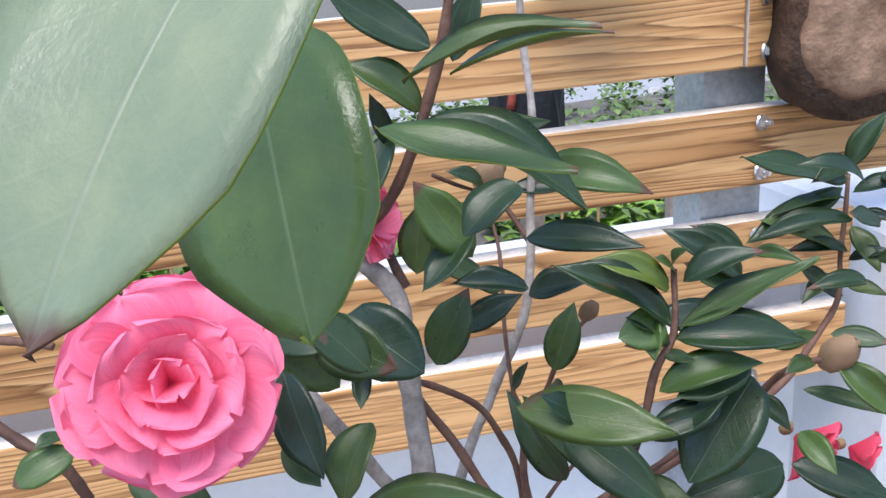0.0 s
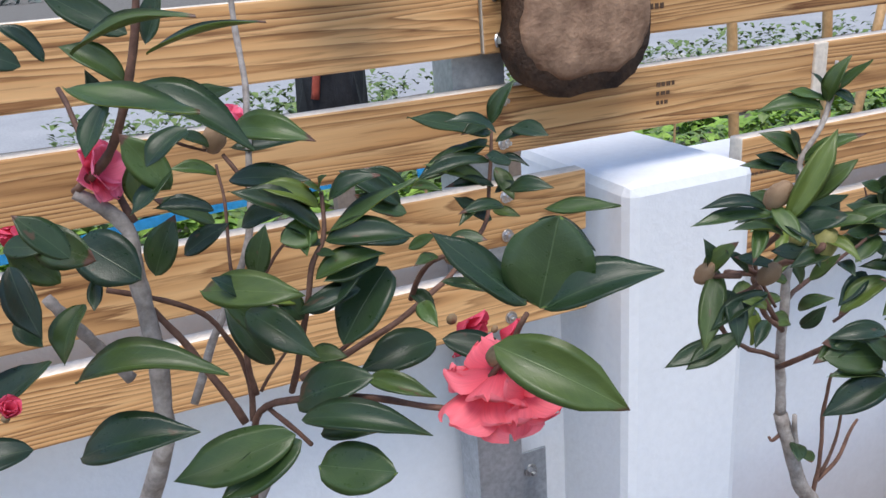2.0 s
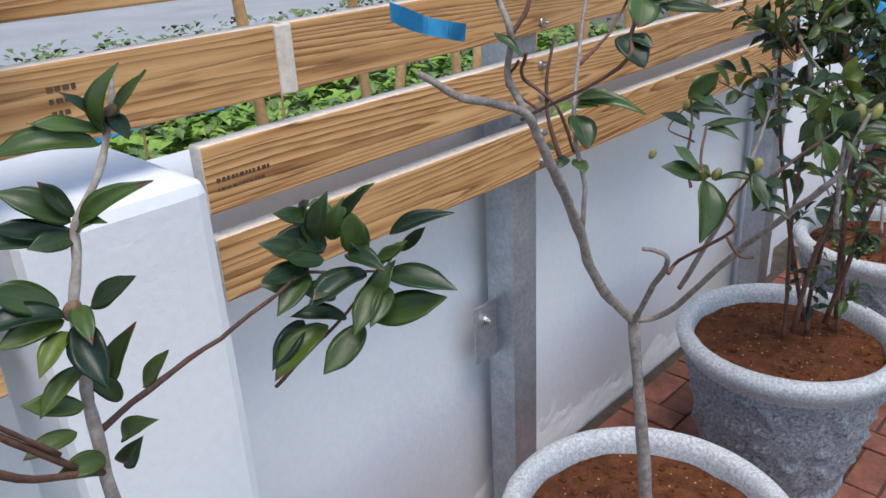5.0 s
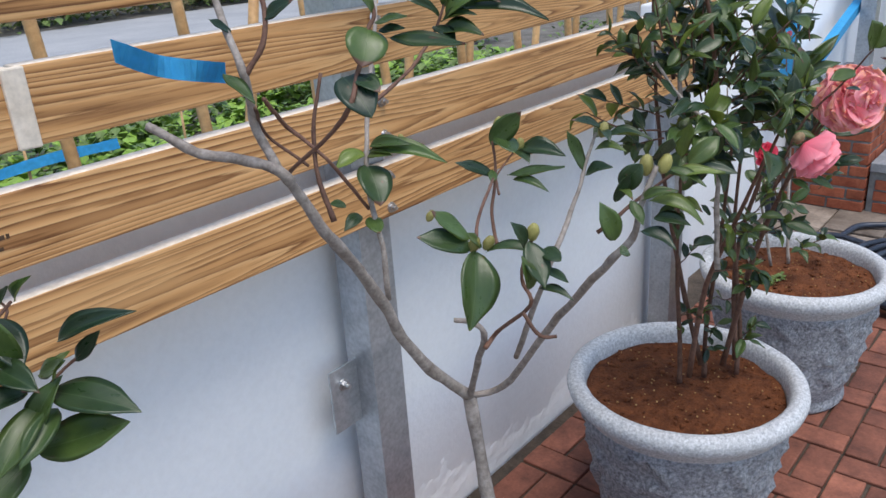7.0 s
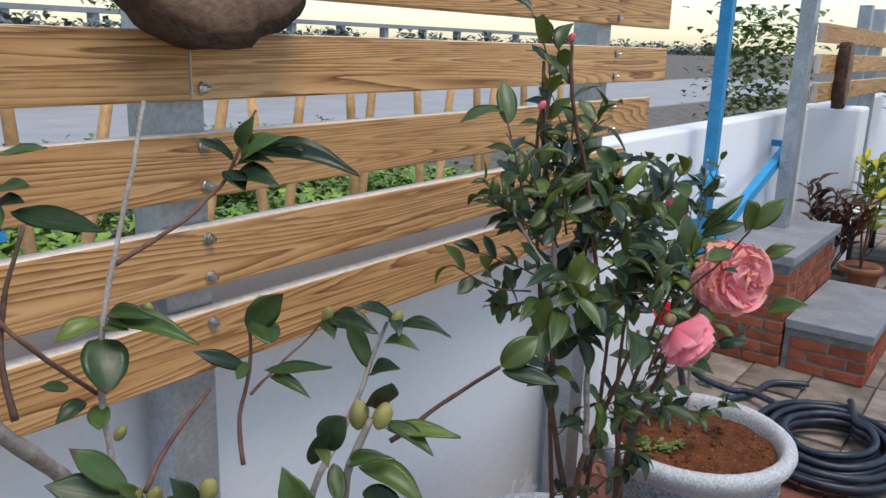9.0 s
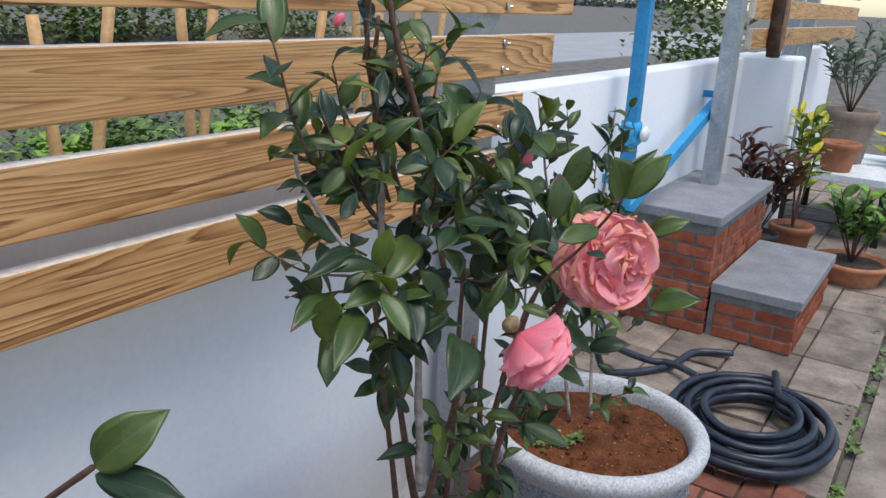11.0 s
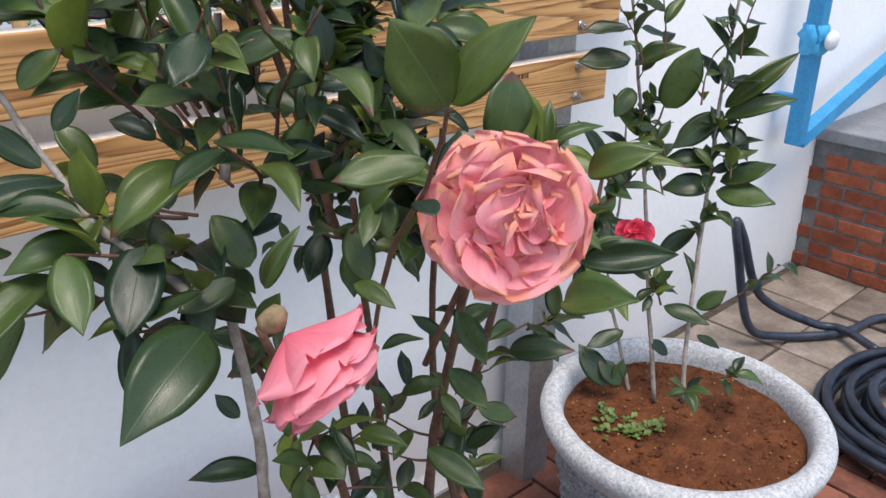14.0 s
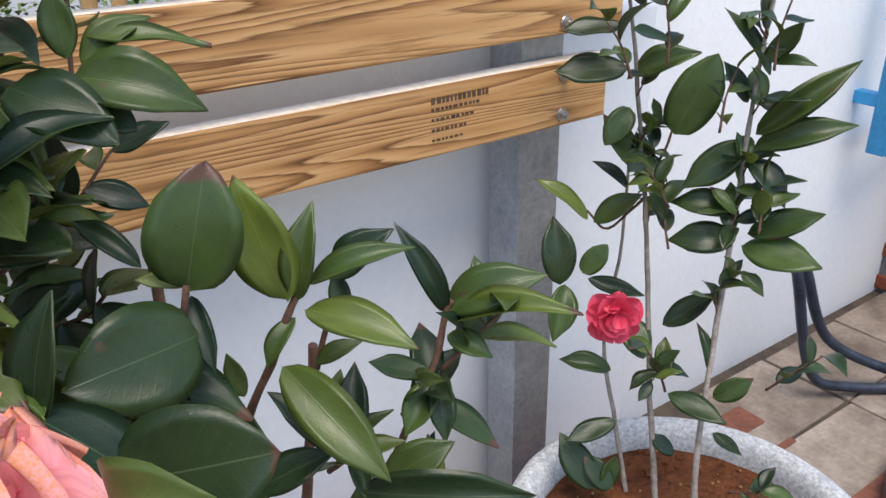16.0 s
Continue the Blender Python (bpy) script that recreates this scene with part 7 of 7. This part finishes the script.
clay_pot((7.45, 1.02, -0.03), 0.15, 0.26, BLACK_CLOTH, "black plastic nursery pot")
potted("croton", (7.45, 1.02, 0.19), "dark purple-red croton with strap leaves", 0.68, 0.24, 9, 11, 0.15, STRAP, 0.3, 31)
clay_pot((7.85, 0.86, -0.03), 0.15, 0.26, TERRACOTTA, "terracotta pot beside the steps")
potted("croton", (7.85, 0.86, 0.19), "yellow and green variegated croton", 0.85, 0.15, 5, 14, 0.15, STRAP_Y, 0.32, 32)
clay_pot((7.55, 0.42, -0.03), 0.24, 0.17, TERRACOTTA, "wide shallow terracotta bowl")
potted("shrub", (7.55, 0.42, 0.11), "light green leafy shrub in a bowl", 0.55, 0.24, 9, 12, 0.11, SOFT, 0.5, 33)
clay_pot((7.75, 0.02, -0.03), 0.19, 0.27, CLAY_GREY, "weathered grey clay pot")
potted("lavender", (7.75, 0.02, 0.20), "silvery grey-green bushy herb", 0.30, 0.24, 14, 12, 0.07, SILVER, 0.42, 34)
table = thing("plant_shelf", (8.9, 0.75, 0.0), "low white plant shelf with dark legs", "shelf")
part("shelf_top", boxed((8.45, 0.30, 0.46), (9.7, 1.10, 0.52), 0.006), WHITE_PLASTIC, table)
for x in (8.5, 9.6):
    for y in (0.35, 1.04):
        part("leg", boxed((x, y, -0.035), (x + 0.05, y + 0.05, 0.46), 0.003), BLACK_CLOTH, table)
clay_pot((8.62, 0.75, 0.52), 0.15, 0.22, TERRACOTTA, "terracotta pot on the shelf")
clay_pot((9.1, 0.78, 0.52), 0.22, 0.42, CLAY_GREY, "tall pale clay pot on the shelf")
potted("pine_shrub", (9.1, 0.78, 0.90), "feathery dark green conifer shrub", 0.75, 0.4, 9, 16, 0.13, SILVER, 0.28, 35)
clay_pot((9.2, 0.30, 0.0 - 0.03), 0.15, 0.3, TERRACOTTA, "terracotta pot with an upright plant")
potted("snake_plant", (9.2, 0.30, 0.2), "upright yellow-edged strap leaves", 0.6, 0.12, 5, 6, 0.3, STRAP_Y, 0.26, 36)
clay_pot((8.7, 0.1, -0.03), 0.2, 0.25, TERRACOTTA, "wide low terracotta pot")
potted("shrub", (8.7, 0.1, 0.17), "green leafy shrub in a pot", 0.5, 0.25, 8, 10, 0.12, SOFT, 0.5, 37)


# ---- vegetable plot and yard behind the fence ----
bm = bmesh.new()
box(bm, (-30, 10.0, -0.3), (60, 19.0, 0.0))
solo("road", bm, ROAD, "pale grey concrete lane behind the garden", "road", "structure")
bm = bmesh.new()
for gx in range(60):
    for gy in range(14):
        a = bm.verts.new((-6 + 0.35 * gx, 1.5 + 0.65 * gy, 0.06 + 0.05 * noise.noise((gx * 0.7, gy * 0.9, 0))))
bm.verts.ensure_lookup_table()
for gx in range(59):
    for gy in range(13):
        i = gx * 14 + gy
        bm.faces.new((bm.verts[i], bm.verts[i + 14], bm.verts[i + 15], bm.verts[i + 1]))
solo("vegetable_bed", bm, EARTH, "dug brown vegetable bed behind the wall", "bed", "structure", True)


def veg_clump(bm, uvl, at, r, h, leaves, size, rng):
    for k in range(leaves):
        a = rng.uniform(0, 6.283)
        d = Vector((math.cos(a), math.sin(a), rng.uniform(0.15, 1.3))).normalized()
        p = Vector(at) + Vector((r * rng.uniform(-1, 1), r * rng.uniform(-1, 1), h * rng.random()))
        s = size * rng.uniform(0.6, 1.2)
        side = d.cross(Vector((0, 0, 1))).normalized() * s * 0.33
        mid = p + d * s * 0.55
        tip = p + d * s + Vector((0, 0, -0.25 * s))
        v = [bm.verts.new(q) for q in (p, mid + side, tip, mid - side)]
        c = bm.verts.new(mid - Vector((0, 0, 0.08 * s)))
        for i in range(4):
            f = bm.faces.new((v[i], v[(i + 1) % 4], c))
            for lp in f.loops:
                lp[uvl].uv = (0.3 + 0.1 * i, 0.4)


def veg_patch(name, label, x0, x1, y0, y1, z, count, r, h, leaves, size, material, seed):
    rng = random.Random(seed)
    bm = bmesh.new()
    uvl = bm.loops.layers.uv.new("UVMap")
    for k in range(count):
        veg_clump(bm, uvl, (rng.uniform(x0, x1), rng.uniform(y0, y1), z), r, h, leaves, size, rng)
    return solo(name, bm, material, label, "vegetation", "stuff")


def veg_leaf(name, a, b):
    return mottled(name, a, b, 7, 0.5, 0, 0.2, 60, 0.003, 0.35, 0.1)


LETTUCE = veg_leaf("lettuce_leaf", (0.13, 0.26, 0.03), (0.33, 0.50, 0.09))
WEED = veg_leaf("weed_leaf", (0.07, 0.13, 0.03), (0.20, 0.28, 0.08))
DRY = veg_leaf("dry_grass_leaf", (0.22, 0.19, 0.09), (0.42, 0.37, 0.20))
veg_patch("lettuce_row", "bright green lettuce rows behind the wall", -3.0, 9.0, 4.6, 7.0, 0.05, 300, 0.13, 0.20, 30, 0.17, LETTUCE, 41)
veg_patch("leafy_weeds", "mixed green weeds in the vegetable bed", -4.0, 11.0, 2.6, 9.6, 0.05, 420, 0.20, 0.42, 30, 0.12, WEED, 42)
veg_patch("dry_weeds", "dry straw and low weeds along the lane", -8.0, 30.0, 20.0, 26.0, -0.05, 200, 0.5, 0.15, 22, 0.25, DRY, 43)
veg_patch("shrub_row", "dark green shrubs across the lane", 8.0, 26.0, 19.5, 22.0, 0.0, 60, 0.8, 1.5, 90, 0.28, WEED, 44)
veg_patch("tall_shrub", "tall light green shrub behind the wall", 12.3, 13.8, 2.8, 3.8, 0.1, 12, 0.35, 2.2, 120, 0.16, WEED, 45)

rng = random.Random(8)
for k in range(17):
    x = 1.95 + 0.17 * k
    stake = thing("bamboo_stake", (x, 1.62, 0.1), "tan bamboo stake leaning in the vegetable bed", "stake", "bamboo stakes behind the fence")
    lean = (0.16 if k % 2 else -0.02) + rng.uniform(-0.03, 0.03)
    bm = bmesh.new()
    tube(bm, smooth_line([(x, 1.62, 0.1), (x + lean, 1.66, 0.9), (x + 2 * lean, 1.70, 1.62 + rng.uniform(-0.05, 0.12))], 5), 0.017, 0.014, 9, 0.05, rng)
    part("cane", bm, BAMBOO, stake, smooth=True)
for k, (x, y) in enumerate(((1.08, 1.75), (1.16, 1.8), (1.22, 1.78), (1.30, 1.85), (1.38, 1.8))):
    post = thing("old_post", (x, y, 0.0), "weathered grey wooden stake behind the pillar", "stake", "old wooden stakes")
    part("cane", boxed((x - 0.025, y - 0.02, 0.0), (x + 0.03, y + 0.02, 1.36 + 0.05 * math.sin(5 * k)), 0.006), CLAY_GREY, post)


def blue_strip(points, wide):
    bm = bmesh.new()
    line = smooth_line(points, 8)
    prev = None
    for i, p in enumerate(line):
        w = wide * (1 + 0.3 * noise.noise((i * 0.4, points[0][0], 0)))
        tw = Vector((0, 0.3 * w, w))
        pair = (bm.verts.new(p - tw / 2), bm.verts.new(p + tw / 2))
        if prev:
            bm.faces.new((prev[0], pair[0], pair[1], prev[1]))
        prev = pair
    bmesh.ops.solidify(bm, geom=bm.faces[:], thickness=0.003)
    return solo("plastic_strip", bm, BLUE_PLASTIC, "blue plastic sheet strip edging the vegetable bed", "plastic sheet", origin=points[0])


blue_strip([(-0.6, 4.2, 0.50), (0.6, 4.3, 0.56), (1.7, 4.2, 0.62)], 0.05)
blue_strip([(1.9, 4.4, 0.52), (2.9, 4.5, 0.60), (3.4, 4.4, 0.62)], 0.06)
blue_strip([(3.2, 3.6, 0.52), (4.4, 3.4, 0.62), (5.6, 3.3, 0.66)], 0.06)
for x, y in ((-0.5, 4.22), (0.6, 4.32), (1.65, 4.22), (1.95, 4.42), (2.9, 4.52), (3.85, 4.42), (4.4, 3.42), (5.5, 3.32)):
    prop = thing("cane_prop", (x, y, 0.05), "thin cane holding the blue sheet", "stake", "canes holding the blue sheet")
    bm = bmesh.new()
    tube(bm, smooth_line([(x, y, 0.03), (x + 0.01, y, 0.72)], 4), 0.010, 0.008, 7)
    part("cane", bm, BAMBOO, prop, smooth=True)

for k in range(16):
    s = rng.uniform(0.07, 0.13)
    bm = bmesh.new()
    bmesh.ops.create_icosphere(bm, subdivisions=2, radius=s)
    for v in bm.verts:
        v.co = Vector((v.co.x * 1.3, v.co.y, v.co.z * 0.75)) * (1 + 0.2 * noise.noise(v.co * 9 + Vector((k, 0, 0))))
    x = 5.0 + 0.27 * k
    bmesh.ops.translate(bm, verts=bm.verts, vec=(x, 9.9, 0.06))
    tagged(solo("edging_stone", bm, STONE, "rounded pale stone edging the lane", "stone", smooth=True, origin=(x, 9.9, 0.06)), group="edging stones")

# black bag on a stand behind the fence
bag = thing("bag", (0.86, 2.2, 0.1), "black nylon bag with red trim on a wooden stand", "bag")
bm = bmesh.new()
lathe(bm, [(0.01, 0.0), (0.09, 0.0), (0.10, 0.05), (0.09, 0.2), (0.065, 0.32), (0.04, 0.37), (0.005, 0.38)], 24, (0.86, 2.2, 1.28), lambda a, z: 0.02 * math.sin(5 * a + 9 * z))
part("sack", bm, BLACK_CLOTH, bag, smooth=True)
bm = bmesh.new()
tube(bm, smooth_line([(0.79, 2.12, 1.42), (0.81, 2.11, 1.52), (0.86, 2.11, 1.58), (0.89, 2.11, 1.5)], 5), 0.012, 0.01, 7)
part("strap", bm, RED_TRIM, bag, "red strap", True)
part("stand", boxed((0.83, 2.17, 0.1), (0.89, 2.23, 1.285), 0.004), CLAY_GREY, bag)

# ---- distance ----
bm = bmesh.new()
box(bm, (-400, 300, 9.0), (600, 306, 11.0))
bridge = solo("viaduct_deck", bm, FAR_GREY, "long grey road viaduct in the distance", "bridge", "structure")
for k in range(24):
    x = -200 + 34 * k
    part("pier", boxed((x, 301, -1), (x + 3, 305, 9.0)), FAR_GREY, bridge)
rng = random.Random(77)
bm = bmesh.new()
uvl = bm.loops.layers.uv.new("UVMap")
for k in range(300):
    x, y = rng.uniform(-150, 420), rng.uniform(120, 180)
    veg_clump(bm, uvl, (x, y, -0.5), 3.0, rng.uniform(2.0, 5.5), 46, 2.2, rng)
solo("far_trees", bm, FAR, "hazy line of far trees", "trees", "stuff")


def tree(at, height, crown, seed, label):
    rng = random.Random(seed)
    root = thing("tree", at, label, "tree", "trees across the lane")
    top = Vector(at) + Vector((0, 0, height * 0.6))
    limb(root, [at, Vector(at) + Vector((0.1, 0, height * 0.3)), top], 0.14, 0.06, "trunk", TWIG_BROWN)
    bm = bmesh.new()
    uvl = bm.loops.layers.uv.new("UVMap")
    for k in range(9):
        d = Vector((rng.uniform(-1, 1), rng.uniform(-1, 1), rng.uniform(-0.2, 1))) * crown * 0.7
        limb(root, [top - Vector((0, 0, 0.3)), top + d * 0.5, top + d], 0.05, 0.015, "limb", TWIG_BROWN)
        for j in range(7):
            veg_clump(bm, uvl, top + d + Vector((rng.uniform(-1, 1), rng.uniform(-1, 1), rng.uniform(-0.5, 0.7))) * crown * 0.35, 0.3, 0.4, 34, 0.22, rng)
    part("crown", bm, WEED, root)


tree((15.5, 21.5, 0), 4.2, 1.5, 4, "dark green roadside tree with a full crown")
tree((18.5, 22.5, 0), 3.9, 1.5, 6, "dark green roadside tree with a full crown")
tree((9.0, 23.5, 0), 3.4, 1.3, 7, "small leafy roadside tree")

# low weeds along the path's edge
veg_patch("path_weeds", "small green weeds in the joint along the path", 2.6, 7.5, 0.075, 0.16, -0.03, 110, 0.025, 0.02, 12, 0.035, WEED, 51)
veg_patch("pot_weeds", "small dark weeds on the soil of the pot", 3.70, 3.84, 0.70, 0.84, 0.455, 9, 0.015, 0.02, 12, 0.024, WEED, 53)
veg_patch("clover_tuft", "light green clover beside the pot", 4.30, 4.46, 0.72, 0.86, 0.0, 8, 0.03, 0.06, 16, 0.05, LETTUCE, 52)

# ---- paving ----
path_root = thing("paving", (3.0, 0.7, 0.0), "red clay pavers in a basket pattern with dark joints", "paving", kind="structure")
PAVERS = {}
for key, size in (("brick", (0.205, 0.098)), ("slab", (0.42, 0.30))):
    PAVERS[key] = mesh_of(boxed((-size[0] / 2, -size[1] / 2, -0.05), (size[0] / 2, size[1] / 2, 0.0), 0.0045), "paver", [PAVER if key == "brick" else SLAB], False)
rng = random.Random(13)
far_bm = bmesh.new()
for strip in range(5):
    y = 0.167 + 0.105 + 0.2125 * strip
    x = -2.0 + 0.11 * strip
    while x < 4.72:
        for cx, cy, rot in ((x + 0.051, y, 90), (x + 0.211, y - 0.0535, 0), (x + 0.211, y + 0.0535, 0)):
            m = pose(cx, cy, rng.uniform(-0.004, 0.003), rng.uniform(-0.8, 0.8), rng.uniform(-0.8, 0.8), rot + rng.uniform(-1.2, 1.2))
            if cx > 1.45:
                placed("paver", PAVERS["brick"], path_root, m)
            else:
                box(far_bm, (cx - (0.049 if rot else 0.1025), cy - (0.1025 if rot else 0.049), -0.05), (cx + (0.049 if rot else 0.1025), cy + (0.1025 if rot else 0.049), 0.0))
        x += 0.322
ob = part("paver_field", far_bm, PAVER, path_root)
tagged(ob, kind="stuff")
x = 4.95
while x < 11.5:
    y = 0.26
    while y < 1.36:
        placed("slab", PAVERS["slab"], path_root, pose(x + rng.uniform(-0.01, 0.01), y, rng.uniform(-0.006, 0.003), rng.uniform(-0.6, 0.6), rng.uniform(-0.6, 0.6), rng.uniform(-1.5, 1.5)))
        y += 0.31
    x += 0.435
